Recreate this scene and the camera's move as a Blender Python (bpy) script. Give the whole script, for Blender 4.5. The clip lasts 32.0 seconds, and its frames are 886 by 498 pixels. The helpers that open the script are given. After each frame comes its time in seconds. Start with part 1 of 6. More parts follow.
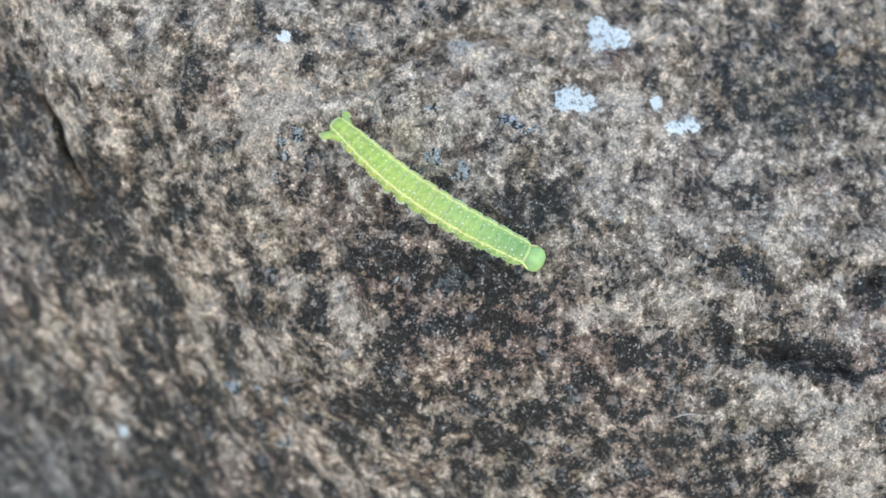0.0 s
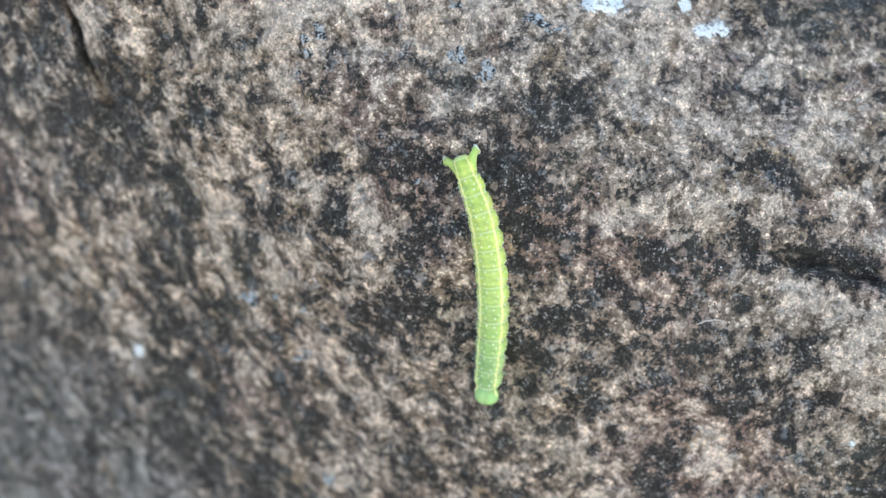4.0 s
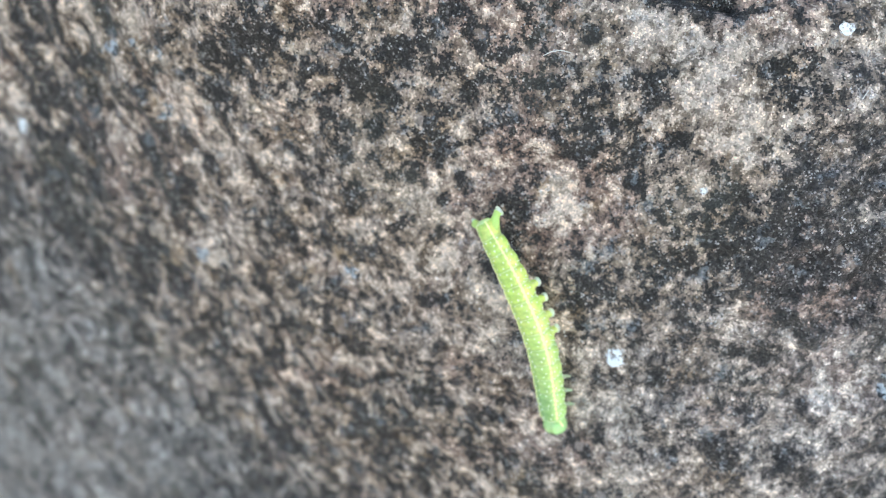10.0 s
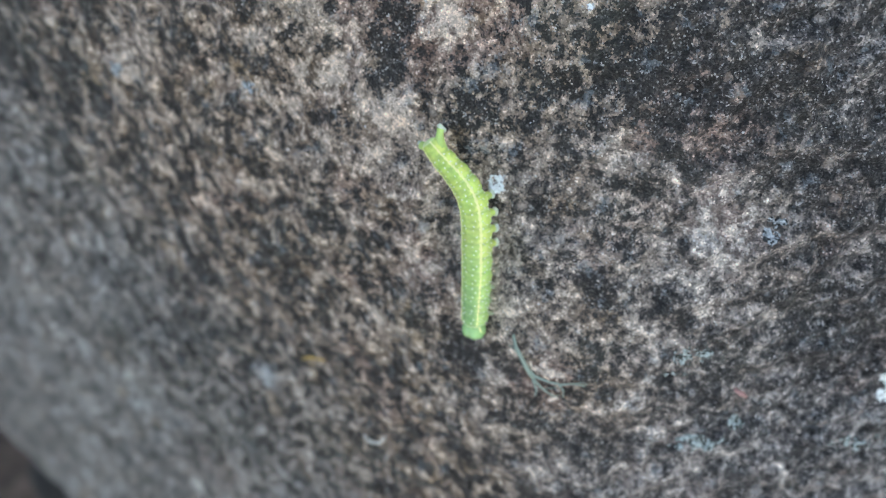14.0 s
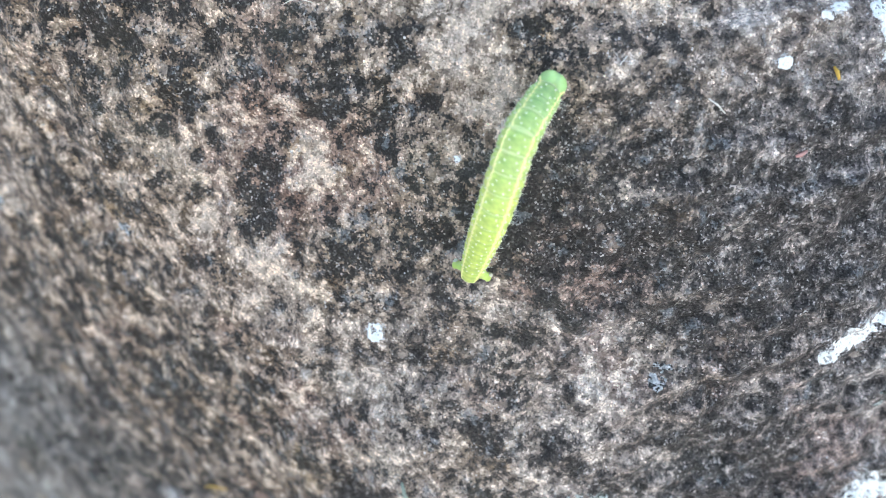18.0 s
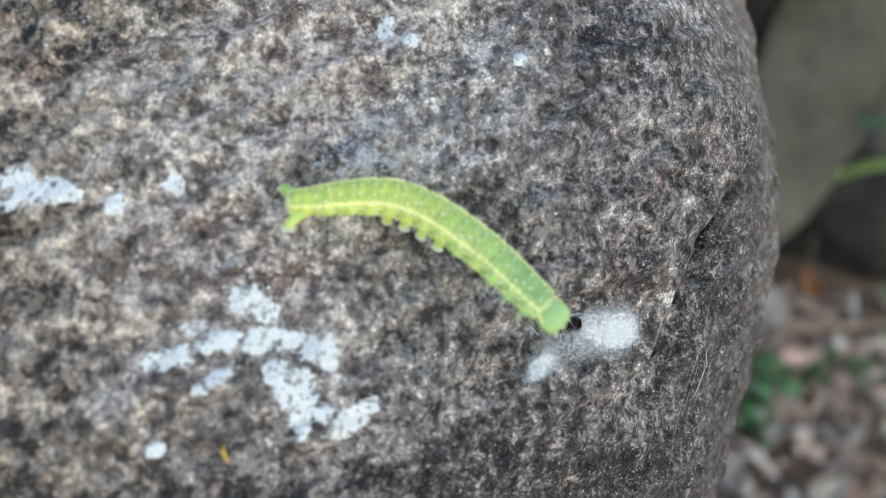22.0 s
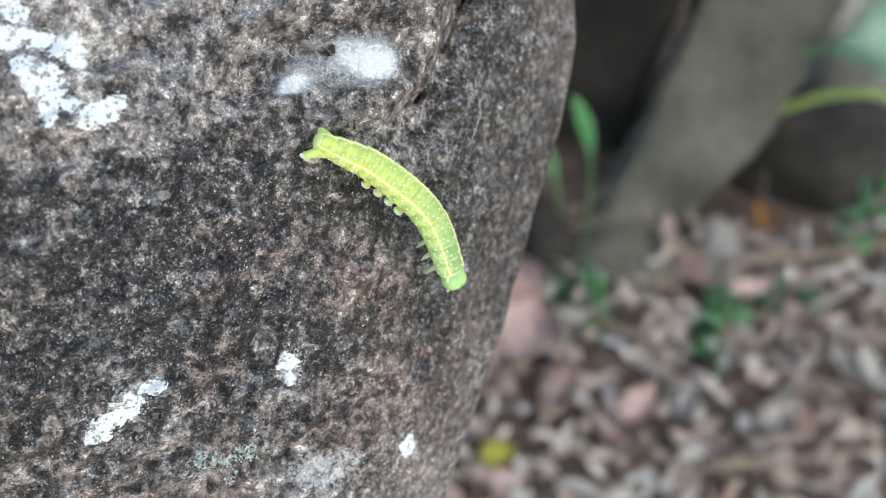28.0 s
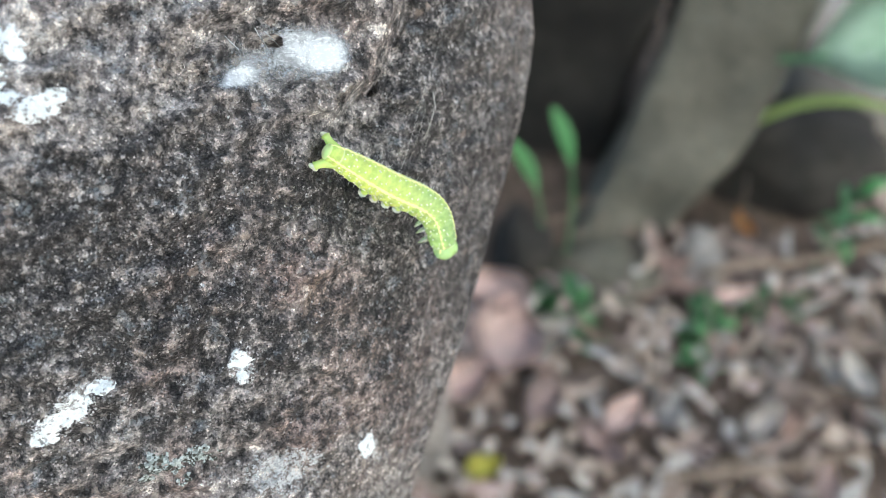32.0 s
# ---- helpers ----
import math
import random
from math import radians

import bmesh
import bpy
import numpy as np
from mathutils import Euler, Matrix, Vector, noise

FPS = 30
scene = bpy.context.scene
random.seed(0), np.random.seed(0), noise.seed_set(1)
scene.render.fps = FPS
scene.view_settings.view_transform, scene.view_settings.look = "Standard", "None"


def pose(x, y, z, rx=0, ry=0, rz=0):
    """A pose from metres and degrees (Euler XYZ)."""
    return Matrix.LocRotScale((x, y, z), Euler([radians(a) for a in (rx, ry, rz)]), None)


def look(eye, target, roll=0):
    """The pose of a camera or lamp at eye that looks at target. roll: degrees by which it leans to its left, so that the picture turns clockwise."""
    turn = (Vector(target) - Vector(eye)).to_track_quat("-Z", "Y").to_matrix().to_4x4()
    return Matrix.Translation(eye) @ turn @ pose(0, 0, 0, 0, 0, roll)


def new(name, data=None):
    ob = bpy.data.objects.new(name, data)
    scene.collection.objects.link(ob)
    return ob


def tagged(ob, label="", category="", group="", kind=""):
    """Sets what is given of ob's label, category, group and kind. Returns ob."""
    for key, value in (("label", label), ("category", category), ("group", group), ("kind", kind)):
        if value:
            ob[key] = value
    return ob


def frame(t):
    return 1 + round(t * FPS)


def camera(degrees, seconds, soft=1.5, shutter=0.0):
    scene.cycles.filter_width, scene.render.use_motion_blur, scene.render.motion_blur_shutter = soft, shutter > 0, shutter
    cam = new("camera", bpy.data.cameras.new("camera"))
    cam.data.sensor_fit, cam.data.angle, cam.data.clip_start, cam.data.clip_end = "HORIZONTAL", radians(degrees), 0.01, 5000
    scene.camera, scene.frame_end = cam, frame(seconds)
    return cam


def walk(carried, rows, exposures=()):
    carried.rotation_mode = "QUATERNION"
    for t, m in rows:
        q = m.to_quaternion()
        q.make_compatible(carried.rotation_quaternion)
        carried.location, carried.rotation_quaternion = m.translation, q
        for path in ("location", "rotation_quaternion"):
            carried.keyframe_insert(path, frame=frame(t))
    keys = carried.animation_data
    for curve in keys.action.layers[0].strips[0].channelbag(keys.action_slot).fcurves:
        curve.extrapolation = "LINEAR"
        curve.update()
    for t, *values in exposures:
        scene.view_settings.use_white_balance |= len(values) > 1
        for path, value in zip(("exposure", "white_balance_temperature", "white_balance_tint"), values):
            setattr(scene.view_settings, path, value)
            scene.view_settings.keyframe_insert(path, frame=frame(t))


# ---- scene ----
cam = camera(50.6, 32.0, soft=1.0)
METRES, EYE, TILT, LEAN, TURN = 0.25, 0.62, -50.0, 0.0, 0.0
ROWS = [
    (0.0, 0.0, 0.0, 0.0, 0.0, 0.0, -0.0),
    (0.5, -0.0012, 0.0001, 0.0021, 0.05, -0.1, 0.04),
    (1.0, 0.009, 0.001, -0.0003, 0.27, -0.12, -0.02),
    (1.5, 0.0098, 0.0011, -0.0051, 0.48, -0.25, -0.03),
    (2.0, 0.0006, 0.0053, -0.0122, 0.47, -0.38, -0.11),
    (2.5, 0.0058, 0.0032, -0.0116, 0.62, -0.49, -0.25),
    (3.0, -0.0031, 0.0054, -0.0211, 0.59, -0.69, -0.31),
    (3.5, -0.0029, 0.0036, -0.0277, 0.6, -0.66, -0.52),
    (4.0, -0.006, 0.0052, -0.0369, 0.53, -1.05, -0.69),
    (4.5, -0.003, 0.0072, -0.0534, 0.65, -0.95, -1.04),
    (6.5, 0.0388, -0.0031, -0.0723, 1.54, -1.73, -1.62),
    (7.0, 0.0409, -0.0054, -0.0731, 1.53, -1.79, -1.68),
    (7.5, 0.0416, -0.0027, -0.0691, 1.59, -1.97, -1.66),
    (8.0, 0.0528, 0.0056, -0.0757, 1.69, -1.84, -1.78),
    (8.5, 0.0522, 0.0134, -0.0799, 1.72, -2.28, -1.79),
    (9.0, 0.0546, 0.0133, -0.0861, 1.7, -2.6, -1.98),
    (9.5, 0.0716, 0.0117, -0.1055, 1.99, -3.37, -2.25),
    (10.0, 0.0811, 0.0179, -0.1333, 2.35, -4.1, -2.76),
    (10.5, 0.104, 0.0268, -0.1468, 2.76, -4.8, -3.28),
    (11.0, 0.1305, 0.0351, -0.1604, 3.03, -5.92, -3.67),
    (11.5, 0.1485, 0.0364, -0.1686, 3.5, -6.66, -4.12),
    (12.0, 0.1644, 0.0384, -0.1712, 3.92, -7.37, -4.56),
    (12.5, 0.1692, 0.0363, -0.1738, 4.55, -8.06, -5.1),
    (13.0, 0.1681, 0.0323, -0.1744, 5.22, -8.6, -5.72),
    (13.5, 0.1625, 0.0261, -0.1754, 5.66, -8.99, -6.17),
    (15.5, 0.1697, 0.0399, -0.1842, 5.65, -9.06, -6.84),
    (16.0, 0.1774, 0.0424, -0.1809, 5.49, -9.0, -6.71),
    (16.5, 0.1807, 0.0434, -0.1724, 5.23, -8.7, -6.47),
    (17.0, 0.1902, 0.0481, -0.1552, 4.91, -8.43, -6.12),
    (17.5, 0.1994, 0.0549, -0.1398, 4.76, -7.79, -5.66),
    (18.0, 0.2009, 0.0535, -0.1199, 4.37, -7.36, -5.02),
    (18.5, 0.2146, 0.0623, -0.0916, 3.99, -6.94, -4.45),
    (19.0, 0.2339, 0.0712, -0.0637, 3.97, -6.06, -3.65),
    (19.5, 0.2451, 0.0718, -0.0265, 3.79, -5.77, -2.96),
    (20.0, 0.2588, 0.0799, -0.027, 3.64, -4.95, -2.11),
    (20.5, 0.298, 0.103, -0.0073, 3.43, -4.94, -1.64),
    (21.0, 0.3584, 0.1332, -0.0103, 3.48, -3.8, -1.19),
    (21.5, 0.3867, 0.1391, -0.0187, 2.85, -3.13, -0.74),
    (22.0, 0.4045, 0.1364, -0.0001, 2.38, -3.46, -0.74),
    (22.5, 0.4279, 0.1325, -0.0072, 2.3, -3.31, -0.5),
    (23.0, 0.4314, 0.1169, 0.0015, 1.79, -3.26, -0.38),
    (23.5, 0.4276, 0.1119, 0.0046, 1.53, -2.54, -0.0),
    (24.0, 0.4342, 0.1198, 0.0039, 1.84, -3.41, -0.14),
    (24.5, 0.438, 0.1198, -0.0134, 1.61, -3.05, 0.15),
    (25.0, 0.4479, 0.1258, -0.0361, 2.43, -3.17, 0.14),
    (25.5, 0.4598, 0.1232, -0.0498, 2.07, -3.6, 0.05),
    (26.0, 0.4827, 0.1231, -0.0748, 1.92, -4.2, -0.38),
    (26.5, 0.4981, 0.1099, -0.0776, 1.98, -4.43, -0.09),
    (28.5, 0.4975, 0.1065, -0.106, 1.5, -4.92, 0.82),
    (29.0, 0.5071, 0.1144, -0.1121, 1.44, -4.92, 0.86),
    (29.5, 0.5078, 0.1164, -0.1138, 1.3, -4.73, 1.1),
    (30.0, 0.5049, 0.1134, -0.1092, 1.18, -4.67, 1.18),
    (30.5, 0.5049, 0.1087, -0.1102, 1.13, -4.57, 1.25),
    (31.0, 0.5061, 0.1052, -0.1104, 1.11, -4.35, 1.37),
    (31.5, 0.5061, 0.1051, -0.1075, 0.96, -4.1, 1.57),
    (32.0, 0.5119, 0.1063, -0.1096, 0.78, -3.87, 1.64),
]
EXPOSE = [(0.0, 1.90, 5930, -2), (4.0, 2.0, 5930, -1), (7.0, 2.12, 5850, -2), (9.7, 2.22, 5800, -2), (10.9, 2.27, 5790, -2), (11.3, 1.1, 5550, -2), (12.0, 0.76, 5600, 2), (13.0, 0.64, 5600, 2), (13.5, 1.1, 5600, 0), (14.2, 1.75, 5600, -3), (14.8, 1.25, 5550, -3), (15.5, 1.05, 5520, -4), (16.0, 1.87, 5500, -3), (17.0, 2.29, 5520, -1), (18.3, 2.24, 5920, 1), (20.0, 1.88, 6030, -2), (21.2, 1.8, 6160, -2), (23.0, 1.85, 6380, 0), (26.0, 1.86, 6380, 0), (29.0, 2.21, 6310, -1), (32.0, 2.2, 6310, -1)]
walk(cam, [(t, pose(0, 0, EYE, TILT, LEAN, TURN) @ pose(METRES * x, METRES * y, METRES * z, 90 + pitch, roll, yaw)) for t, x, y, z, yaw, pitch, roll in ROWS], EXPOSE)

# ---- lens: a phone held close, so that only the near rock is sharp ----
cam.data.dof.use_dof = True
cam.data.dof.focus_distance = 0.0965
cam.data.dof.aperture_fstop = 20.0

# ---- light: open sky above; the sun stands behind an added, unseen leafy tree ----
world = bpy.data.worlds.new("world")
scene.world = world
world.use_nodes = True
wn = world.node_tree
SUNWARD = Vector((0.30, -0.438, 0.833)).normalized()
sky = wn.nodes.new("ShaderNodeTexSky")
sky.sky_type, sky.sun_disc = "NISHITA", False
sky.sun_elevation, sky.sun_rotation = math.asin(SUNWARD.z), math.atan2(SUNWARD.x, SUNWARD.y)
sky.air_density, sky.dust_density = 1.0, 5.0
wn.links.new(sky.outputs[0], wn.nodes["Background"].inputs[0])
wn.nodes["Background"].inputs[1].default_value = 0.105
sun = new("sun", bpy.data.lights.new("sun", "SUN"))
sun.data.energy, sun.data.angle, sun.data.color = 5.0, radians(0.53), (1.0, 0.98, 0.95)
sun.matrix_basis = look(SUNWARD * 5, (0, 0, 0))

# ---- frame of the rock: millimetres across (u), away (d) and up (v), seen square on ----
STAND = pose(0, 0, EYE, TILT, LEAN, TURN)
FACETS = [(106.089, -0.131, -0.236), (73.217, 0.316, -0.327), (-18.563, 1.113, 0.885),
          (95.353, -0.63, -0.641), (40.844, 0.721, -0.104), (99.863, 0.17, 0.345)]


def rock_depth(u, v):
    """The smooth boulder face: the rounded meeting of six facets."""
    d = np.stack([a + b * u + c * v for a, b, c in FACETS])
    m = d.max(0)
    return m + 3.0 * np.log(np.exp((d - m) / 3.0).sum(0))


def on_rock(u, v, lift=0.0):
    """A point on the boulder in metres, in the rock's frame."""
    d = float(rock_face(np.array([float(u)]), np.array([float(v)]))[0]) - lift
    return Vector((u / 1000, d / 1000, v / 1000))


def rock_normal(u, v):
    e = 1.5
    a = rock_depth(np.array([u + e, u - e, u, u]), np.array([v, v, v + e, v - e]))
    return Vector(((a[0] - a[1]) / (2 * e), -1.0, (a[2] - a[3]) / (2 * e))).normalized()


# ---- repeatable smooth noise on the rock's frame ----
LATTICES = {}


def lattice(seed):
    if seed not in LATTICES:
        LATTICES[seed] = np.random.RandomState(seed).rand(256, 256)
    return LATTICES[seed]


def value_noise(u, v, scale, seed):
    g = lattice(seed)
    x, y = u / scale + 40.3, v / scale + 71.7
    i, j = np.floor(x).astype(int), np.floor(y).astype(int)
    fx, fy = x - i, y - j
    fx, fy = fx * fx * (3 - 2 * fx), fy * fy * (3 - 2 * fy)
    i0, i1, j0, j1 = i % 256, (i + 1) % 256, j % 256, (j + 1) % 256
    a = g[i0, j0] * (1 - fx) + g[i1, j0] * fx
    b = g[i0, j1] * (1 - fx) + g[i1, j1] * fx
    return a * (1 - fy) + b * fy - 0.5


def layered(u, v, scale, seed, octaves=4, keep=0.55):
    total, amp = 0.0, 1.0
    for k in range(octaves):
        total = total + amp * value_noise(u * math.cos(k) - v * math.sin(k), u * math.sin(k) + v * math.cos(k), scale, seed + k)
        scale, amp = scale / 2.0, amp * keep
    return total


def blob(u, v, cu, cv, ru, rv, turn=0.0):
    c, s = math.cos(radians(turn)), math.sin(radians(turn))
    x, y = (u - cu) * c + (v - cv) * s, -(u - cu) * s + (v - cv) * c
    return np.exp(-((x / ru) ** 2 + (y / rv) ** 2))


def line_mask(u, v, pts, wide):
    """How near a point is to a bent line: 1 on it, 0 far off."""
    best = np.full(np.shape(u), 1e9)
    for (au, av), (bu, bv) in zip(pts, pts[1:]):
        du, dv = bu - au, bv - av
        k = np.clip(((u - au) * du + (v - av) * dv) / (du * du + dv * dv), 0, 1)
        best = np.minimum(best, np.hypot(u - au - k * du, v - av - k * dv))
    return np.exp(-(best / wide) ** 2)


# the boulder's rim: how far across it reaches at each height
EDGE_V = [-230, -150, -100, -70, -60, -45, -30, -20, -14, -6, 4, 15, 25, 60, 140]
EDGE_U = [82, 95, 110, 119.2, 122.6, 128, 132.5, 135.5, 137.2, 138.6, 138.2, 138.0, 137.6, 132, 119]
# dents and bumps: (u, v, radius across, radius up, turn, depth)
DENTS = [
    (56, -6.5, 9, 2.2, -4, 1.3), (53, -1, 9, 2.5, -4, -0.9), (47, -3.5, 5, 1.5, 0, 0.8),
    (110.5, -14.2, 7.0, 2.8, 12, 3.2), (107, -10, 8, 2.5, 15, -0.5), (109, -12.5, 2.4, 0.9, 5, 4.5),
    (-9, -12, 14, 8, 0, -2.6), (24, 22, 7, 2.5, 20, -0.8), (62, -74, 3.5, 3.5, 0, 0.9),
    (70, -79, 3.0, 4.0, 0, 1.2), (12, -41, 12, 9, 0, 1.6), (42, -71, 8, 6, 0, -1.2), (-38, 2, 3, 12, -18, 0.8),
]
# cracks and creases: points, half width, depth
CRACKS = [
    ([(-13, 17.3), (-8.6, 18.6), (-5.4, 21.3), (-0.9, 23.9), (5, 25), (11, 22.5)], 0.6, 1.3),
    ([(-49.2, 19.0), (-48.1, 15.8), (-47.2, 11.5), (-45.2, 6.6)], 0.4, 4.0),
    ([(-47.6, 4.5), (-43.9, 0.8), (-41.5, -6)], 0.5, 0.8),
    ([(101, -15.5), (104.5, -11.8), (108, -10.6), (113, -9.4), (117, -8.8)], 0.8, 1.5),
    ([(131, 4.0), (126.6, -0.4), (124.0, -4.3), (122.2, -8.6), (120.4, -12.6), (118.4, -17.0)], 0.45, 2.0),
    ([(49.8, -3.6), (53.7, -3.3), (58.2, -4.4), (64, -3.8)], 0.7, 1.6),
    ([(33, -10.4), (37, -11.9), (41, -12.5), (45.5, -13.8)], 0.8, 1.8),
]
# steps where a skin of stone has flaked off: points, width, height (lower on the right of the line)
STEPS = [
    ([(133.8, 24), (132.8, 10.2), (129.5, 3.5), (124, -3.9), (122.5, -8.2), (119.7, -14.7), (115.4, -19.1), (109.4, -20)], 0.3, 4.2),
]


def side_of(u, v, pts):
    """Signed distance to a bent line, plus to the right of its course, and how far along it one is."""
    best, sign, along = np.full(np.shape(u), 1e9), np.ones(np.shape(u)), np.zeros(np.shape(u))
    for k, ((au, av), (bu, bv)) in enumerate(zip(pts, pts[1:])):
        du, dv = bu - au, bv - av
        s = np.clip(((u - au) * du + (v - av) * dv) / (du * du + dv * dv), 0, 1)
        r = np.hypot(u - au - s * du, v - av - s * dv)
        near = r < best
        best = np.where(near, r, best)
        sign = np.where(near, np.sign(dv * (u - au) - du * (v - av)), sign)
        along = np.where(near, (k + s) / (len(pts) - 1), along)
    return best * sign, along


def rock_face(u, v):
    d = rock_depth(u, v)
    for cu, cv, ru, rv, turn, deep in DENTS:
        d = d + deep * blob(u, v, cu, cv, ru, rv, turn)
    for pts, wide, deep in CRACKS:
        d = d + deep * line_mask(u, v, pts, wide)
    for pts, wide, high in STEPS:
        s, along = side_of(u, v, pts)
        s = s + 0.5 * layered(u, v, 4.0, 51, 2)
        d = d + high * soft(-s, -wide, wide) * np.exp(-np.abs(s) / 28.0) * soft(along, 0.0, 0.1) * soft(1 - along, 0.0, 0.25)
    # the rim steepens towards the far side
    d = d + 10.0 * (np.clip(u - np.interp(v, EDGE_V, EDGE_U) + 13, 0, 13) / 13) ** 2
    far = soft(u, 40, 80)
    d = d + 1.1 * layered(u, v, 14.0, 11, 3) + (1.2 - 0.2 * far) * layered(u, v, 3.6, 31, 2, 0.6) + (0.4 + 0.8 * far) * value_noise(u * 0.8 - v * 0.6, u * 0.6 + v * 0.8, 1.3, 37)
    # worn flutes: steep on one side of the crest, slanting the other way on the far face
    for angle, where, high in ((-62, 1 - soft(u, -15, 25), 1.3), (28, soft(u, 40, 80), 1.6)):
        c, s = math.cos(radians(angle)), math.sin(radians(angle))
        x, y = u * c + v * s, v * c - u * s
        d = d + high * where * (value_noise(x / 3.2, y, 2.0, 83) + 0.35 * value_noise(x / 2.2, y, 1.2, 85))
    return d


def soft(x, lo, hi):
    k = np.clip((x - lo) / (hi - lo), 0, 1)
    return k * k * (3 - 2 * k)


# ---- node helpers ----
def material(name, rough=0.8, metal=0.0):
    m = bpy.data.materials.new(name)
    m.use_nodes = True
    b = m.node_tree.nodes["Principled BSDF"]
    b.inputs["Roughness"].default_value, b.inputs["Metallic"].default_value = rough, metal
    return m, m.node_tree, b


def node(tree, kind, **inputs):
    n = tree.nodes.new(kind)
    for key, value in inputs.items():
        n.inputs[key.replace("_", " ")].default_value = value
    return n


def noise_tex(tree, where, scale, detail=4.0, rough=0.6, warp=0.0):
    n = node(tree, "ShaderNodeTexNoise", Scale=scale, Detail=detail, Roughness=rough, Distortion=warp)
    tree.links.new(where, n.inputs["Vector"])
    return n.outputs["Fac"]


def ramp(tree, fac, stops):
    n = tree.nodes.new("ShaderNodeValToRGB")
    e = n.color_ramp.elements
    while len(e) < len(stops):
        e.new(0.5)
    for k, (p, c) in zip(e, stops):
        k.position, k.color = p, (*c, 1)
    tree.links.new(fac, n.inputs[0])
    return n.outputs[0]


def maths(tree, op, a, b, clamp=False):
    n = tree.nodes.new("ShaderNodeMath")
    n.operation, n.use_clamp = op, clamp
    for k, x in enumerate((a, b)):
        if isinstance(x, (int, float)):
            n.inputs[k].default_value = x
        else:
            tree.links.new(x, n.inputs[k])
    return n.outputs[0]


def step(tree, x, lo, hi):
    n = tree.nodes.new("ShaderNodeMapRange")
    n.interpolation_type = "SMOOTHSTEP"
    n.inputs[1].default_value, n.inputs[2].default_value = lo, hi
    tree.links.new(x, n.inputs[0])
    return n.outputs[0]


def mix(tree, fac, a, b, mode="MIX"):
    n = tree.nodes.new("ShaderNodeMix")
    n.data_type, n.blend_type = "RGBA", mode
    for sock, x in ((n.inputs["Factor"], fac), (n.inputs[6], a), (n.inputs[7], b)):
        if isinstance(x, (int, float)):
            sock.default_value = x
        elif isinstance(x, tuple):
            sock.default_value = (*x, 1)
        else:
            tree.links.new(x, sock)
    return n.outputs[2]


def bump(tree, shader, height, strength, distance, after=None):
    n = node(tree, "ShaderNodeBump", Strength=strength, Distance=distance)
    tree.links.new(height, n.inputs["Height"])
    if after is not None:
        tree.links.new(after, n.inputs["Normal"])
    tree.links.new(n.outputs[0], shader.inputs["Normal"])
    return n.outputs[0]


def coords(tree):
    return tree.nodes.new("ShaderNodeTexCoord").outputs["Object"]


def attribute(tree, name):
    n = tree.nodes.new("ShaderNodeAttribute")
    n.attribute_name = name
    return n.outputs["Fac"]


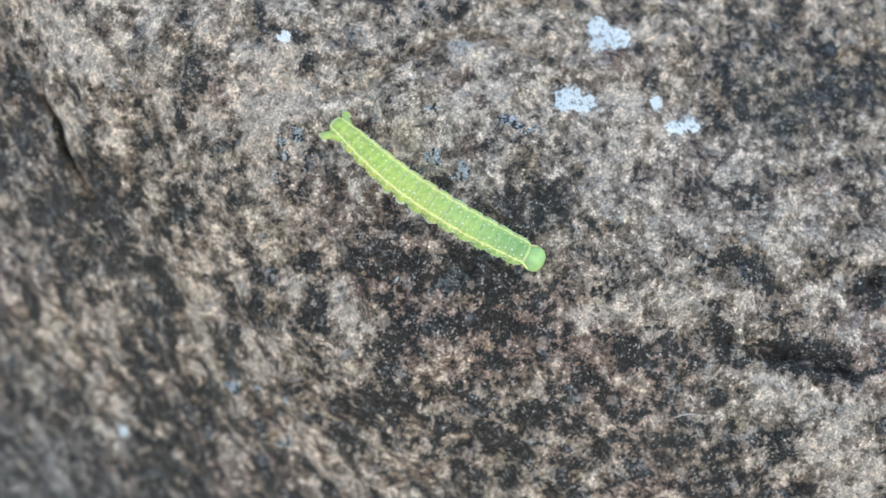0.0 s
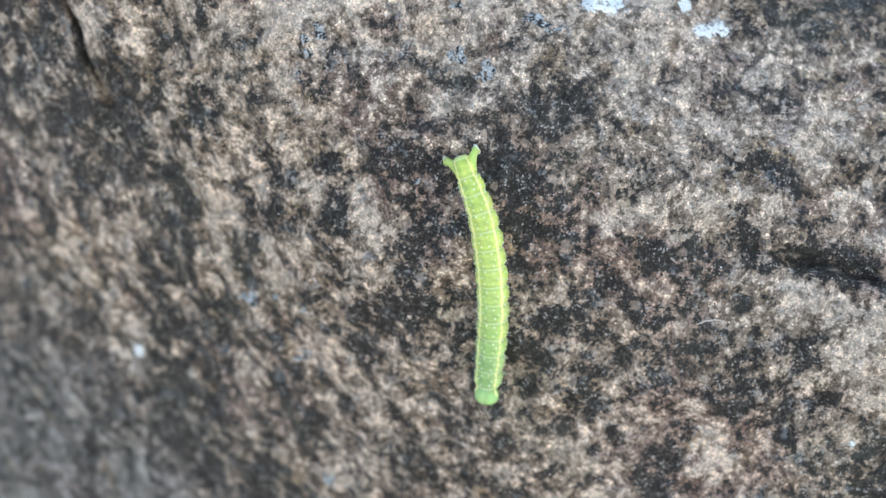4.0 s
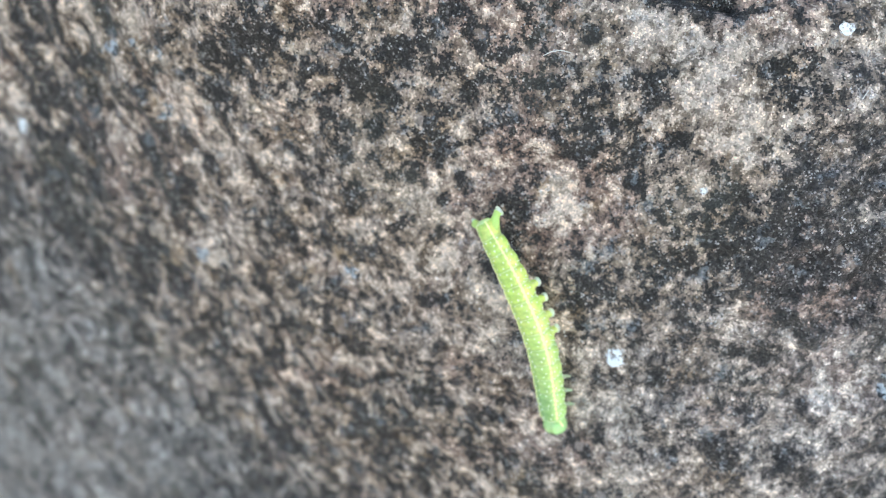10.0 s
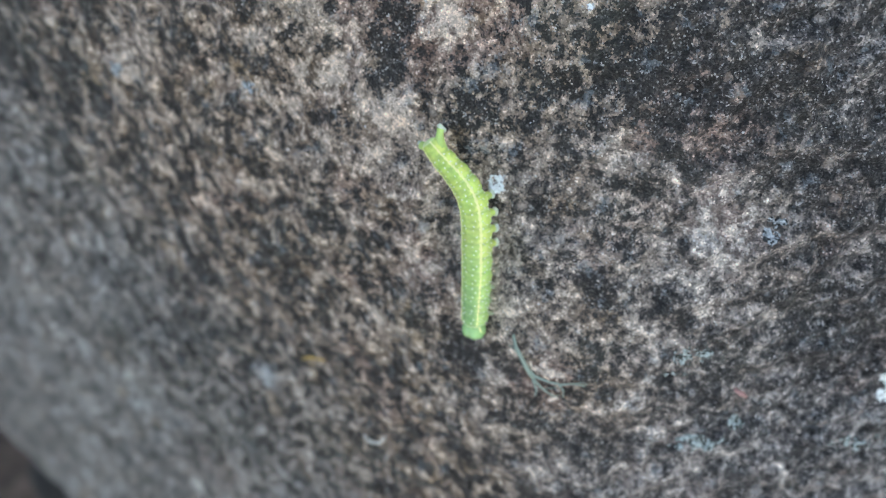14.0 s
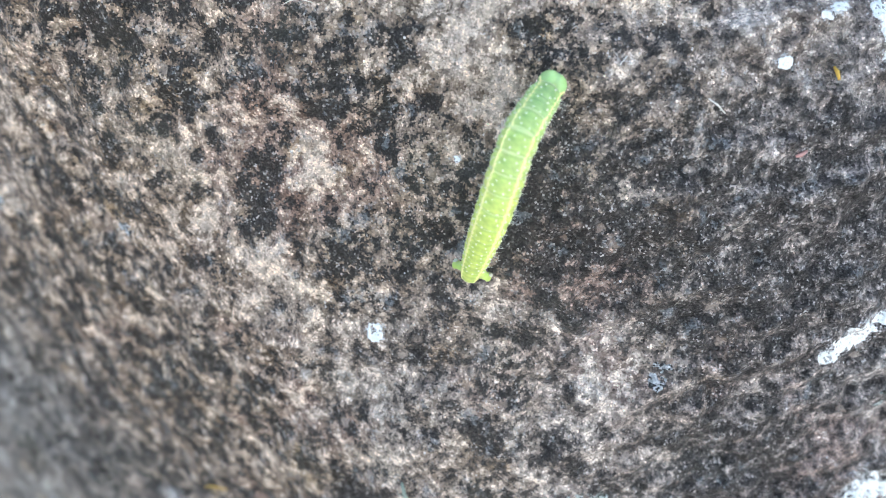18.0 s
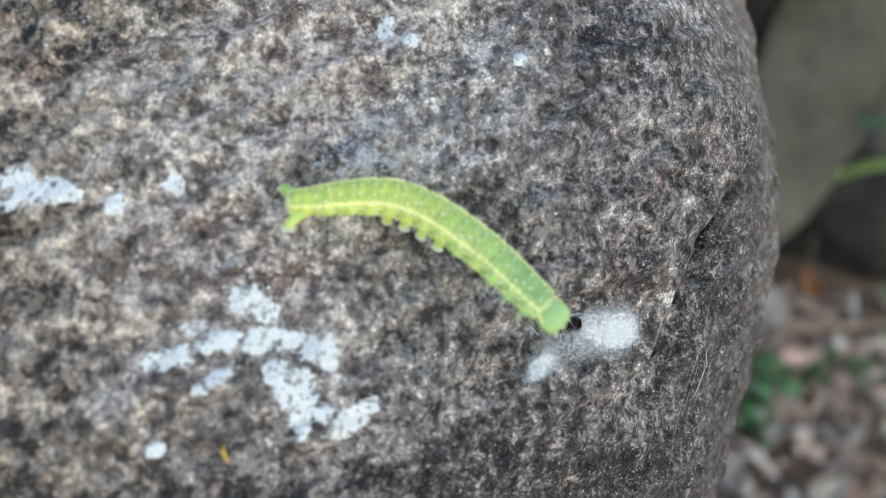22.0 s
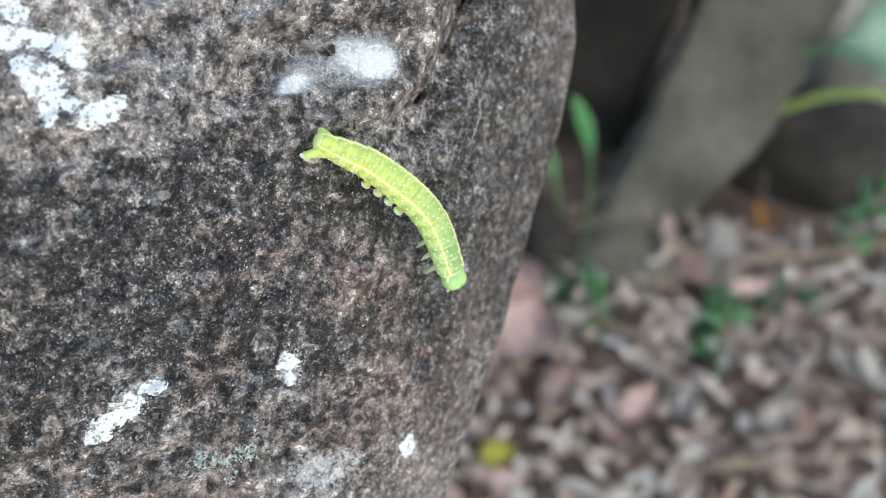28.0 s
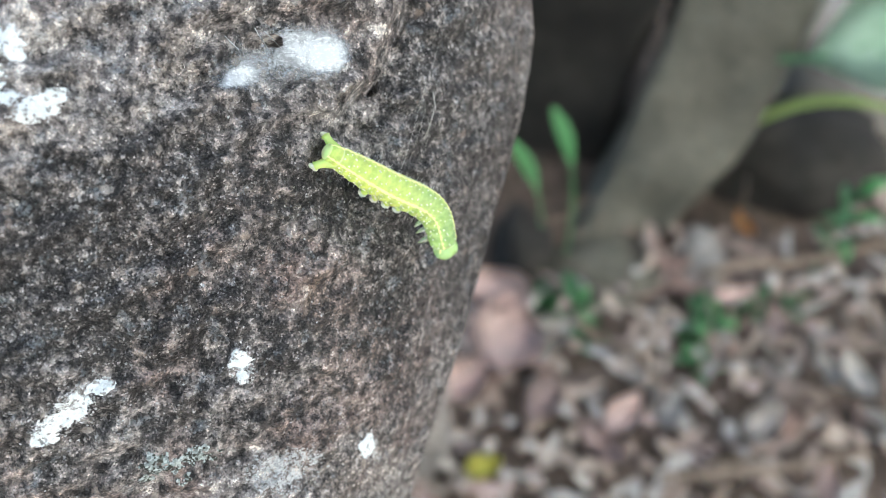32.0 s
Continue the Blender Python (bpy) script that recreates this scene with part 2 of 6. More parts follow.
def rock_material():
    """Weathered sandstone, grain by grain: every sand grain takes one colour from where it lies."""
    m, t, b = material("weathered_sandstone", 0.85)
    co = coords(t)
    tone, grey, chalk, cool, rust, flank, brink = (attribute(t, n) for n in ("tone", "grey", "chalk", "cool", "rust", "flank", "brink"))
    off = lambda x: maths(t, "SUBTRACT", x, 0.5)
    times = lambda x, k: maths(t, "MULTIPLY", x, k)
    plus = lambda *xs: xs[0] if len(xs) == 1 else maths(t, "ADD", xs[0], plus(*xs[1:]))

    def grains(size):
        n = node(t, "ShaderNodeTexVoronoi", Scale=size)
        t.links.new(co, n.inputs["Vector"])
        split = t.nodes.new("ShaderNodeSeparateColor")
        t.links.new(n.outputs["Color"], split.inputs[0])
        return n.outputs["Position"], n.outputs["Distance"], split.outputs

    at, near, pick = grains(5200.0)
    _, pebble_near, pebble_pick = grains(620.0)
    grit = noise_tex(t, at, 2100, 3, 0.6)
    grain = noise_tex(t, at, 1050, 4, 0.66)
    mottle = noise_tex(t, at, 520, 4, 0.62)
    patch = noise_tex(t, at, 300, 6, 0.66, 0.4)
    broad = noise_tex(t, co, 85, 3, 0.55)
    hue = noise_tex(t, at, 190, 4, 0.65)
    # streaks that run down the near flank
    lay = node(t, "ShaderNodeMapping")
    lay.inputs["Rotation"].default_value, lay.inputs["Scale"].default_value = (0, radians(-20), 0), (1.0, 1.0, 0.4)
    t.links.new(at, lay.inputs["Vector"])
    streak = noise_tex(t, lay.outputs[0], 230, 4, 0.6)
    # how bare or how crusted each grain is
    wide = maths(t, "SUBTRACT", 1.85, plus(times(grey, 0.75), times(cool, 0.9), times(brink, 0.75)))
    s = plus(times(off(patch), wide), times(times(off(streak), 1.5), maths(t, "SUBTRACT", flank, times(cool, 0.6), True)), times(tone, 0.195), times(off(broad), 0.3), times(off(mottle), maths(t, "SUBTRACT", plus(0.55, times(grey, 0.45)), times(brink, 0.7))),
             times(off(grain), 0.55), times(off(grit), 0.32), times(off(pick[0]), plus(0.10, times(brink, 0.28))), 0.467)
    # the bare stone: pinkish tan, greyer on the far face, bluish below
    tan = ramp(t, hue, [(0.32, (0.20, 0.148, 0.10)), (0.44, (0.33, 0.26, 0.195)), (0.55, (0.43, 0.345, 0.275)), (0.68, (0.51, 0.425, 0.325))])
    gry = ramp(t, hue, [(0.34, (0.285, 0.25, 0.24)), (0.5, (0.405, 0.368, 0.352)), (0.66, (0.52, 0.485, 0.465))])
    col = mix(t, grey, tan, gry)
    col = mix(t, times(cool, 0.75), col, ramp(t, hue, [(0.36, (0.27, 0.272, 0.262)), (0.64, (0.42, 0.42, 0.41))]))
    red = step(t, plus(noise_tex(t, at, 62, 4, 0.62), times(rust, 0.24)), 0.53, 0.68)
    col = mix(t, times(red, maths(t, "SUBTRACT", 0.46, times(cool, 0.3))), col, (0.31, 0.195, 0.165))
    ochre = step(t, noise_tex(t, at, 140, 4, 0.6, 0.5), 0.58, 0.70)
    col = mix(t, times(ochre, maths(t, "SUBTRACT", 0.5, times(grey, 0.35))), col, (0.44, 0.32, 0.18))
    pale = step(t, s, 0.58, 0.76)
    col = mix(t, times(pale, 0.8), col, mix(t, cool, mix(t, grey, (0.85, 0.715, 0.58), (0.90, 0.84, 0.785)), (0.62, 0.62, 0.60)))
    # single grains lighter and darker than their neighbours
    col = mix(t, 1.0, col, ramp(t, pick[1], [(0.0, (0.64, 0.63, 0.62)), (0.35, (0.88, 0.88, 0.88)), (0.75, (1.12, 1.11, 1.10)), (0.93, (1.3, 1.28, 1.26)), (1.0, (1.75, 1.72, 1.68))]), "MULTIPLY")
    col = mix(t, 0.9, col, ramp(t, mottle, [(0.34, (0.66, 0.64, 0.62)), (0.5, (1.0, 1.0, 1.0)), (0.64, (1.28, 1.27, 1.25))]), "MULTIPLY")
    col = mix(t, 0.9, col, ramp(t, grain, [(0.36, (0.55, 0.54, 0.53)), (0.5, (1.0, 1.0, 1.0)), (0.62, (1.4, 1.38, 1.35))]), "MULTIPLY")
    # pebbles set in the sandstone
    stud = times(maths(t, "SUBTRACT", 1.0, step(t, plus(pebble_near, times(off(grain), 1.3)), 0.26, 0.40)), step(t, pebble_pick[0], 0.93, 0.95))
    col = mix(t, times(stud, plus(0.3, times(grey, 0.25))), col, ramp(t, pebble_pick[1], [(0.0, (0.40, 0.30, 0.25)), (0.5, (0.58, 0.48, 0.40)), (1.0, (0.72, 0.66, 0.60))]))
    # black crust of algae and soot-dark lichen; glints of clear grains painted pale
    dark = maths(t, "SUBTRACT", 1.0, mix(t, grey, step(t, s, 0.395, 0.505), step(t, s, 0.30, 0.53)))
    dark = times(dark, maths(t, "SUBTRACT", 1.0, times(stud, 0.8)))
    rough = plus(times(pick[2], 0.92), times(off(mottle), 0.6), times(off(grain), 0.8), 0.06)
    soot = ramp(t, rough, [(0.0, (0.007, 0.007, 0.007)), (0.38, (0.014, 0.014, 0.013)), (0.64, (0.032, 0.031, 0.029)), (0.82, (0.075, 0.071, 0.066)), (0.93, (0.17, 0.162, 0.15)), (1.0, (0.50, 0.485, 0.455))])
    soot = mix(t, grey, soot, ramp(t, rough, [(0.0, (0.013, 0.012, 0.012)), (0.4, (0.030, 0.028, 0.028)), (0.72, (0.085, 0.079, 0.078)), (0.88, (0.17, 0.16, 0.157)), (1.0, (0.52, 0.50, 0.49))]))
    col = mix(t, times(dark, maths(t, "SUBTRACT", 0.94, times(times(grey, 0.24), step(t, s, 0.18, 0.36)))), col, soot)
    # the far face is knobbly; its dark pits and light tops are painted shading
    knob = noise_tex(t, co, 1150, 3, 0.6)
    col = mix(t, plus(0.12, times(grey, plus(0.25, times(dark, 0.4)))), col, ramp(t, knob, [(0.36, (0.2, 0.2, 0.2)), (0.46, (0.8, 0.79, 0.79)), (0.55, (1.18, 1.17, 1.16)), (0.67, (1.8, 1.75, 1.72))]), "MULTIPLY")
    # bluish grey bloom in clumps, and a greenish film here and there
    bloom = step(t, plus(noise_tex(t, at, 380, 4, 0.65), times(off(grit), 0.4)), 0.595, 0.675)
    col = mix(t, times(bloom, 0.4), col, mix(t, pick[1], (0.15, 0.18, 0.205), (0.48, 0.53, 0.58)))
    film = step(t, noise_tex(t, co, 55, 3, 0.6), 0.5, 0.7)
    col = mix(t, times(film, maths(t, "SUBTRACT", 0.18, times(grey, 0.13))), col, (0.15, 0.155, 0.115))
    # white dust of lichen thinning out round the crusts
    dust = step(t, plus(chalk, times(off(grain), 1.5), times(off(pick[0]), 0.7)), 0.42, 0.62)
    col = mix(t, times(dust, 0.88), col, mix(t, pick[1], (0.55, 0.57, 0.565), (1.0, 1.0, 1.0)))
    col = mix(t, 1.0, col, (0.79, 0.78, 0.775), "MULTIPLY")
    t.links.new(col, b.inputs["Base Color"])
    t.links.new(maths(t, "SUBTRACT", 0.9, times(dark, 0.45)), b.inputs["Roughness"])
    b.inputs["Specular IOR Level"].default_value = 0.28
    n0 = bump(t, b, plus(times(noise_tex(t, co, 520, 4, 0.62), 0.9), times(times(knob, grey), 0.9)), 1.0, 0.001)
    n1 = bump(t, b, noise_tex(t, co, 1300, 3, 0.6), 1.0, 0.00045, n0)
    bump(t, b, maths(t, "SUBTRACT", 1.0, near), 0.9, 0.00016, n1)
    return m


def plain(name, color, rough=0.7, vary=0.25, scale=400.0, relief=0.0, spread=0.0002):
    """A small surface whose colour wanders a little at two scales."""
    m, t, b = material(name, rough)
    co = coords(t)
    a = noise_tex(t, co, scale, 4, 0.6)
    c = noise_tex(t, co, scale * 0.2, 3, 0.5)
    lo, hi = tuple(x * (1 - vary) for x in color), tuple(min(1.0, x * (1 + vary)) for x in color)
    col = mix(t, a, lo, hi)
    col = mix(t, 0.6, col, ramp(t, c, [(0.3, (1 - vary,) * 3), (0.7, (1 + vary * 0.6,) * 3)]), "MULTIPLY")
    t.links.new(col, b.inputs["Base Color"])
    if relief:
        bump(t, b, a, relief, spread)
    return m


def skin(name, color, glow=0.35, rings=0.0):
    """Soft, slightly see-through caterpillar skin; with rings: a dark vessel along the back and pale folds between segments."""
    m = plain(name, color, 0.42, 0.16, 1500.0, 0.25, 0.00012)
    t, b = m.node_tree, m.node_tree.nodes["Principled BSDF"]
    if rings:
        col = b.inputs["Base Color"].links[0].from_socket
        co = coords(t)
        axes = t.nodes.new("ShaderNodeSeparateXYZ")
        t.links.new(co, axes.inputs[0])
        across, along = maths(t, "ABSOLUTE", axes.outputs[1], 0.0), maths(t, "ABSOLUTE", axes.outputs[0], 0.0)
        wave = maths(t, "MULTIPLY", maths(t, "SUBTRACT", noise_tex(t, co, 900, 3, 0.6), 0.5), 0.0012)
        back = maths(t, "SUBTRACT", 1.0, step(t, maths(t, "ADD", across, wave), 0.0003, 0.0011))
        col = mix(t, maths(t, "MULTIPLY", back, rings), col, tuple(c * k for c, k in zip(color, (0.48, 0.58, 0.7))))
        col = mix(t, 0.8, col, ramp(t, noise_tex(t, co, 1000, 3, 0.6), [(0.36, (0.70, 0.78, 0.72)), (0.5, (1.0, 1.0, 1.0)), (0.64, (1.22, 1.14, 1.25))]), "MULTIPLY")
        fold = step(t, along, 0.00066, 0.00084)
        col = mix(t, maths(t, "MULTIPLY", fold, 0.3), col, tuple(c * k for c, k in zip(color, (0.55, 0.66, 0.7))))
        col = mix(t, maths(t, "MULTIPLY", step(t, along, 0.00092, 0.00100), 0.55), col, (0.80, 0.88, 0.46))
        t.links.new(col, b.inputs["Base Color"])
    b.inputs["Subsurface Weight"].default_value = glow
    b.inputs["Subsurface Radius"].default_value = (0.5, 1.0, 0.15)
    b.inputs["Subsurface Scale"].default_value = 0.0008
    return m


ROCK = rock_material()
SKIN = [skin("skin_green_%d" % k, c, 0.45, 0.2 + 0.07 * k) for k, c in enumerate([(0.66, 0.77, 0.17), (0.65, 0.76, 0.18), (0.62, 0.75, 0.19), (0.57, 0.72, 0.20), (0.52, 0.69, 0.21), (0.49, 0.67, 0.22)])]
SKIN_REAR = skin("skin_yellow_green", (0.58, 0.74, 0.20))
SKIN_HEAD = skin("skin_head_green", (0.45, 0.66, 0.26))
SKIN_HEAD.node_tree.nodes["Principled BSDF"].inputs["Roughness"].default_value = 0.25
SKIN_FLANK = skin("skin_flank", (0.67, 0.79, 0.18))
STRIPE = skin("stripe_yellow", (0.96, 0.96, 0.38), 0.0)
SPOT = skin("spot_cream", (0.88, 0.94, 0.66), 0.1)
PAD = skin("pad_whitish", (0.68, 0.73, 0.56), 0.3)
BRISTLE = plain("bristle_white", (0.75, 0.78, 0.70), 0.5, 0.1, 900)
LEG = skin("leg_pale", (0.45, 0.52, 0.34), 0.5)


# ---- building helpers ----
def mesh_from(bm, name, mat, smooth=True):
    me = bpy.data.meshes.new(name)
    bm.to_mesh(me)
    bm.free()
    if smooth:
        me.polygons.foreach_set("use_smooth", [True] * len(me.polygons))
    if mat:
        me.materials.append(mat)
    return me


def part(name, bm, mat, parent, label="", m=None):
    ob = new(name, mesh_from(bm, name, mat))
    ob.parent = parent
    if m is not None:
        ob.matrix_basis = m
    if label:
        ob["label"] = label
    return ob


def thing(name, bm, mat, label, category, m=None, group="", kind=""):
    ob = new(name, mesh_from(bm, name, mat))
    if m is not None:
        ob.matrix_basis = m
    return tagged(ob, label, category, group, kind)


def tube(bm, pts, radii, sides=8, squash=1.0):
    """A closed tapering tube through points."""
    rings = []
    n = len(pts)
    for k, p in enumerate(pts):
        d = (Vector(pts[min(k + 1, n - 1)]) - Vector(pts[max(k - 1, 0)])).normalized()
        a = d.orthogonal().normalized() if k == 0 else (last - d * last.dot(d)).normalized()
        last = a
        b = d.cross(a)
        r = radii[k]
        rings.append([bm.verts.new(Vector(p) + r * (math.cos(x) * a + squash * math.sin(x) * b)) for x in [2 * math.pi * q / sides for q in range(sides)]])
    for r0, r1 in zip(rings, rings[1:]):
        for q in range(sides):
            bm.faces.new((r0[q], r0[(q + 1) % sides], r1[(q + 1) % sides], r1[q]))
    bm.faces.new(rings[0][::-1])
    bm.faces.new(rings[-1])


def dome(bm, centre, radius, segs=8, rings=5, stretch=(1, 1, 1)):
    m = Matrix.Translation(centre) @ Matrix.Diagonal((*[radius * s for s in stretch], 1))
    bmesh.ops.create_uvsphere(bm, u_segments=segs, v_segments=rings, radius=1.0, matrix=m)


# ---- the boulder ----


# darker (minus) or paler (plus): thicker crust, barer stone and some painted shade
TONES = []


def stain_or_shade(u, v, ru, rv, turn, amount):
    TONES.append((u, v, ru, rv, turn, amount * (1.7 if ru * rv < 30 else 1.0)))


# broad zones
stain_or_shade(79.2, 12.9, 13.9, 7.0, -0, 0.4)
stain_or_shade(25.8, -2.8, 10.3, 9.3, -0, 0.1)
stain_or_shade(19, -4.5, 2.0, 5.0, 0, -0.5)
# the next one puts a shadowed zone's shade into the tone
stain_or_shade(95.2, -33.1, 13.3, 9.8, -0, -0.5)
stain_or_shade(124.6, -29.9, 16.2, 14.9, -0, -0.3)
stain_or_shade(82.1, -44.0, 12.2, 14.6, -0, -0.25)
stain_or_shade(-31.0, 24.4, 20.5, 5.8, -0, 0.35)
stain_or_shade(43.4, -20.0, 14.1, 5.5, -0, 0.45)
stain_or_shade(7.7, -21.2, 23.4, 8.0, -0, -0.25)
stain_or_shade(35.9, -49.4, 18.6, 13.6, -0, 0.35)
stain_or_shade(9.0, -23.9, 21.5, 15.0, -0, 0.12)
stain_or_shade(24.7, -51.5, 20.4, 15.5, -0, 0.25)
stain_or_shade(69.8, -44.1, 15.3, 15.3, -0, -0.3)
stain_or_shade(44.1, 22.3, 13.9, 10.4, -0, -0.35)
stain_or_shade(75.3, 2.6, 13.3, 13.3, -0, 0.3)
stain_or_shade(117.6, -8.5, 13.0, 19.4, -0, -0.35)
stain_or_shade(107.7, -35.3, 14.9, 14.9, -0, -0.25)
stain_or_shade(60.9, -44.3, 18.5, 16.0, -0, -0.3)
stain_or_shade(-36.4, 9.6, 17.7, 16.4, -0, 0.1)
# upper face, above the first halt
stain_or_shade(41.4, 2.7, 4.0, 3.3, -0, 0.9)
stain_or_shade(24.2, -6.3, 4.2, 3.3, -0, 1)
stain_or_shade(15.4, -7.6, 1.9, 2.3, -0, 1)
stain_or_shade(-19.8, -25.4, 3.8, 2.7, -0, 0.8)
stain_or_shade(1.0, 17.4, 7.7, 4.5, -0, 0.35)
stain_or_shade(-21.4, 14.8, 5.8, 3.2, -0, 0.3)
stain_or_shade(-31.5, 16.7, 3.9, 1.8, -0, 0.6)
stain_or_shade(-48.4, 23.3, 2.7, 2.0, -0, 0.7)
stain_or_shade(36.0, -13.3, 3.8, 2.5, -0, 0.7)
stain_or_shade(44.3, -19.3, 4.5, 4.5, -0, 0.7)
stain_or_shade(8.3, -15.0, 3.6, 2.6, -0, 0.5)
stain_or_shade(-10.9, -7.9, 2.1, 1.7, -0, 0.7)
stain_or_shade(-39.8, 12.7, 2.7, 2.0, -0, 0.5)
stain_or_shade(-33.2, -11.9, 2.2, 5.2, -25, 0.5)
stain_or_shade(-51.1, -9.6, 2.4, 4.8, -25, 0.5)
stain_or_shade(-50.1, -22.0, 2.4, 6.0, -10, 0.6)
stain_or_shade(27.4, 3.9, 3.9, 1.9, -0, 0.4)
# dark crust round the first halt
stain_or_shade(9.5, -5, 6.5, 6.5, 0, -0.45)
stain_or_shade(3.0, -2.5, 7.1, 4.2, -0, -0.55)
stain_or_shade(-9.4, -0.6, 4.6, 2.6, -0, -0.5)
stain_or_shade(-51.4, 21.1, 3.5, 4.2, -0, -0.8)
stain_or_shade(-33.0, 15.5, 3.3, 1.6, -0, -0.7)
stain_or_shade(-26.5, 19.3, 2.6, 2.6, -0, -0.8)
stain_or_shade(-39.1, 5.0, 5.0, 4.2, -0, -0.5)
stain_or_shade(-39.0, -9.0, 2.6, 4.6, -25, -0.7)
stain_or_shade(-25.0, -8.4, 4.2, 4.2, -0, -0.35)
stain_or_shade(32.3, -1.8, 6.4, 2.3, -0, -0.5)
# the next one paints the shadow under the ledge
stain_or_shade(39.1, -12.1, 6.0, 1.7, -0, -1)
stain_or_shade(28.4, -9.5, 6.4, 2.3, -0, -0.6)
stain_or_shade(21.9, -11.5, 1.7, 1.8, -0, -1)
stain_or_shade(-9.9, -17.1, 4.1, 4.1, -0, -0.45)
stain_or_shade(12.5, 5.5, 2.3, 1.9, -0, -0.8)
stain_or_shade(8.1, 4.5, 1.3, 2.6, -0, -1)
stain_or_shade(-2.8, 20.1, 3.9, 2.6, -0, -0.4)
stain_or_shade(4.5, -24.3, 6.1, 4.1, -0, -0.5)
stain_or_shade(40.9, 20.0, 11.7, 8.9, -0, -0.35)
stain_or_shade(-11.8, 22.5, 3.2, 2.6, -0, -0.4)
stain_or_shade(-1.5, 7.1, 3.8, 1.9, -0, -0.4)
# middle of the face
stain_or_shade(-10.5, -12.4, 2.4, 3.3, -0, 0.8)
stain_or_shade(1.7, -11.7, 2.7, 2.2, -0, 0.7)
stain_or_shade(39.0, -16.6, 3.7, 2.2, -0, 0.7)
stain_or_shade(47.5, -25.6, 8.1, 3.0, -0, 0.95)
stain_or_shade(-29.6, -32.9, 3.2, 4.9, -20, 0.7)
stain_or_shade(-49.9, -26.6, 2.5, 5.1, -15, 0.7)
stain_or_shade(10.8, -16.1, 3.2, 2.2, -0, 0.5)
stain_or_shade(28.8, -33.5, 3.9, 2.6, -0, 0.3)
stain_or_shade(29.3, -48.8, 3.4, 2.7, -0, 0.4)
stain_or_shade(6.5, -34.9, 6.1, 4.1, -0, 0.2)
stain_or_shade(-0.2, -5.9, 2.3, 1.6, -0, 0.5)
stain_or_shade(-30.0, -4.6, 2.1, 4.1, -20, 0.6)
# middle, dark
stain_or_shade(-4.2, -11.7, 3.6, 3.2, -0, -0.6)
stain_or_shade(6.2, -9.2, 4.4, 2.3, -0, -0.6)
# the next two are the ledge's shadow, put into the tone
stain_or_shade(41.7, -12.9, 6.5, 1.5, 10, -1)
stain_or_shade(54.3, -3.6, 3.8, 1.0, 20, -1)
stain_or_shade(56.2, -37.2, 5.7, 3.8, -0, -0.4)
stain_or_shade(21.2, -11.6, 1.5, 1.6, -0, -1.1)
stain_or_shade(10.9, -19.3, 2.9, 1.7, -0, -0.8)
stain_or_shade(-19.4, -5.1, 3.3, 3.3, -0, -0.6)
stain_or_shade(-38.4, -7.4, 2.9, 5.1, -20, -0.7)
stain_or_shade(-14.7, -22.7, 2.5, 3.5, -0, -0.7)
stain_or_shade(-8.1, -19.8, 3.4, 2.7, -0, -0.5)
stain_or_shade(-1.0, -39.6, 5.0, 3.6, -0, -0.4)
stain_or_shade(23.8, -35.8, 2.0, 2.0, -0, -0.7)
stain_or_shade(-21.1, -29.8, 3.8, 3.0, -0, -0.5)
stain_or_shade(18.1, -24.8, 3.2, 1.7, -0, -0.3)
stain_or_shade(36.5, -22.8, 3.8, 2.5, -0, -0.4)
stain_or_shade(-31.8, -46.9, 6.0, 3.4, -0, -0.3)
# lower slope
stain_or_shade(23.1, -46.1, 3.9, 2.6, -0, 0.5)
stain_or_shade(16.1, -45.2, 2.6, 2.6, -0, 0.5)
stain_or_shade(35.2, -40.9, 4.4, 2.5, -0, 0.4)
stain_or_shade(49.4, -47.4, 3.1, 2.1, -0, 0.5)
stain_or_shade(30.3, -35.1, 3.7, 2.1, -0, 0.6)
stain_or_shade(62.4, -55.5, 6.0, 3.8, -0, 0.7)
stain_or_shade(42.3, -67.9, 4.0, 3.3, -0, 0.3)
stain_or_shade(27.9, -63.1, 3.4, 2.7, -0, 0.4)
stain_or_shade(-42.3, -88.4, 9.3, 7.2, -20, 0.4)
stain_or_shade(-33.0, -113.4, 9.8, 6.6, -20, 0.5)
stain_or_shade(22.9, -39.5, 1.5, 1.8, -0, -1.1)
stain_or_shade(35.9, -75.7, 7.6, 3.5, -0, -0.5)
stain_or_shade(44.0, -83.8, 7.6, 3.5, -0, -0.5)
stain_or_shade(66.3, -71.8, 1.9, 2.7, -0, -1.1)
stain_or_shade(53.4, -38.0, 4.3, 5.5, -0, -0.45)
stain_or_shade(68.0, -46.7, 6.2, 3.7, -0, -0.35)
stain_or_shade(-16.9, -61.9, 6.6, 5.0, -0, -0.4)
stain_or_shade(4.7, -64.0, 4.5, 3.8, -0, -0.4)
stain_or_shade(76.9, -66.2, 4.7, 4.0, -0, -0.4)
stain_or_shade(-29.1, -50.3, 5.0, 6.7, -0, -0.4)
stain_or_shade(8.5, -72.1, 4.6, 2.3, -0, -0.4)
# towards the ledge
stain_or_shade(28.4, -32.3, 2.9, 2.3, -0, 0.5)
stain_or_shade(30.4, -36.5, 2.9, 1.5, -0, 0.4)
stain_or_shade(38.5, -60.6, 3.7, 1.7, -0, 0.5)
stain_or_shade(21.1, -78.7, 4.3, 2.9, -0, 0.3)
stain_or_shade(37.4, -52.3, 3.6, 2.1, -0, 0.5)
stain_or_shade(30.9, -27.4, 2.1, 2.1, -0, -0.8)
stain_or_shade(22.2, -37.6, 2.1, 3.3, -0, -0.6)
stain_or_shade(34.4, -44.7, 2.4, 1.7, -0, -0.8)
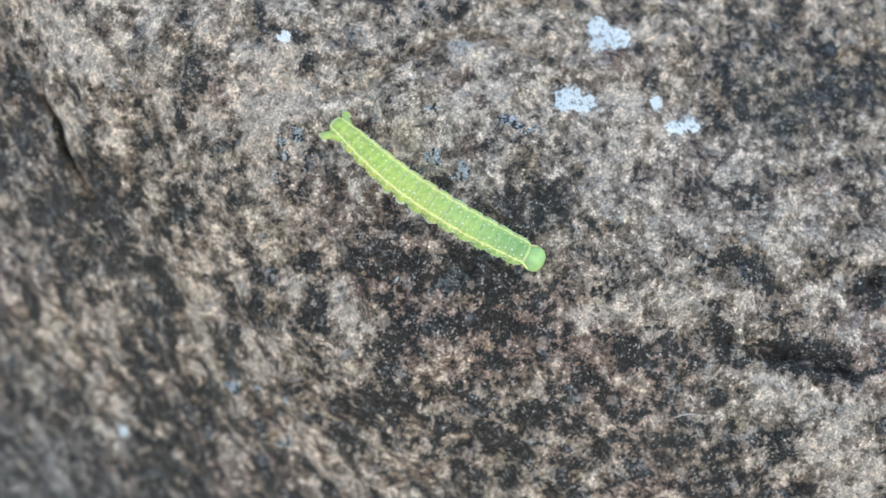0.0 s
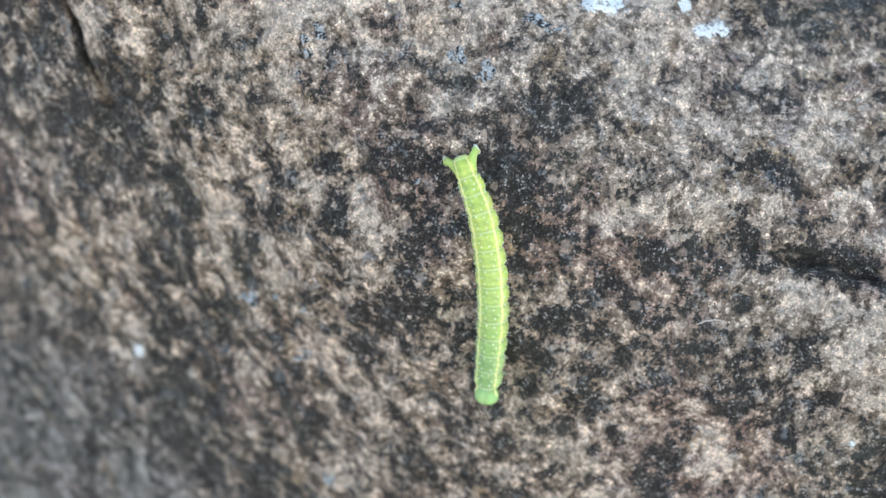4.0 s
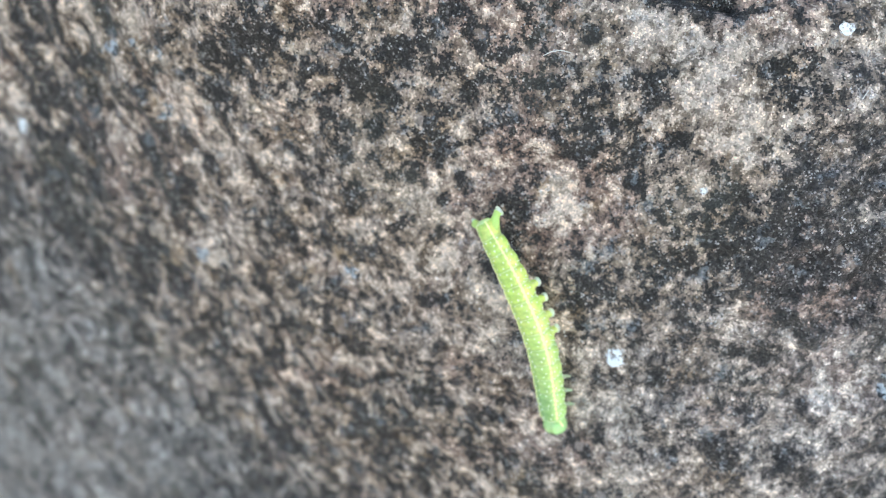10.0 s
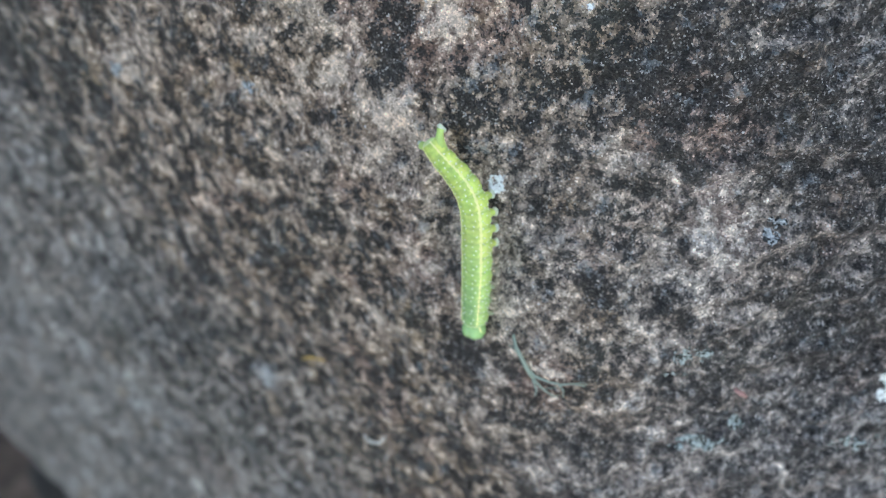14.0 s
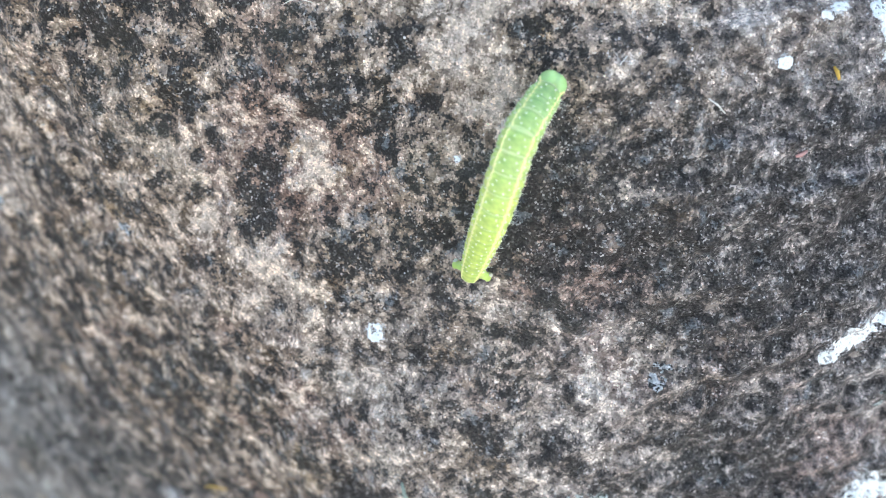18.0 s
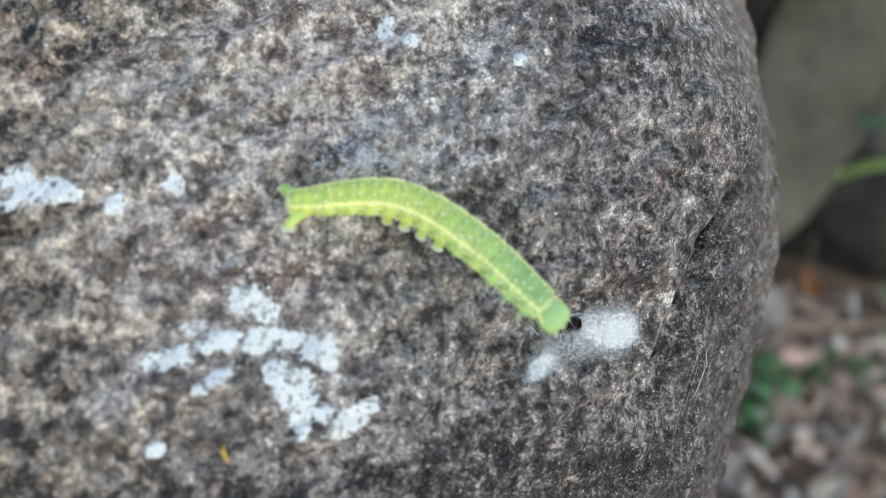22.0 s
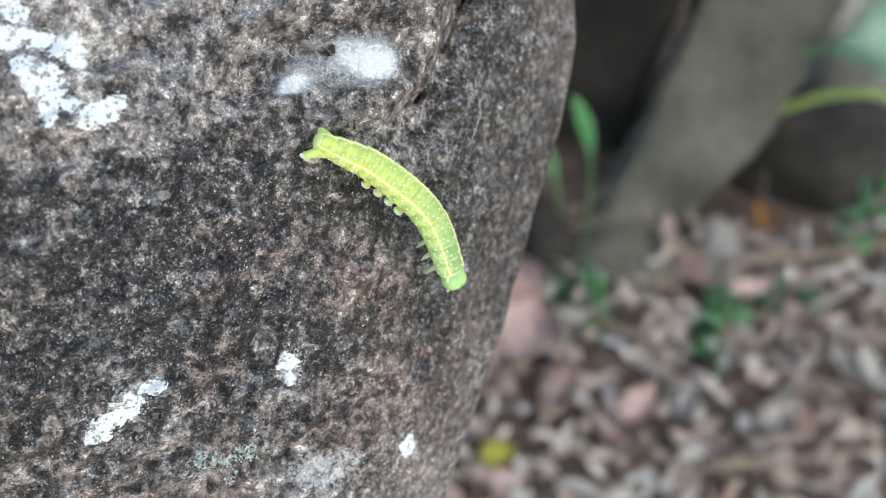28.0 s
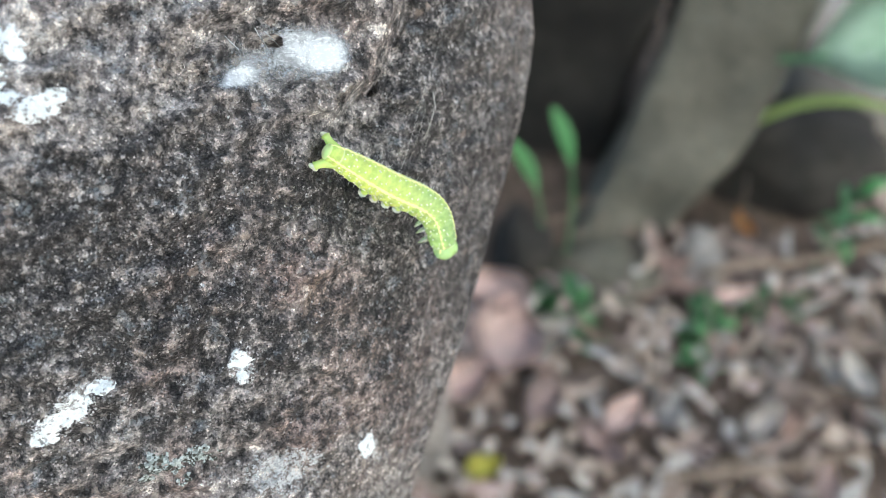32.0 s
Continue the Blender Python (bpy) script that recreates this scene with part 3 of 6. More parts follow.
stain_or_shade(63.3, -40.6, 11.0, 6.3, -0, -0.45)
stain_or_shade(80.4, -31.0, 4.6, 3.5, -0, -0.45)
stain_or_shade(42.7, -56.2, 3.6, 1.3, -20, -0.5)
stain_or_shade(4.7, -70.1, 4.5, 4.5, -0, -0.3)
stain_or_shade(-35.9, -98.3, 2.4, 2.4, -0, -1)
# top of the face by the big lichen
stain_or_shade(38.5, -16.2, 2.9, 1.9, -0, 0.6)
stain_or_shade(65.7, -11.9, 6.9, 4.4, -0, 0.35)
stain_or_shade(52.3, -8.8, 2.9, 1.5, -0, 0.4)
stain_or_shade(93.5, 2.5, 2.2, 2.0, -0, 0.7)
stain_or_shade(84.7, 8.2, 5.0, 2.2, -0, 0.3)
# the next one is ledge shadow again, as a dark streak
stain_or_shade(54.3, -3.6, 7.0, 1.5, 8, -0.95)
stain_or_shade(42.7, -14.8, 1.7, 1.3, -0, -0.8)
stain_or_shade(47.7, -14.3, 1.4, 1.2, -0, -0.8)
stain_or_shade(59.2, -19.4, 3.9, 1.4, -0, -0.6)
stain_or_shade(51.2, -19.2, 2.9, 1.4, -0, -0.5)
stain_or_shade(102.0, -5.8, 5.0, 3.3, -0, -0.5)
stain_or_shade(96.9, 7.6, 3.9, 3.4, -0, -0.45)
stain_or_shade(81.2, -25.7, 6.5, 2.0, -0, -0.5)
stain_or_shade(33.9, -3.9, 2.9, 2.4, -0, -0.4)
stain_or_shade(56.0, -0.3, 3.0, 1.5, -0, -0.3)
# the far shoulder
# the next two paint shade along the flaked step
stain_or_shade(125.5, -5, 1.5, 8, 25, -0.6)
stain_or_shade(120.5, -16, 1.5, 5, 40, -0.5)
stain_or_shade(96.0, 6.4, 2.2, 2.2, -0, 0.5)
stain_or_shade(93.3, 2.8, 2.8, 2.1, -0, 0.8)
stain_or_shade(124.7, 12.7, 2.5, 2.5, -0, 0.6)
stain_or_shade(117.7, 20.3, 8.0, 1.4, -0, 0.6)
stain_or_shade(74.9, 6.3, 7.8, 4.7, -0, 0.2)
stain_or_shade(72.1, -17.8, 2.8, 2.8, -0, 0.3)
stain_or_shade(115.0, -2.6, 2.3, 1.7, -0, 0.3)
stain_or_shade(113.8, 15.3, 7.6, 3.5, -0, -0.75)
stain_or_shade(89.1, 4.1, 2.4, 1.8, -0, -0.8)
stain_or_shade(84.9, 5.9, 1.6, 1.6, -0, -0.4)
stain_or_shade(103.8, 0.2, 4.3, 2.2, -0, -0.4)
stain_or_shade(95.8, -9.6, 4.6, 2.1, -20, -0.5)
stain_or_shade(109.3, -8.1, 4.4, 2.2, -0, -0.35)
stain_or_shade(98.3, -23.1, 4.7, 2.1, -0, -0.4)
stain_or_shade(114.9, -28.3, 5.3, 2.4, -0, -0.55)
stain_or_shade(127.9, -12.9, 2.5, 5.7, -0, -0.4)
# side of the shoulder
stain_or_shade(111.2, -39.8, 2.9, 1.8, -0, 0.4)
stain_or_shade(114.6, -51.7, 3.1, 3.7, -0, 0.4)
stain_or_shade(108.4, -58.6, 5.4, 1.8, -0, 0.5)
stain_or_shade(117.9, -61.2, 2.5, 3.2, -0, 0.6)
stain_or_shade(101.9, -32.6, 3.3, 1.6, -0, 0.3)
stain_or_shade(125.0, -27.0, 2.5, 12.1, 12, -0.6)
stain_or_shade(119.2, -40.6, 2.2, 3.7, -0, -0.7)
stain_or_shade(98.6, -27.6, 11.7, 2.1, 6, -0.5)
stain_or_shade(105.8, -33.4, 3.4, 1.7, -0, -0.4)
stain_or_shade(90.8, -35.8, 4.7, 2.6, -0, -0.4)
stain_or_shade(109.9, -44.5, 3.5, 2.4, -0, -0.3)
stain_or_shade(97.1, -43.1, 4.4, 2.2, -0, -0.2)
# large drifts of darker and paler tone
stain_or_shade(-60, -75, 15, 15, 0, 0.06)
stain_or_shade(-60, -60, 15, 15, 0, 0.07)
stain_or_shade(-60, -45, 15, 15, 0, -0.12)
stain_or_shade(-60, -30, 15, 15, 0, -0.13)
stain_or_shade(-60, -15, 15, 15, 0, 0.18)
stain_or_shade(-60, 0, 15, 15, 0, -0.16)
stain_or_shade(-60, 15, 15, 15, 0, -0.36)
stain_or_shade(-45, -90, 15, 15, 0, -0.14)
stain_or_shade(-45, -60, 15, 15, 0, 0.06)
stain_or_shade(-45, -45, 15, 15, 0, -0.10)
stain_or_shade(-45, -30, 15, 15, 0, -0.32)
stain_or_shade(-45, -15, 15, 15, 0, 0.21)
stain_or_shade(-45, 0, 15, 15, 0, -0.08)
stain_or_shade(-45, 15, 15, 15, 0, -0.09)
stain_or_shade(-45, 30, 15, 15, 0, 0.31)
stain_or_shade(-30, -105, 15, 15, 0, -0.08)
stain_or_shade(-30, -90, 15, 15, 0, -0.08)
stain_or_shade(-30, -45, 15, 15, 0, -0.16)
stain_or_shade(-30, -30, 15, 15, 0, -0.38)
stain_or_shade(-30, 0, 15, 15, 0, 0.14)
stain_or_shade(-30, 15, 15, 15, 0, 0.32)
stain_or_shade(-30, 30, 15, 15, 0, 0.35)
stain_or_shade(-15, -105, 15, 15, 0, -0.09)
stain_or_shade(-15, -90, 15, 15, 0, -0.11)
stain_or_shade(-15, -75, 15, 15, 0, -0.08)
stain_or_shade(-15, -30, 15, 15, 0, 0.33)
stain_or_shade(-15, -15, 15, 15, 0, 0.14)
stain_or_shade(-15, 0, 15, 15, 0, 0.27)
stain_or_shade(-15, 15, 15, 15, 0, 0.52)
stain_or_shade(0, -90, 15, 15, 0, -0.11)
stain_or_shade(0, -75, 15, 15, 0, -0.06)
stain_or_shade(0, -45, 15, 15, 0, -0.18)
stain_or_shade(0, -30, 15, 15, 0, 0.07)
stain_or_shade(0, -15, 15, 15, 0, -0.33)
stain_or_shade(0, 0, 15, 15, 0, -0.51)
stain_or_shade(0, 15, 15, 15, 0, 0.30)
stain_or_shade(15, -90, 15, 15, 0, -0.08)
stain_or_shade(15, -45, 15, 15, 0, -0.15)
stain_or_shade(15, -30, 15, 15, 0, 0.08)
stain_or_shade(15, -15, 15, 15, 0, 0.11)
stain_or_shade(15, 0, 15, 15, 0, 0.30)
stain_or_shade(15, 15, 15, 15, 0, 0.42)
stain_or_shade(15, 30, 15, 15, 0, 0.19)
stain_or_shade(30, -45, 15, 15, 0, 0.06)
stain_or_shade(30, -30, 15, 15, 0, -0.06)
stain_or_shade(30, -15, 15, 15, 0, -0.25)
stain_or_shade(30, 15, 15, 15, 0, 0.09)
stain_or_shade(30, 30, 15, 15, 0, 0.26)
stain_or_shade(45, -75, 15, 15, 0, 0.19)
stain_or_shade(45, -60, 15, 15, 0, -0.13)
stain_or_shade(45, -45, 15, 15, 0, -0.68)
stain_or_shade(45, -30, 15, 15, 0, 0.26)
stain_or_shade(45, -15, 15, 15, 0, 0.10)
stain_or_shade(45, 15, 15, 15, 0, 0.06)
stain_or_shade(45, 30, 15, 15, 0, 0.30)
stain_or_shade(60, -60, 15, 15, 0, 0.09)
stain_or_shade(60, -45, 15, 15, 0, 0.53)
stain_or_shade(60, -30, 15, 15, 0, -0.22)
stain_or_shade(60, 0, 15, 15, 0, 0.41)
stain_or_shade(60, 15, 15, 15, 0, 0.23)
stain_or_shade(60, 30, 15, 15, 0, 0.10)
stain_or_shade(75, -90, 15, 15, 0, -0.23)
stain_or_shade(75, -75, 15, 15, 0, -0.49)
stain_or_shade(75, -45, 15, 15, 0, 0.06)
stain_or_shade(75, -30, 15, 15, 0, -0.50)
stain_or_shade(75, -15, 15, 15, 0, 0.26)
stain_or_shade(90, -90, 15, 15, 0, -0.12)
stain_or_shade(90, -75, 15, 15, 0, -0.34)
stain_or_shade(90, -60, 15, 15, 0, 0.20)
stain_or_shade(90, -45, 15, 15, 0, -0.61)
stain_or_shade(90, -30, 15, 15, 0, 0.25)
stain_or_shade(90, 15, 15, 15, 0, 0.40)
stain_or_shade(105, -45, 15, 15, 0, -0.15)
stain_or_shade(105, -30, 15, 15, 0, -0.44)
stain_or_shade(105, 0, 15, 15, 0, 0.26)
stain_or_shade(105, 15, 15, 15, 0, 0.28)
stain_or_shade(120, -60, 15, 15, 0, -0.30)
stain_or_shade(120, -15, 15, 15, 0, 0.59)
stain_or_shade(120, 0, 15, 15, 0, -0.18)
stain_or_shade(120, 15, 15, 15, 0, -0.16)
stain_or_shade(135, -60, 15, 15, 0, -0.11)
stain_or_shade(135, -45, 15, 15, 0, -0.45)
stain_or_shade(135, -30, 15, 15, 0, -0.83)
stain_or_shade(135, -15, 15, 15, 0, -0.33)
stain_or_shade(135, 0, 15, 15, 0, -0.38)
stain_or_shade(135, 15, 15, 15, 0, -0.10)
# the next one darkens the tone where the face lies in shadow
stain_or_shade(92, -32, 14, 7, 10, -0.25)
stain_or_shade(58, -42, 11, 8, 0, 0.5)
stain_or_shade(86, -62, 12, 14, 0, -0.35)
stain_or_shade(72, -18, 12, 7, 10, 0.15)
# smaller drifts between them
# the next one adds painted shade to that shadowed zone
stain_or_shade(97, -36, 9, 8, 0, -0.35)
stain_or_shade(-55, -12, 8, 8, 0, -0.11)
stain_or_shade(-44, -34, 8, 8, 0, -0.13)
stain_or_shade(-44, -23, 8, 8, 0, -0.11)
stain_or_shade(-44, -1, 8, 8, 0, 0.14)
stain_or_shade(-44, 32, 8, 8, 0, 0.11)
stain_or_shade(-33, -1, 8, 8, 0, 0.15)
stain_or_shade(-33, 10, 8, 8, 0, -0.16)
stain_or_shade(-33, 21, 8, 8, 0, 0.17)
stain_or_shade(-33, 32, 8, 8, 0, 0.15)
stain_or_shade(-22, -56, 8, 8, 0, -0.20)
stain_or_shade(-22, -34, 8, 8, 0, -0.10)
stain_or_shade(-11, -34, 8, 8, 0, -0.11)
stain_or_shade(0, -89, 8, 8, 0, 0.12)
stain_or_shade(0, -78, 8, 8, 0, 0.14)
stain_or_shade(0, -67, 8, 8, 0, 0.19)
stain_or_shade(0, -34, 8, 8, 0, 0.25)
stain_or_shade(0, -23, 8, 8, 0, 0.18)
stain_or_shade(0, 21, 8, 8, 0, 0.14)
stain_or_shade(11, -34, 8, 8, 0, 0.15)
stain_or_shade(11, 21, 8, 8, 0, 0.14)
stain_or_shade(22, -78, 8, 8, 0, -0.15)
stain_or_shade(22, -34, 8, 8, 0, 0.20)
stain_or_shade(22, 21, 8, 8, 0, 0.12)
stain_or_shade(33, -1, 8, 8, 0, 0.15)
stain_or_shade(44, -78, 8, 8, 0, 0.18)
stain_or_shade(44, -45, 8, 8, 0, 0.17)
stain_or_shade(44, -34, 8, 8, 0, -0.15)
stain_or_shade(44, -23, 8, 8, 0, -0.16)
stain_or_shade(44, 21, 8, 8, 0, 0.11)
stain_or_shade(44, 32, 8, 8, 0, 0.12)
stain_or_shade(55, -56, 8, 8, 0, -0.18)
stain_or_shade(55, -45, 8, 8, 0, -0.26)
stain_or_shade(55, -34, 8, 8, 0, 0.20)
stain_or_shade(55, -12, 8, 8, 0, -0.15)
stain_or_shade(66, -78, 8, 8, 0, -0.15)
stain_or_shade(66, -45, 8, 8, 0, 0.25)
stain_or_shade(66, -34, 8, 8, 0, -0.14)
stain_or_shade(66, -23, 8, 8, 0, -0.19)
stain_or_shade(66, -12, 8, 8, 0, 0.11)
stain_or_shade(77, -56, 8, 8, 0, -0.19)
stain_or_shade(77, -34, 8, 8, 0, -0.22)
stain_or_shade(77, -23, 8, 8, 0, 0.30)
stain_or_shade(77, -12, 8, 8, 0, 0.17)
stain_or_shade(88, -78, 8, 8, 0, -0.24)
stain_or_shade(88, -67, 8, 8, 0, -0.14)
stain_or_shade(88, -34, 8, 8, 0, 0.23)
stain_or_shade(88, 10, 8, 8, 0, 0.14)
stain_or_shade(99, -56, 8, 8, 0, 0.15)
stain_or_shade(99, -45, 8, 8, 0, 0.14)
stain_or_shade(99, -34, 8, 8, 0, 0.13)
stain_or_shade(110, -56, 8, 8, 0, -0.12)
stain_or_shade(110, 10, 8, 8, 0, -0.22)
stain_or_shade(110, 21, 8, 8, 0, 0.22)
stain_or_shade(121, -56, 8, 8, 0, -0.12)
stain_or_shade(121, -23, 8, 8, 0, -0.14)
stain_or_shade(121, 21, 8, 8, 0, 0.27)


# shade of the crevice beside the flaked step, painted dark; paler skin opposite
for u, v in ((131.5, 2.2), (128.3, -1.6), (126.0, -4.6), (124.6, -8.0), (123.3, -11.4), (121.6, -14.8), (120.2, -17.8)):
    stain_or_shade(u, v, 1.7, 2.2, 0, -0.5)
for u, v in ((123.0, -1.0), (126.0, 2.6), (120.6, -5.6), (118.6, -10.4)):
    stain_or_shade(u, v, 1.8, 2.2, 0, 0.35)
stain_or_shade(128, -19, 5, 6, 0, -0.45)
stain_or_shade(127, -10, 4, 5, 0, -0.3)
# algae-black band that runs down beside the red stains
for u, v in ((121.2, -28.5), (120.6, -33), (120.4, -38), (120.6, -43), (120.2, -48)):
    stain_or_shade(u, v, 1.5, 3.0, 0, -0.6)
stain_or_shade(115.5, -40, 3.5, 7, 0, 0.35)
stain_or_shade(123, -33, 3, 10, 0, 0.1)
# the ledge on the upper face
stain_or_shade(39, -8, 6, 3, 0, 0.45)
stain_or_shade(46, -11, 4, 3, 0, 0.6)
stain_or_shade(34, -6, 5, 4, 0, 0.4)
# the next one is painted shade too, for the same shadowed zone
stain_or_shade(92, -29, 7, 6, 0, -0.3)
stain_or_shade(95, 5, 15, 9, 0, 0.5)
stain_or_shade(131, -12, 5, 10, 0, -0.3)


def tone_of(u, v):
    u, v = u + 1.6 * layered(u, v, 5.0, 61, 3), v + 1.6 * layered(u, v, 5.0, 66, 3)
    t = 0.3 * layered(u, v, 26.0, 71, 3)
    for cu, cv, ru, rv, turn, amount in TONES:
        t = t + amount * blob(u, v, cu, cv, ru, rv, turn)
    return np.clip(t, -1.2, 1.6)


def build_boulder():
    def spread(lo, hi, fine_lo, fine_hi, fine, coarse):
        xs = [fine_lo]
        while xs[-1] < fine_hi:
            xs.append(xs[-1] + fine)
        h = coarse
        while xs[-1] < hi:
            xs.append(xs[-1] + h)
            h *= 1.05
        left, h = [], coarse
        x = fine_lo
        while x > lo:
            x -= h
            h *= 1.05
            left.append(x)
        return np.array(left[::-1] + xs)

    us = spread(-230, 133, -56, 136, 0.34, 0.9)
    us = us[us <= 136.2]
    vs = spread(-212, 120, -94, 33, 0.34, 0.9)
    U, V = np.meshgrid(us, vs, indexing="ij")
    u = U + soft(U, 70, 136) * (np.interp(V, EDGE_V, EDGE_U) - 136)
    foot = np.interp(u, [-230, -125, -80, 0, 140], [-75, -137, -164, -212, -225])
    v = V + soft(-V, 90, 212) * (foot + 212)
    d = rock_face(u, v)
    P = np.stack([u, d, v], -1) / 1000
    nu, nv = U.shape
    down = np.array([0, -math.sin(radians(TILT)), -math.cos(radians(TILT))])
    # roll the rim over and carry it down into the ground
    rim = [(i, 0) for i in range(nu)] + [(nu - 1, j) for j in range(1, nv)] + [(i, nv - 1) for i in range(nu - 2, -1, -1)] + [(0, j) for j in range(nv - 2, 0, -1)]
    ring = np.array([P[i, j] for i, j in rim])
    out = np.array([((i == nu - 1) * 1.0 - (i == 0) * 1.0, 0, (j == nv - 1) * 1.0 - (j == 0) * 1.0) for i, j in rim])
    verts = [P.reshape(-1, 3)]
    slant = down[None, :] + np.where(out[:, :1] > 0, -0.24, 0.0) * np.array([[1.0, 0, 0]])
    count = nu * nv
    loops = [np.array([i * nv + j for i, j in rim])]
    steps = [(0.0006, 0.0008), (0.001, 0.002), (0.0013, 0.004), (0.0014, 0.007), (0.0014, 0.011)] + [(0.0014, 0.011 + 0.003 * 1.28 ** k) for k in range(1, 22)]
    for push, drop in steps:
        q = ring + out * push + slant * drop
        wob = layered(q[:, 0] * 1000 + q[:, 1] * 700, q[:, 2] * 1000 + q[:, 1] * 500, 9.0, 91, 3)
        q = q + out * (wob * min(0.004, drop * 0.12))[:, None]
        verts.append(q)
        loops.append(np.arange(count, count + len(rim)))
        count += len(rim)
    allv = np.concatenate(verts)
    idx = np.arange(nu * nv).reshape(nu, nv)
    faces = np.stack([idx[:-1, :-1], idx[1:, :-1], idx[1:, 1:], idx[:-1, 1:]], -1).reshape(-1, 4)
    skirts = [np.stack([a, b, np.roll(b, -1), np.roll(a, -1)], -1) for a, b in zip(loops, loops[1:])]
    faces = np.concatenate([faces] + skirts)
    me = bpy.data.meshes.new("boulder")
    me.from_pydata(allv.tolist(), [], faces.tolist())
    me.polygons.foreach_set("use_smooth", [True] * len(me.polygons))
    uu, vv = allv[:, 0] * 1000, allv[:, 2] * 1000
    # iron-stained patches of stone: across, up, radii
    rust = sum(blob(uu, vv, *r) for r in ((117, -46, 5, 8), (114, -38, 5, 4), (111, -52, 6, 5), (73, -5, 7, 5), (84, -9, 6, 4), (7, -8, 12, 7), (28, -34, 11, 8), (-30, -32, 8, 9), (57, -42, 9, 6), (48, -10, 8, 5)))
    for name, values in (("rust", np.clip(rust, 0, 1)), ("tone", tone_of(uu, vv)), ("grey", np.clip(soft(uu - 0.3 * vv, 50, 108) + 0.5 * layered(uu, vv, 20.0, 5, 3), 0, 1)),
                         ("cool", np.clip(soft(-0.8 * uu - 0.8 * vv, 48, 100) + 0.4 * layered(uu, vv, 22.0, 8, 3), 0, 1))):
        me.attributes.new(name, "FLOAT", "POINT").data.foreach_set("value", values.astype(np.float32))
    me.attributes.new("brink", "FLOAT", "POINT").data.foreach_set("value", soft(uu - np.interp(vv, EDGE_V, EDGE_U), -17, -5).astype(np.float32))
    me.attributes.new("flank", "FLOAT", "POINT").data.foreach_set("value", soft(-uu, -5, 25).astype(np.float32))
    me.materials.append(ROCK)
    ob = new("boulder", me)
    ob.matrix_basis = STAND
    return tagged(ob, "weathered brown sandstone boulder mottled with black crust", "rock")


BOULDER = build_boulder()

# ---- the caterpillar ----
SEGMENTS = 13
RADII = [1.18, 1.34, 1.50, 1.60, 1.68, 1.72, 1.75, 1.76, 1.76, 1.75, 1.72, 1.66, 1.55]
PITCH = 1.98


def ring_point(x, angle, r, half):
    """A point of a segment's skin: angle from the back (0) round to the left."""
    k = x / half
    swell = 1.0 - 0.10 * abs(k) ** 4 + 0.018 * math.cos(k * 11.0)
    swell += 0.09 * math.exp(-((math.degrees(abs(math.remainder(angle, 2 * math.pi))) - 104) / 20) ** 2) * (0.55 + 0.45 * math.cos(k * 3.0))
    flat = 0.93 if math.cos(angle) < 0 else 1.0
    return Vector((x, math.sin(angle) * r * swell, math.cos(angle) * r * swell * flat))


def segment_mesh(r0, r1, half):
    bm = bmesh.new()
    rings, sides, steps_n = [], 32, 14
    for k in range(steps_n + 1):
        x = -half + 2 * half * k / steps_n
        r = r0 + (r1 - r0) * k / steps_n
        rings.append([bm.verts.new(ring_point(x, 2 * math.pi * q / sides, r, half)) for q in range(sides)])
    for a, b in zip(rings, rings[1:]):
        for q in range(sides):
            bm.faces.new((a[q], a[(q + 1) % sides], b[(q + 1) % sides], b[q]))
    for ring, sign in ((rings[0], -1), (rings[-1], 1)):
        r = (r0 if sign < 0 else r1)
        mid = [bm.verts.new(Vector((v.co.x + sign * 0.22 * r, v.co.y * 0.72, v.co.z * 0.72))) for v in ring]
        tip = bm.verts.new((sign * (half + 0.32 * r), 0, 0))
        for q in range(sides):
            w = (q + 1) % sides
            bm.faces.new((ring[q], ring[w], mid[w], mid[q]) if sign > 0 else (ring[w], ring[q], mid[q], mid[w]))
            bm.faces.new((mid[q], mid[w], tip) if sign > 0 else (mid[w], mid[q], tip))
    bmesh.ops.scale(bm, vec=(0.001,) * 3, verts=bm.verts)
    return bm


def stripe_mesh(r0, r1, half, angle, wide, wave, beads=0.35):
    bm = bmesh.new()
    rows = []
    for k in range(13):
        x = -half * 1.0 + 2 * half * k / 12
        r = r0 + (r1 - r0) * k / 12
        w = wide * (1 + beads * math.sin(k * 1.7 + wave))
        row = []
        for a, up in ((-w, -0.06), (-w * 0.55, 0.05), (0, 0.075), (w * 0.55, 0.05), (w, -0.06)):
            row.append(bm.verts.new(ring_point(x, angle + a, r + up, half)))
        rows.append(row)
    for a, b in zip(rows, rows[1:]):
        for q in range(4):
            bm.faces.new((a[q], a[q + 1], b[q + 1], b[q]))
    bmesh.ops.recalc_face_normals(bm, faces=bm.faces[:])
    if sum(f.normal.z for f in bm.faces) < 0:
        bmesh.ops.reverse_faces(bm, faces=bm.faces[:])
    bmesh.ops.scale(bm, vec=(0.001,) * 3, verts=bm.verts)
    return bm


def spot_meshes(r0, r1, half, rng):
    for x, deg in ((-0.45, 14), (0.3, 17), (-0.05, 28), (-0.5, 62), (0.1, 58), (0.45, 70), (-0.2, 80), (0.3, 92), (-0.45, 100)):
        for side in (-1, 1):
            bm = bmesh.new()
            a = side * radians(deg + rng.uniform(-4, 4))
            xx = (x + rng.uniform(-0.08, 0.08)) * half * 1.5
            r = r0 + (r1 - r0) * (xx / half + 1) / 2
            dome(bm, ring_point(xx, a, r, half), rng.uniform(0.075, 0.125), 7, 4)
            bmesh.ops.scale(bm, vec=(0.001,) * 3, verts=bm.verts)
            yield bm


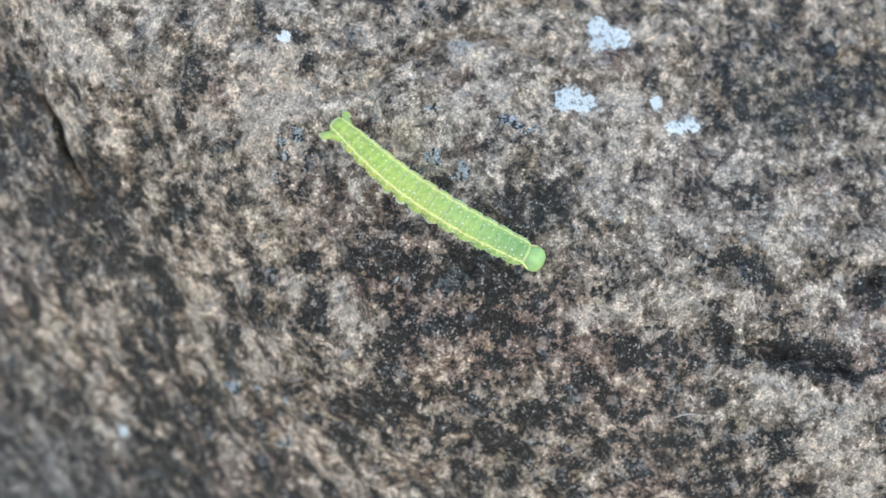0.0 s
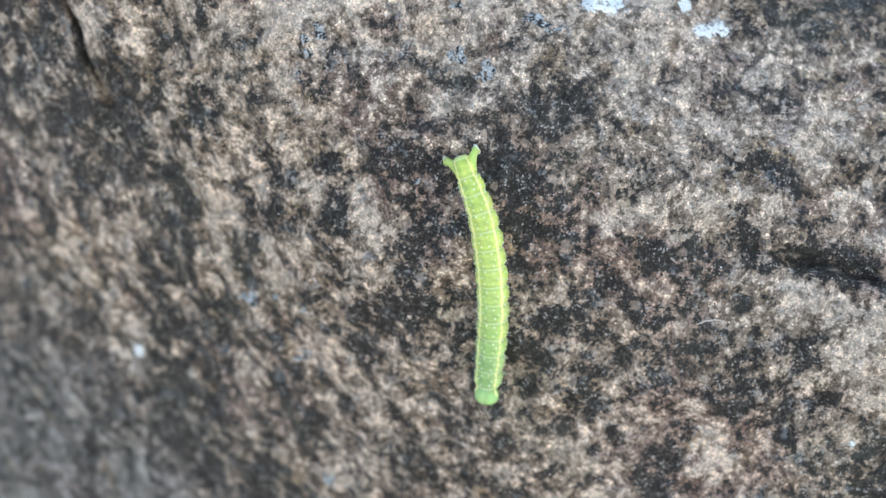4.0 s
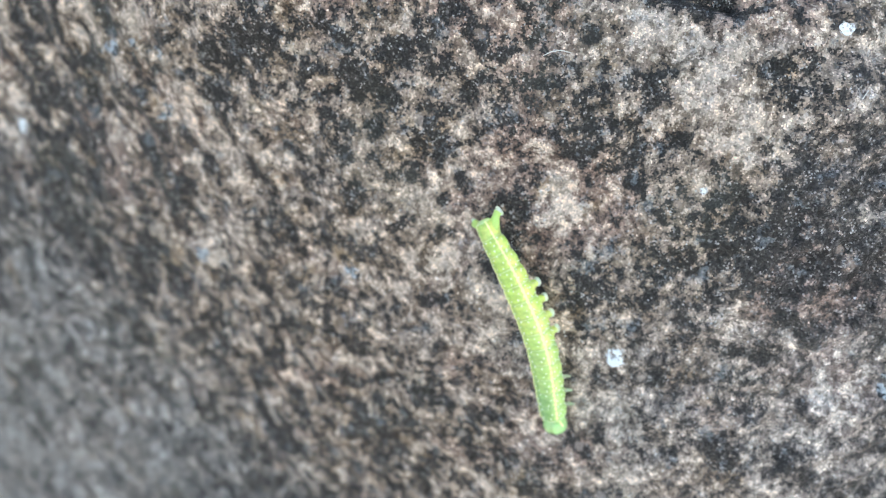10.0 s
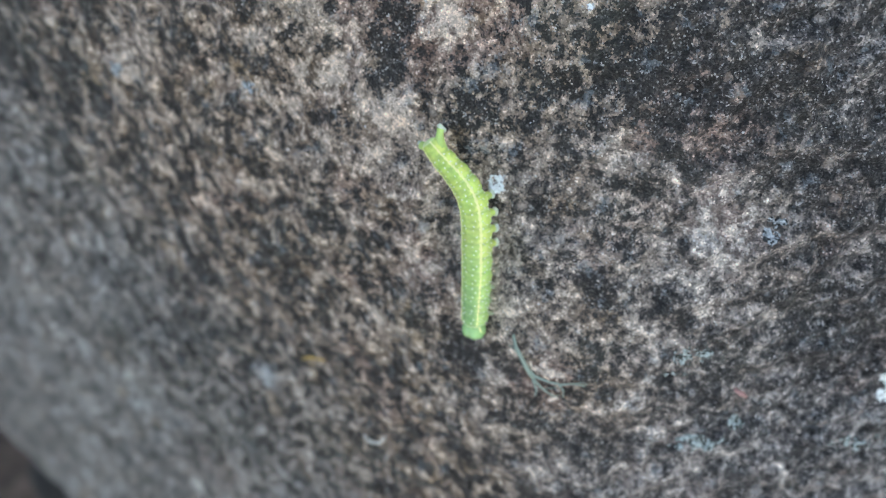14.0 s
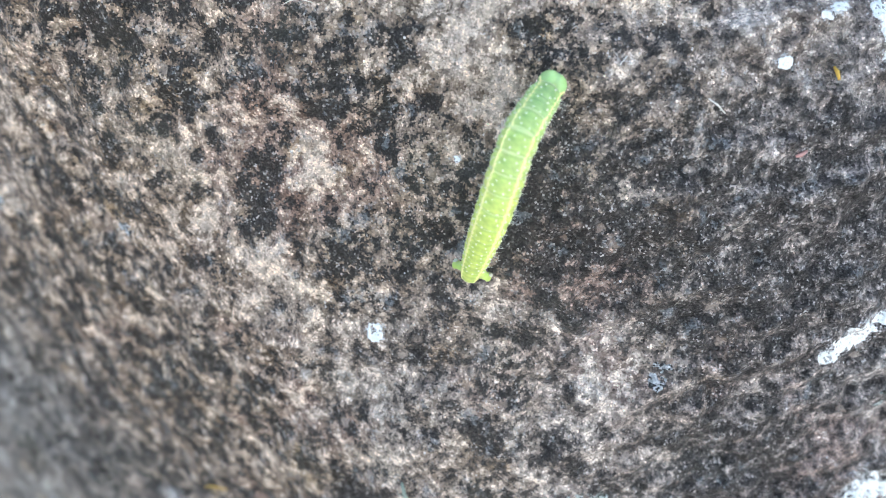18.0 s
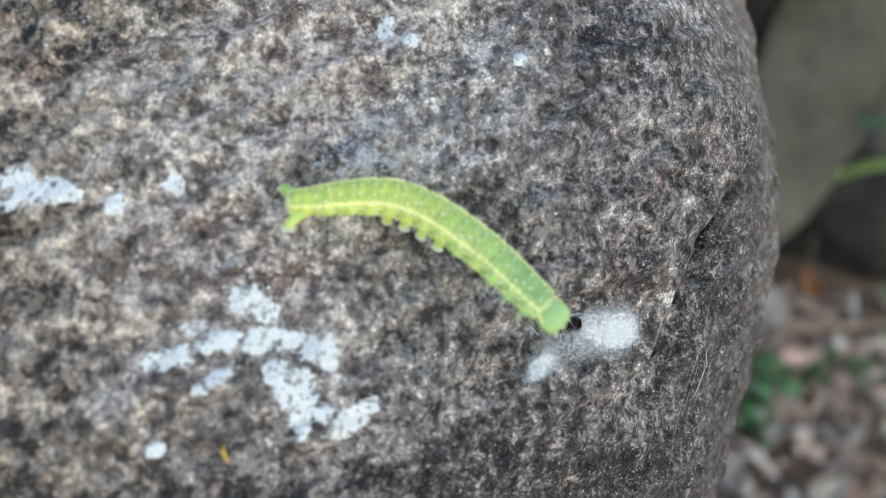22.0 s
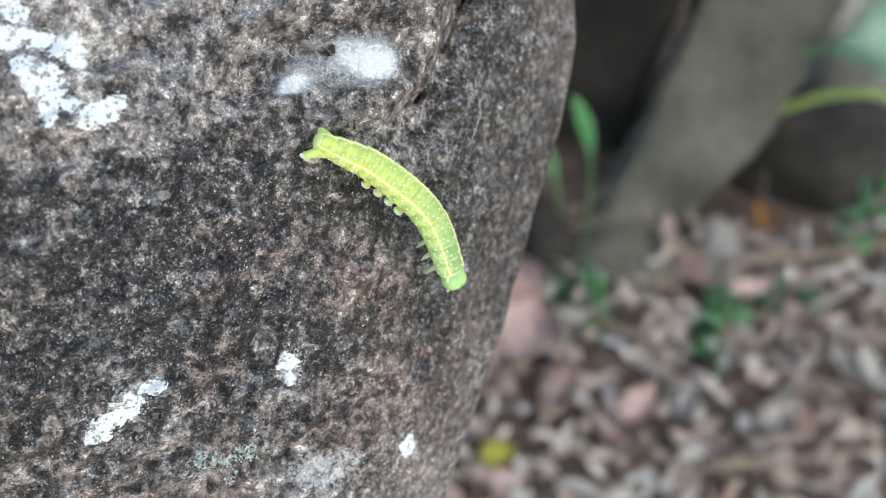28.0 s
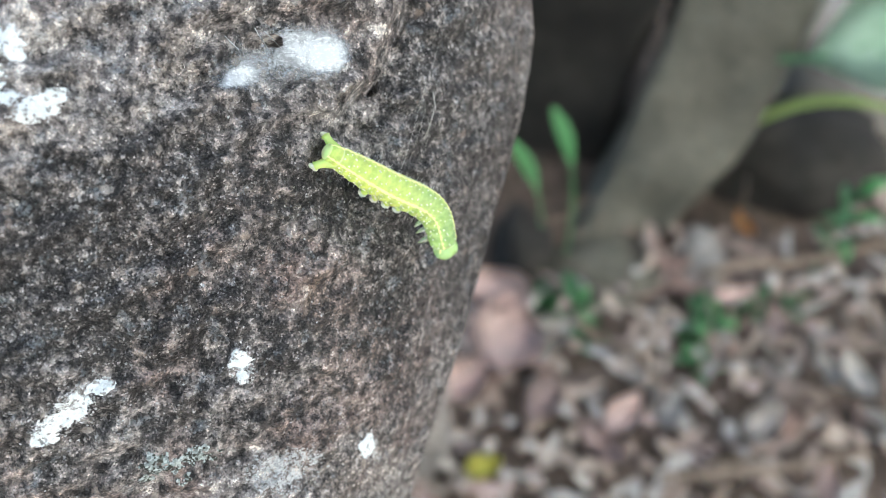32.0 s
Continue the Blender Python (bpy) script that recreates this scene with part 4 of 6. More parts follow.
def bristle_meshes(r0, r1, half, rng):
    for side in (-1, 1):
        for k in range(4):
            bm = bmesh.new()
            a = side * radians(rng.uniform(55, 115))
            x = rng.uniform(-0.7, 0.7) * half
            p = ring_point(x, a, (r0 + r1) / 2, half)
            out = Vector((rng.uniform(-0.3, 0.4), p.y, p.z)).normalized() * rng.uniform(0.3, 0.65)
            tube(bm, [p, p + out * 0.5, p + out + Vector((0.08, 0, -0.05))], [0.022, 0.015, 0.006], 4)
            bmesh.ops.scale(bm, vec=(0.001,) * 3, verts=bm.verts)
            yield bm


def limb(points, radii, sides=10):
    bm = bmesh.new()
    tube(bm, points, radii, sides)
    bmesh.ops.scale(bm, vec=(0.001,) * 3, verts=bm.verts)
    return bm


def pad_mesh(centre, size):
    bm = bmesh.new()
    dome(bm, centre, 1.0, 10, 6, size)
    bmesh.ops.scale(bm, vec=(0.001,) * 3, verts=bm.verts)
    return bm


def build_caterpillar():
    rng = random.Random(4)
    cat = tagged(new("caterpillar"), "smooth bright green caterpillar with two yellow stripes, crawling over the rock", "caterpillar")
    pieces = []
    half = PITCH * 0.56
    for i in range(SEGMENTS):
        r0 = (RADII[i] + RADII[max(i - 1, 0)]) / 2
        r1 = (RADII[i] + RADII[min(i + 1, SEGMENTS - 1)]) / 2
        if i == 0:
            r0 = 0.95
        mat = SKIN[(0, 0, 0, 0, 0, 1, 1, 2, 3, 3, 4, 5, 5)[i]]
        seg = part("segment", segment_mesh(r0, r1, half), mat, cat, "" if i < 9 else "darker blue-green front segment")
        for side in (-1, 1):
            part("stripe", stripe_mesh(r0, r1, half, side * radians(47), radians(7.6 if i < 9 else 5.2), rng.uniform(0, 6), 0.35 if i < 9 else 0.7), STRIPE, seg, "pale yellow stripe along the back")
        if i > 0:
            for bm in spot_meshes(r0, r1, half, rng):
                part("spot", bm, SPOT, seg, "raised cream-white dot")
            for bm in bristle_meshes(r0, r1, half, rng):
                part("bristle", bm, BRISTLE, seg, "fine white hair")
        for side in (-1, 1):
            if i == 0:      # the clasping hind pair, spread like a fork
                part("proleg", limb([(0.4, side * 0.35, -0.2), (-0.3, side * 0.85, -0.4), (-0.85, side * 1.3, -0.65), (-1.15, side * 1.6, -0.85), (-1.3, side * 1.78, -1.0)], [0.95, 0.66, 0.46, 0.42, 0.52]), SKIN_REAR, seg)
                part("foot_pad", pad_mesh((-1.36, side * 1.84, -1.05), (0.62, 0.30, 0.40)), PAD, seg, "whitish gripping foot pad")
                part("foot_pad", pad_mesh((-1.05, side * 1.95, -1.1), (0.36, 0.26, 0.30)), PAD, seg, "whitish gripping foot pad")
            elif 4 <= i <= 7:
                part("proleg", limb([(0, side * 0.8, -0.8), (0, side * 1.2, -1.45), (0, side * 1.38, -1.8), (0, side * 1.45, -1.95)], [0.72, 0.5, 0.40, 0.46]), SKIN_FLANK, seg)
                part("foot_pad", pad_mesh((0, side * 1.5, -1.9), (0.60, 0.42, 0.36)), PAD, seg, "whitish gripping foot pad")
            elif i >= 10:
                part("leg", limb([(0.1, side * 0.9, -1.2), (0.25, side * 1.5, -1.75), (0.55, side * 1.75, -2.25)], [0.34, 0.22, 0.06], 8), LEG, seg, "short pale jointed leg")
        pieces.append(seg)
    bm = bmesh.new()
    dome(bm, (0.4, 0, 0), 1.0, 26, 18, (1.45, 1.46, 1.42))
    for v in bm.verts:      # the two lobes of the head and the flatter face
        v.co.z -= 0.16 * math.exp(-(v.co.y / 0.35) ** 2) * max(0.0, v.co.z)
        if v.co.x > 0.9:
            v.co.x = 0.9 + (v.co.x - 0.9) * 0.75
    bmesh.ops.scale(bm, vec=(0.001,) * 3, verts=bm.verts)
    head = part("head", bm, SKIN_HEAD, cat, "rounded bluish green head")
    for side in (-1, 1):
        part("cheek_stripe", limb([(-0.75, side * 1.06, 0.62), (0.0, side * 1.28, 0.42), (0.75, side * 1.19, 0.1), (1.3, side * 0.85, -0.3)], [0.1, 0.15, 0.13, 0.07], 8), STRIPE, head, "yellow line on the cheek")
        for k in range(4):
            bm = bmesh.new()
            dome(bm, (1.12 + 0.1 * k, side * (1.06 - 0.11 * k), -0.5 - 0.13 * k), 0.1, 7, 5)
            bmesh.ops.scale(bm, vec=(0.001,) * 3, verts=bm.verts)
            part("eyespot", bm, LEG, head)
        part("palp", limb([(1.3, side * 0.45, -0.8), (1.65, side * 0.5, -1.15), (1.8, side * 0.45, -1.45)], [0.22, 0.14, 0.05], 7), PAD, head, "pale mouth feeler")
    pieces.append(head)
    return cat, pieces


CATERPILLAR, PIECES = build_caterpillar()

# ---- the ground round the boulder ----
def soil_material():
    m, t, b = material("leaf_mould", 0.95)
    co = coords(t)
    a, c = noise_tex(t, co, 60, 6, 0.7), noise_tex(t, co, 9, 4, 0.6)
    col = ramp(t, a, [(0.3, (0.035, 0.028, 0.022)), (0.5, (0.085, 0.066, 0.053)), (0.7, (0.17, 0.137, 0.112))])
    col = mix(t, 0.7, col, ramp(t, c, [(0.3, (0.6, 0.55, 0.5)), (0.7, (1.2, 1.1, 1.05))]), "MULTIPLY")
    t.links.new(col, b.inputs["Base Color"])
    bump(t, b, a, 0.8, 0.01)
    return m


SOIL = soil_material()


def build_ground():
    bm = bmesh.new()
    lines = [-400, -120, -40, -12, -5, -2.5] + [-1.5 + 0.05 * k for k in range(61)] + [2.5, 5, 12, 40, 120, 400]
    grid = [[bm.verts.new((x, y, 0.02 * noise.noise((x * 3, y * 3, 0)) + 0.008 * noise.noise((x * 14, y * 14, 3)) if abs(x) < 3 and abs(y) < 3 else 0)) for y in lines] for x in lines]
    for a, b in zip(grid, grid[1:]):
        for k in range(len(lines) - 1):
            bm.faces.new((a[k], b[k], b[k + 1], a[k + 1]))
    thing("ground", bm, SOIL, "brown woodland soil strewn with dead leaves", "ground", kind="structure")


build_ground()
# ---- stones beside the boulder ----
def side_stone_material(name, a, b, c):
    m, t, sh = material(name, 0.9)
    co = coords(t)
    n, f = noise_tex(t, co, 30, 5, 0.6), noise_tex(t, co, 220, 4, 0.65)
    col = ramp(t, n, [(0.32, a), (0.5, b), (0.68, c)])
    col = mix(t, 0.6, col, ramp(t, f, [(0.35, (0.6, 0.6, 0.6)), (0.65, (1.25, 1.22, 1.2))]), "MULTIPLY")
    t.links.new(col, sh.inputs["Base Color"])
    bump(t, sh, n, 0.5, 0.01)
    return m


SLAB = side_stone_material("grey_slab", (0.066, 0.063, 0.048), (0.098, 0.093, 0.072), (0.128, 0.123, 0.098))
# near-black: the shade of gaps round the stones is put into this colour
SHADE_DARK = side_stone_material("shade_dark_stone", (0.008, 0.007, 0.006), (0.016, 0.014, 0.011), (0.03, 0.027, 0.021))
GREYSTONE = side_stone_material("grey_stone", (0.17, 0.155, 0.14), (0.27, 0.25, 0.23), (0.36, 0.34, 0.31))


def standing_stone(name, outline, thick, mat, label, wob=0.006, seed=0):
    """A stone slab from an upright outline (points x, y, z on its front), given thickness, rounded and roughened."""
    bm = bmesh.new()
    front = [bm.verts.new(p) for p in outline]
    f = bm.faces.new(front)
    bm.normal_update()
    n = f.normal.copy()
    if n.y > 0:
        n = -n
    r = bmesh.ops.extrude_face_region(bm, geom=[f])
    for v in r["geom"]:
        if isinstance(v, bmesh.types.BMVert):
            v.co -= n * thick
    bmesh.ops.recalc_face_normals(bm, faces=bm.faces[:])
    bmesh.ops.bevel(bm, geom=bm.edges[:], offset=0.012, segments=3, affect="EDGES", profile=0.6)
    bmesh.ops.triangulate(bm, faces=bm.faces[:])
    for _ in range(3):
        long = [e for e in bm.edges if e.calc_length() > 0.012]
        if long:
            bmesh.ops.subdivide_edges(bm, edges=long, cuts=1)
            bmesh.ops.triangulate(bm, faces=bm.faces[:])
    for v in bm.verts:
        v.co += Vector(noise.noise_vector(v.co * 22 + Vector((seed, 0, 0)))) * wob + Vector(noise.noise_vector(v.co * 70)) * wob * 0.3
    base = Vector((sum(p[0] for p in outline) / len(outline), sum(p[1] for p in outline) / len(outline), 0))
    bmesh.ops.translate(bm, vec=-base, verts=bm.verts)
    return thing(name, bm, mat, label, "rock", Matrix.Translation(base), "standing stones")


standing_stone("standing_stone", [(0.196, 0.425, -0.030), (0.236, 0.405, -0.030), (0.277, 0.409, 0.016), (0.311, 0.426, 0.052), (0.332, 0.440, 0.085), (0.354, 0.456, 0.124),
                                  (0.371, 0.480, 0.186), (0.378, 0.511, 0.258), (0.295, 0.537, 0.258), (0.280, 0.500, 0.167), (0.261, 0.470, 0.103), (0.235, 0.441, 0.046), (0.215, 0.422, 0.013)],
               0.10, SLAB, "smooth grey-brown standing stone slab leaning outward", 0.005, 1)
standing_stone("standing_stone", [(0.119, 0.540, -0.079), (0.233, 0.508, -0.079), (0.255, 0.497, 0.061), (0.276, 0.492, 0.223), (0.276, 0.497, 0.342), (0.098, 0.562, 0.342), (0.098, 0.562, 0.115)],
               0.12, SHADE_DARK, "stone behind the slab, coloured near-black for shade", 0.008, 2)


def lump(name, centre, size, mat, label, seed, group="ground stones"):
    bm = bmesh.new()
    bmesh.ops.create_icosphere(bm, subdivisions=4, radius=1.0)
    for v in bm.verts:
        k = 1 + 0.22 * noise.noise(v.co * 1.3 + Vector((seed, 0, 0))) + 0.08 * noise.noise(v.co * 4 + Vector((seed, 5, 0)))
        v.co = Vector((v.co.x * size[0], v.co.y * size[1], v.co.z * size[2])) * k
    return thing(name, bm, mat, label, "rock", Matrix.Translation(centre), group)


# the near-black lumps are added to fill shaded gaps
lump("stone", (0.50, 0.60, 0.03), (0.11, 0.08, 0.075), GREYSTONE, "rounded grey stone half sunk in leaf litter", 3)
lump("stone", (0.40, 0.50, 0.0), (0.075, 0.05, 0.05), SHADE_DARK, "near-black lump standing in for shade right of the slab", 8)
lump("stone", (0.309, 0.40, 0.008), (0.016, 0.03, 0.016), GREYSTONE, "small pale grey stone on the soil", 4)
lump("stone", (0.185, 0.335, 0.004), (0.014, 0.028, 0.012), GREYSTONE, "small pale grey stone on the soil", 5)
lump("stone", (0.176, 0.405, 0.02), (0.022, 0.03, 0.034), SHADE_DARK, "near-black lump filling the shadowed hole beside the slab", 9)
lump("stone", (0.236, 0.392, 0.0), (0.052, 0.032, 0.024), SLAB, "small brown stone at the slab's foot", 6)
lump("stone", (-0.17, 0.20, 0.02), (0.10, 0.12, 0.06), SHADE_DARK, "near-black lump standing in for shade below the boulder", 7)

# ---- leaf litter ----
LITTER = [plain("dead_leaf_" + n, c, 0.8, 0.3, 90, 0.4, 0.001) for n, c in (
    ("tan", (0.41, 0.335, 0.275)), ("pinkish", (0.43, 0.325, 0.295)), ("brown", (0.29, 0.225, 0.19)), ("pale", (0.50, 0.455, 0.405)), ("russet", (0.27, 0.18, 0.145)), ("grey", (0.40, 0.375, 0.35)))]
GREEN = [plain("leaf_" + n, c, 0.5, 0.25, 120) for n, c in (("green", (0.085, 0.22, 0.095)), ("fresh", (0.18, 0.45, 0.18)), ("pale_green", (0.62, 0.80, 0.62)))]
YELLOW = plain("leaf_yellow", (0.55, 0.52, 0.10), 0.7, 0.2, 90)
ARCH = plain("grass_arch", (0.34, 0.44, 0.14), 0.6, 0.2, 90)
ORANGE = plain("leaf_orange", (0.50, 0.22, 0.06), 0.7, 0.2, 90)
TWIGBARK = plain("twig_bark", (0.20, 0.15, 0.11), 0.9, 0.3, 300, 0.5, 0.0006)


def leaf_points(length, width, curl, twist, n=7):
    """Rows of three points along a pointed leaf with a folded midrib."""
    rows = []
    for k in range(n + 1):
        x = k / n
        w = width * math.sin(math.pi * min(0.995, x ** 0.8 + 0.003)) ** 0.8 / 2
        z = curl * (x - 0.5) ** 2 * length * 2
        a = twist * (x - 0.5)
        rows.append([Vector((x * length - length / 2, s * w * math.cos(a), z + abs(s) * w * 0.35 + s * w * math.sin(a))) for s in (-1, 0, 1)])
    return rows


def leaf_bm(length, width, curl, twist):
    bm = bmesh.new()
    rows = [[bm.verts.new(p) for p in r] for r in leaf_points(length, width, curl, twist)]
    for a, b in zip(rows, rows[1:]):
        for j in range(2):
            bm.faces.new((a[j], b[j], b[j + 1], a[j + 1]))
    bmesh.ops.solidify(bm, geom=bm.faces[:], thickness=0.0006)
    return bm


def build_litter():
    rng = random.Random(9)
    verts, faces, mats = [], [], []
    for n in range(9500):
        x, y = rng.uniform(0.02, 0.85), rng.uniform(-0.05, 0.75)
        if n > 4300:
            x, y = rng.gauss(0.2, 0.8), rng.gauss(0.2, 0.8)
        elif math.hypot((x - 0.4) / 0.46, (y - 0.34) / 0.42) > 1.0 + 0.5 * noise.noise((x * 4, y * 4, 7)):
            continue
        if y > 0.38 and 0.12 < x < 0.25 or y > 0.415 + 0.05 * noise.noise((x * 9, 4, 0)) and 0.24 < x < 0.43:
            continue
        rows = leaf_points(rng.choice((0.008, 0.012, 0.018, 0.026, 0.038)) * rng.uniform(0.7, 1.2), rng.uniform(0.002, 0.010), rng.uniform(-0.2, 0.35), rng.uniform(-1, 1), 5)
        m = Matrix.Translation((x, y, rng.uniform(0.004, 0.022) + 0.02 * noise.noise((x * 3, y * 3, 0)))) @ Euler((rng.gauss(0, 0.2), rng.gauss(0, 0.2), rng.uniform(0, 6.3))).to_matrix().to_4x4()
        # paler tints near the boulder imitate a sun fleck
        k, tint = len(verts), (4, 2, 2, 5, 0, 1, 3)[max(0, min(6, int(3.3 + (1.6 if x < 0.23 and y < 0.37 else 0) + 4.5 * noise.noise((x * 16, y * 16, 2)) + rng.gauss(0, 1.3))))]
        for r in rows:
            verts.extend([tuple(m @ p) for p in r])
        for a in range(len(rows) - 1):
            for j in range(2):
                faces.append((k + a * 3 + j, k + a * 3 + 3 + j, k + a * 3 + 4 + j, k + a * 3 + 1 + j))
                mats.append(tint)
    me = bpy.data.meshes.new("leaf_litter")
    me.from_pydata(verts, [], faces)
    for m in LITTER:
        me.materials.append(m)
    me.polygons.foreach_set("material_index", mats)
    me.polygons.foreach_set("use_smooth", [True] * len(faces))
    tagged(new("leaf_litter", me), "layer of dead brown and pinkish leaves on the soil", "leaf litter", kind="stuff")


build_litter()


def fallen(x, y, turn, length, width, mat, label, z=0.024, tip=8.0):
    return thing("fallen_leaf", leaf_bm(length * 0.8, width * 0.7, 0.35, 0.3), mat, label, "leaf", pose(x, y, z, tip, 5, turn), "fallen leaves")


# pink leaves, made paler in colour to imitate sun on the litter
SUNLIT_BLUSH = plain("dead_leaf_sunlit_blush", (0.76, 0.58, 0.51), 0.7, 0.2, 60, 0.3, 0.001)
BLEACHED = plain("dead_leaf_bleached", (0.62, 0.58, 0.52), 0.7, 0.2, 60, 0.3, 0.001)
fallen(0.157, 0.315, 80, 0.085, 0.075, SUNLIT_BLUSH, "broad pink dead leaf on the litter, coloured pale as if sunlit", 0.042)
fallen(0.150, 0.352, 150, 0.075, 0.06, SUNLIT_BLUSH, "broad pink dead leaf on the litter, coloured pale as if sunlit", 0.040)
fallen(0.190, 0.325, 20, 0.045, 0.030, BLEACHED, "bleached dead leaf curled on the litter", 0.032)
fallen(0.128, 0.290, 40, 0.060, 0.040, SUNLIT_BLUSH, "pale pink dead leaf on the litter", 0.032)
fallen(0.385, 0.284, 100, 0.050, 0.028, BLEACHED, "bleached dead leaf curled on the litter", 0.032)
fallen(0.230, 0.262, 50, 0.050, 0.030, SUNLIT_BLUSH, "pale pink dead leaf on the litter", 0.032)
fallen(0.318, 0.350, 15, 0.045, 0.022, SUNLIT_BLUSH, "pale pink dead leaf on the litter", 0.032)
fallen(0.375, 0.290, 118, 0.055, 0.026, LITTER[3], "pale dry leaf curled on the litter")
fallen(0.320, 0.258, 35, 0.050, 0.030, LITTER[3], "pale dry leaf curled on the litter")
fallen(0.172, 0.318, 10, 0.058, 0.040, LITTER[0], "broad tan dead leaf on the litter", 0.03)
fallen(0.180, 0.275, 60, 0.050, 0.034, LITTER[1], "pinkish brown dead leaf on the litter", 0.028)
fallen(0.140, 0.230, 20, 0.032, 0.026, YELLOW, "yellow fallen leaf on the litter", 0.03)
fallen(0.338, 0.412, 100, 0.034, 0.018, ORANGE, "orange-brown fallen leaf by a stone", 0.03)
fallen(0.240, 0.300, 95, 0.040, 0.018, LITTER[3], "narrow pale dead leaf on the litter")
fallen(0.263, 0.268, 65, 0.045, 0.022, LITTER[5], "greyish dead leaf on the litter")
fallen(0.300, 0.310, 100, 0.045, 0.018, LITTER[0], "narrow tan dead leaf on the litter")
fallen(0.345, 0.330, 80, 0.040, 0.018, LITTER[1], "pinkish brown dead leaf on the litter")
fallen(0.415, 0.330, 95, 0.050, 0.018, LITTER[0], "narrow tan dead leaf on the litter")
fallen(0.400, 0.255, 150, 0.050, 0.026, LITTER[5], "greyish dead leaf on the litter")
fallen(0.215, 0.245, 130, 0.050, 0.03, LITTER[1], "pinkish brown dead leaf on the litter")
fallen(0.290, 0.225, 20, 0.048, 0.028, LITTER[0], "broad tan dead leaf on the litter")
fallen(0.350, 0.215, 70, 0.045, 0.022, LITTER[1], "pinkish brown dead leaf on the litter")


def twig(a, b, r, label):
    p = [Vector(a).lerp(Vector(b), k / 5) + Vector((0, 0, 0.004 * math.sin(k * 1.9))) for k in range(6)]
    bm = bmesh.new()
    base = Vector(a)
    tube(bm, [q - base for q in p], [r * (1 - 0.08 * k) for k in range(6)], 8)
    thing("twig", bm, TWIGBARK, label, "twig", Matrix.Translation(base), "fallen twigs")


twig((0.30, 0.372, 0.03), (0.46, 0.39, 0.035), 0.0035, "thin grey-brown twig on the leaf litter")
twig((0.20, 0.345, 0.02), (0.255, 0.30, 0.03), 0.003, "thin reddish twig on the leaf litter")
twig((0.39, 0.34, 0.03), (0.40, 0.24, 0.03), 0.0025, "thin pale twig on the leaf litter")
twig((0.26, 0.22, 0.028), (0.38, 0.232, 0.03), 0.003, "thin grey-brown twig on the leaf litter")


for k in range(18):
    r = random.Random(300 + k)
    x, y, a, n = r.uniform(0.18, 0.46), r.uniform(0.2, 0.42), r.uniform(0, 3.1), r.uniform(0.02, 0.05)
    twig((x, y, 0.03), (x + n * math.cos(a), y + n * math.sin(a), 0.032), r.uniform(0.0007, 0.0015), "short dry straw on the leaf litter")


# ---- green plants ----
def seedling(x, y, high, leaves, size, tints, label, seed, spread_out=0.6):
    rng = random.Random(seed)
    high, size = high * 1.7, size * 1.25
    plant = tagged(new("seedling"), label, "plant", "green seedlings")
    plant.matrix_basis = Matrix.Translation((x, y, 0))
    bm = bmesh.new()
    tube(bm, [Vector((0, 0, -0.005)), Vector((0.002, 0.001, high * 0.5)), Vector((0.004, 0, high))], [0.0012, 0.001, 0.0007], 6)
    part("stem", bm, GREEN[0], plant)
    for k in range(leaves):
        z = high * (0.3 + 0.7 * (k + 1) / leaves)
        a = k * 2.4 + rng.uniform(-0.4, 0.4)
        s = size * rng.uniform(0.7, 1.15)
        m = Matrix.Translation((0.003, 0, z)) @ Euler((rng.uniform(-0.3, 0.3), -rng.uniform(0.0, 0.7), a)).to_matrix().to_4x4() @ Matrix.Translation((s * spread_out, 0, 0))
        part("leaf", leaf_bm(s, s * 0.55, -0.3, 0.2), tints[k % len(tints)], plant, "", m)


G0, G1, G2 = GREEN
seedling(0.185, 0.352, 0.012, 7, 0.020, (G0, G1), "small green seedling at the foot of the stones", 1)
seedling(0.206, 0.350, 0.015, 7, 0.018, (G0, G1), "small green seedling at the foot of the stones", 2)
seedling(0.214, 0.330, 0.012, 5, 0.016, (G0,), "small dark green seedling in the litter", 3)
seedling(0.296, 0.338, 0.015, 8, 0.018, (G0, G1), "leafy green seedling in the litter", 4)
seedling(0.312, 0.352, 0.014, 6, 0.014, (G0, G1), "leafy green seedling in the litter", 5)
seedling(0.287, 0.308, 0.010, 6, 0.016, (G0, G1), "leafy green seedling in the litter", 6)
seedling(0.335, 0.352, 0.012, 5, 0.014, (G0,), "small dark green seedling in the litter", 7)
seedling(0.360, 0.350, 0.012, 5, 0.012, (G0,), "small dark green seedling in the litter", 8)
seedling(0.388, 0.385, 0.055, 9, 0.018, (G0, G0, G1), "tall slender green seedling", 9)
seedling(0.435, 0.30, 0.015, 4, 0.012, (G0, G2), "small pale green seedling in the litter", 10)


def blade(root, mid, tip, width, mat, label, low=0.5, group="grass blades"):
    bm = bmesh.new()
    rows = []
    p0, p1, p2 = Vector(root), Vector(mid), Vector(tip)
    across = (p2 - p0).cross(Vector((0, -1, 0.6))).normalized()
    for k in range(11):
        x = k / 10
        p = p0 * (1 - x) ** 2 + p1 * 2 * x * (1 - x) + p2 * x * x
        w = width * (0.12 if x < low else 0.12 + 0.88 * math.sin(math.pi * (x - low) / (1.01 - low)) ** 0.7) / 2
        rows.append([bm.verts.new(p - p0 + across * s * w + Vector((0, -0.25 * w * (1 - abs(s)), 0))) for s in (-1, 0, 1)])
    for a, b in zip(rows, rows[1:]):
        for j in range(2):
            bm.faces.new((a[j], b[j], b[j + 1], a[j + 1]))
    bmesh.ops.solidify(bm, geom=bm.faces[:], thickness=0.0005)
    return thing("grass_blade", bm, mat, label, "grass", Matrix.Translation(p0), group)


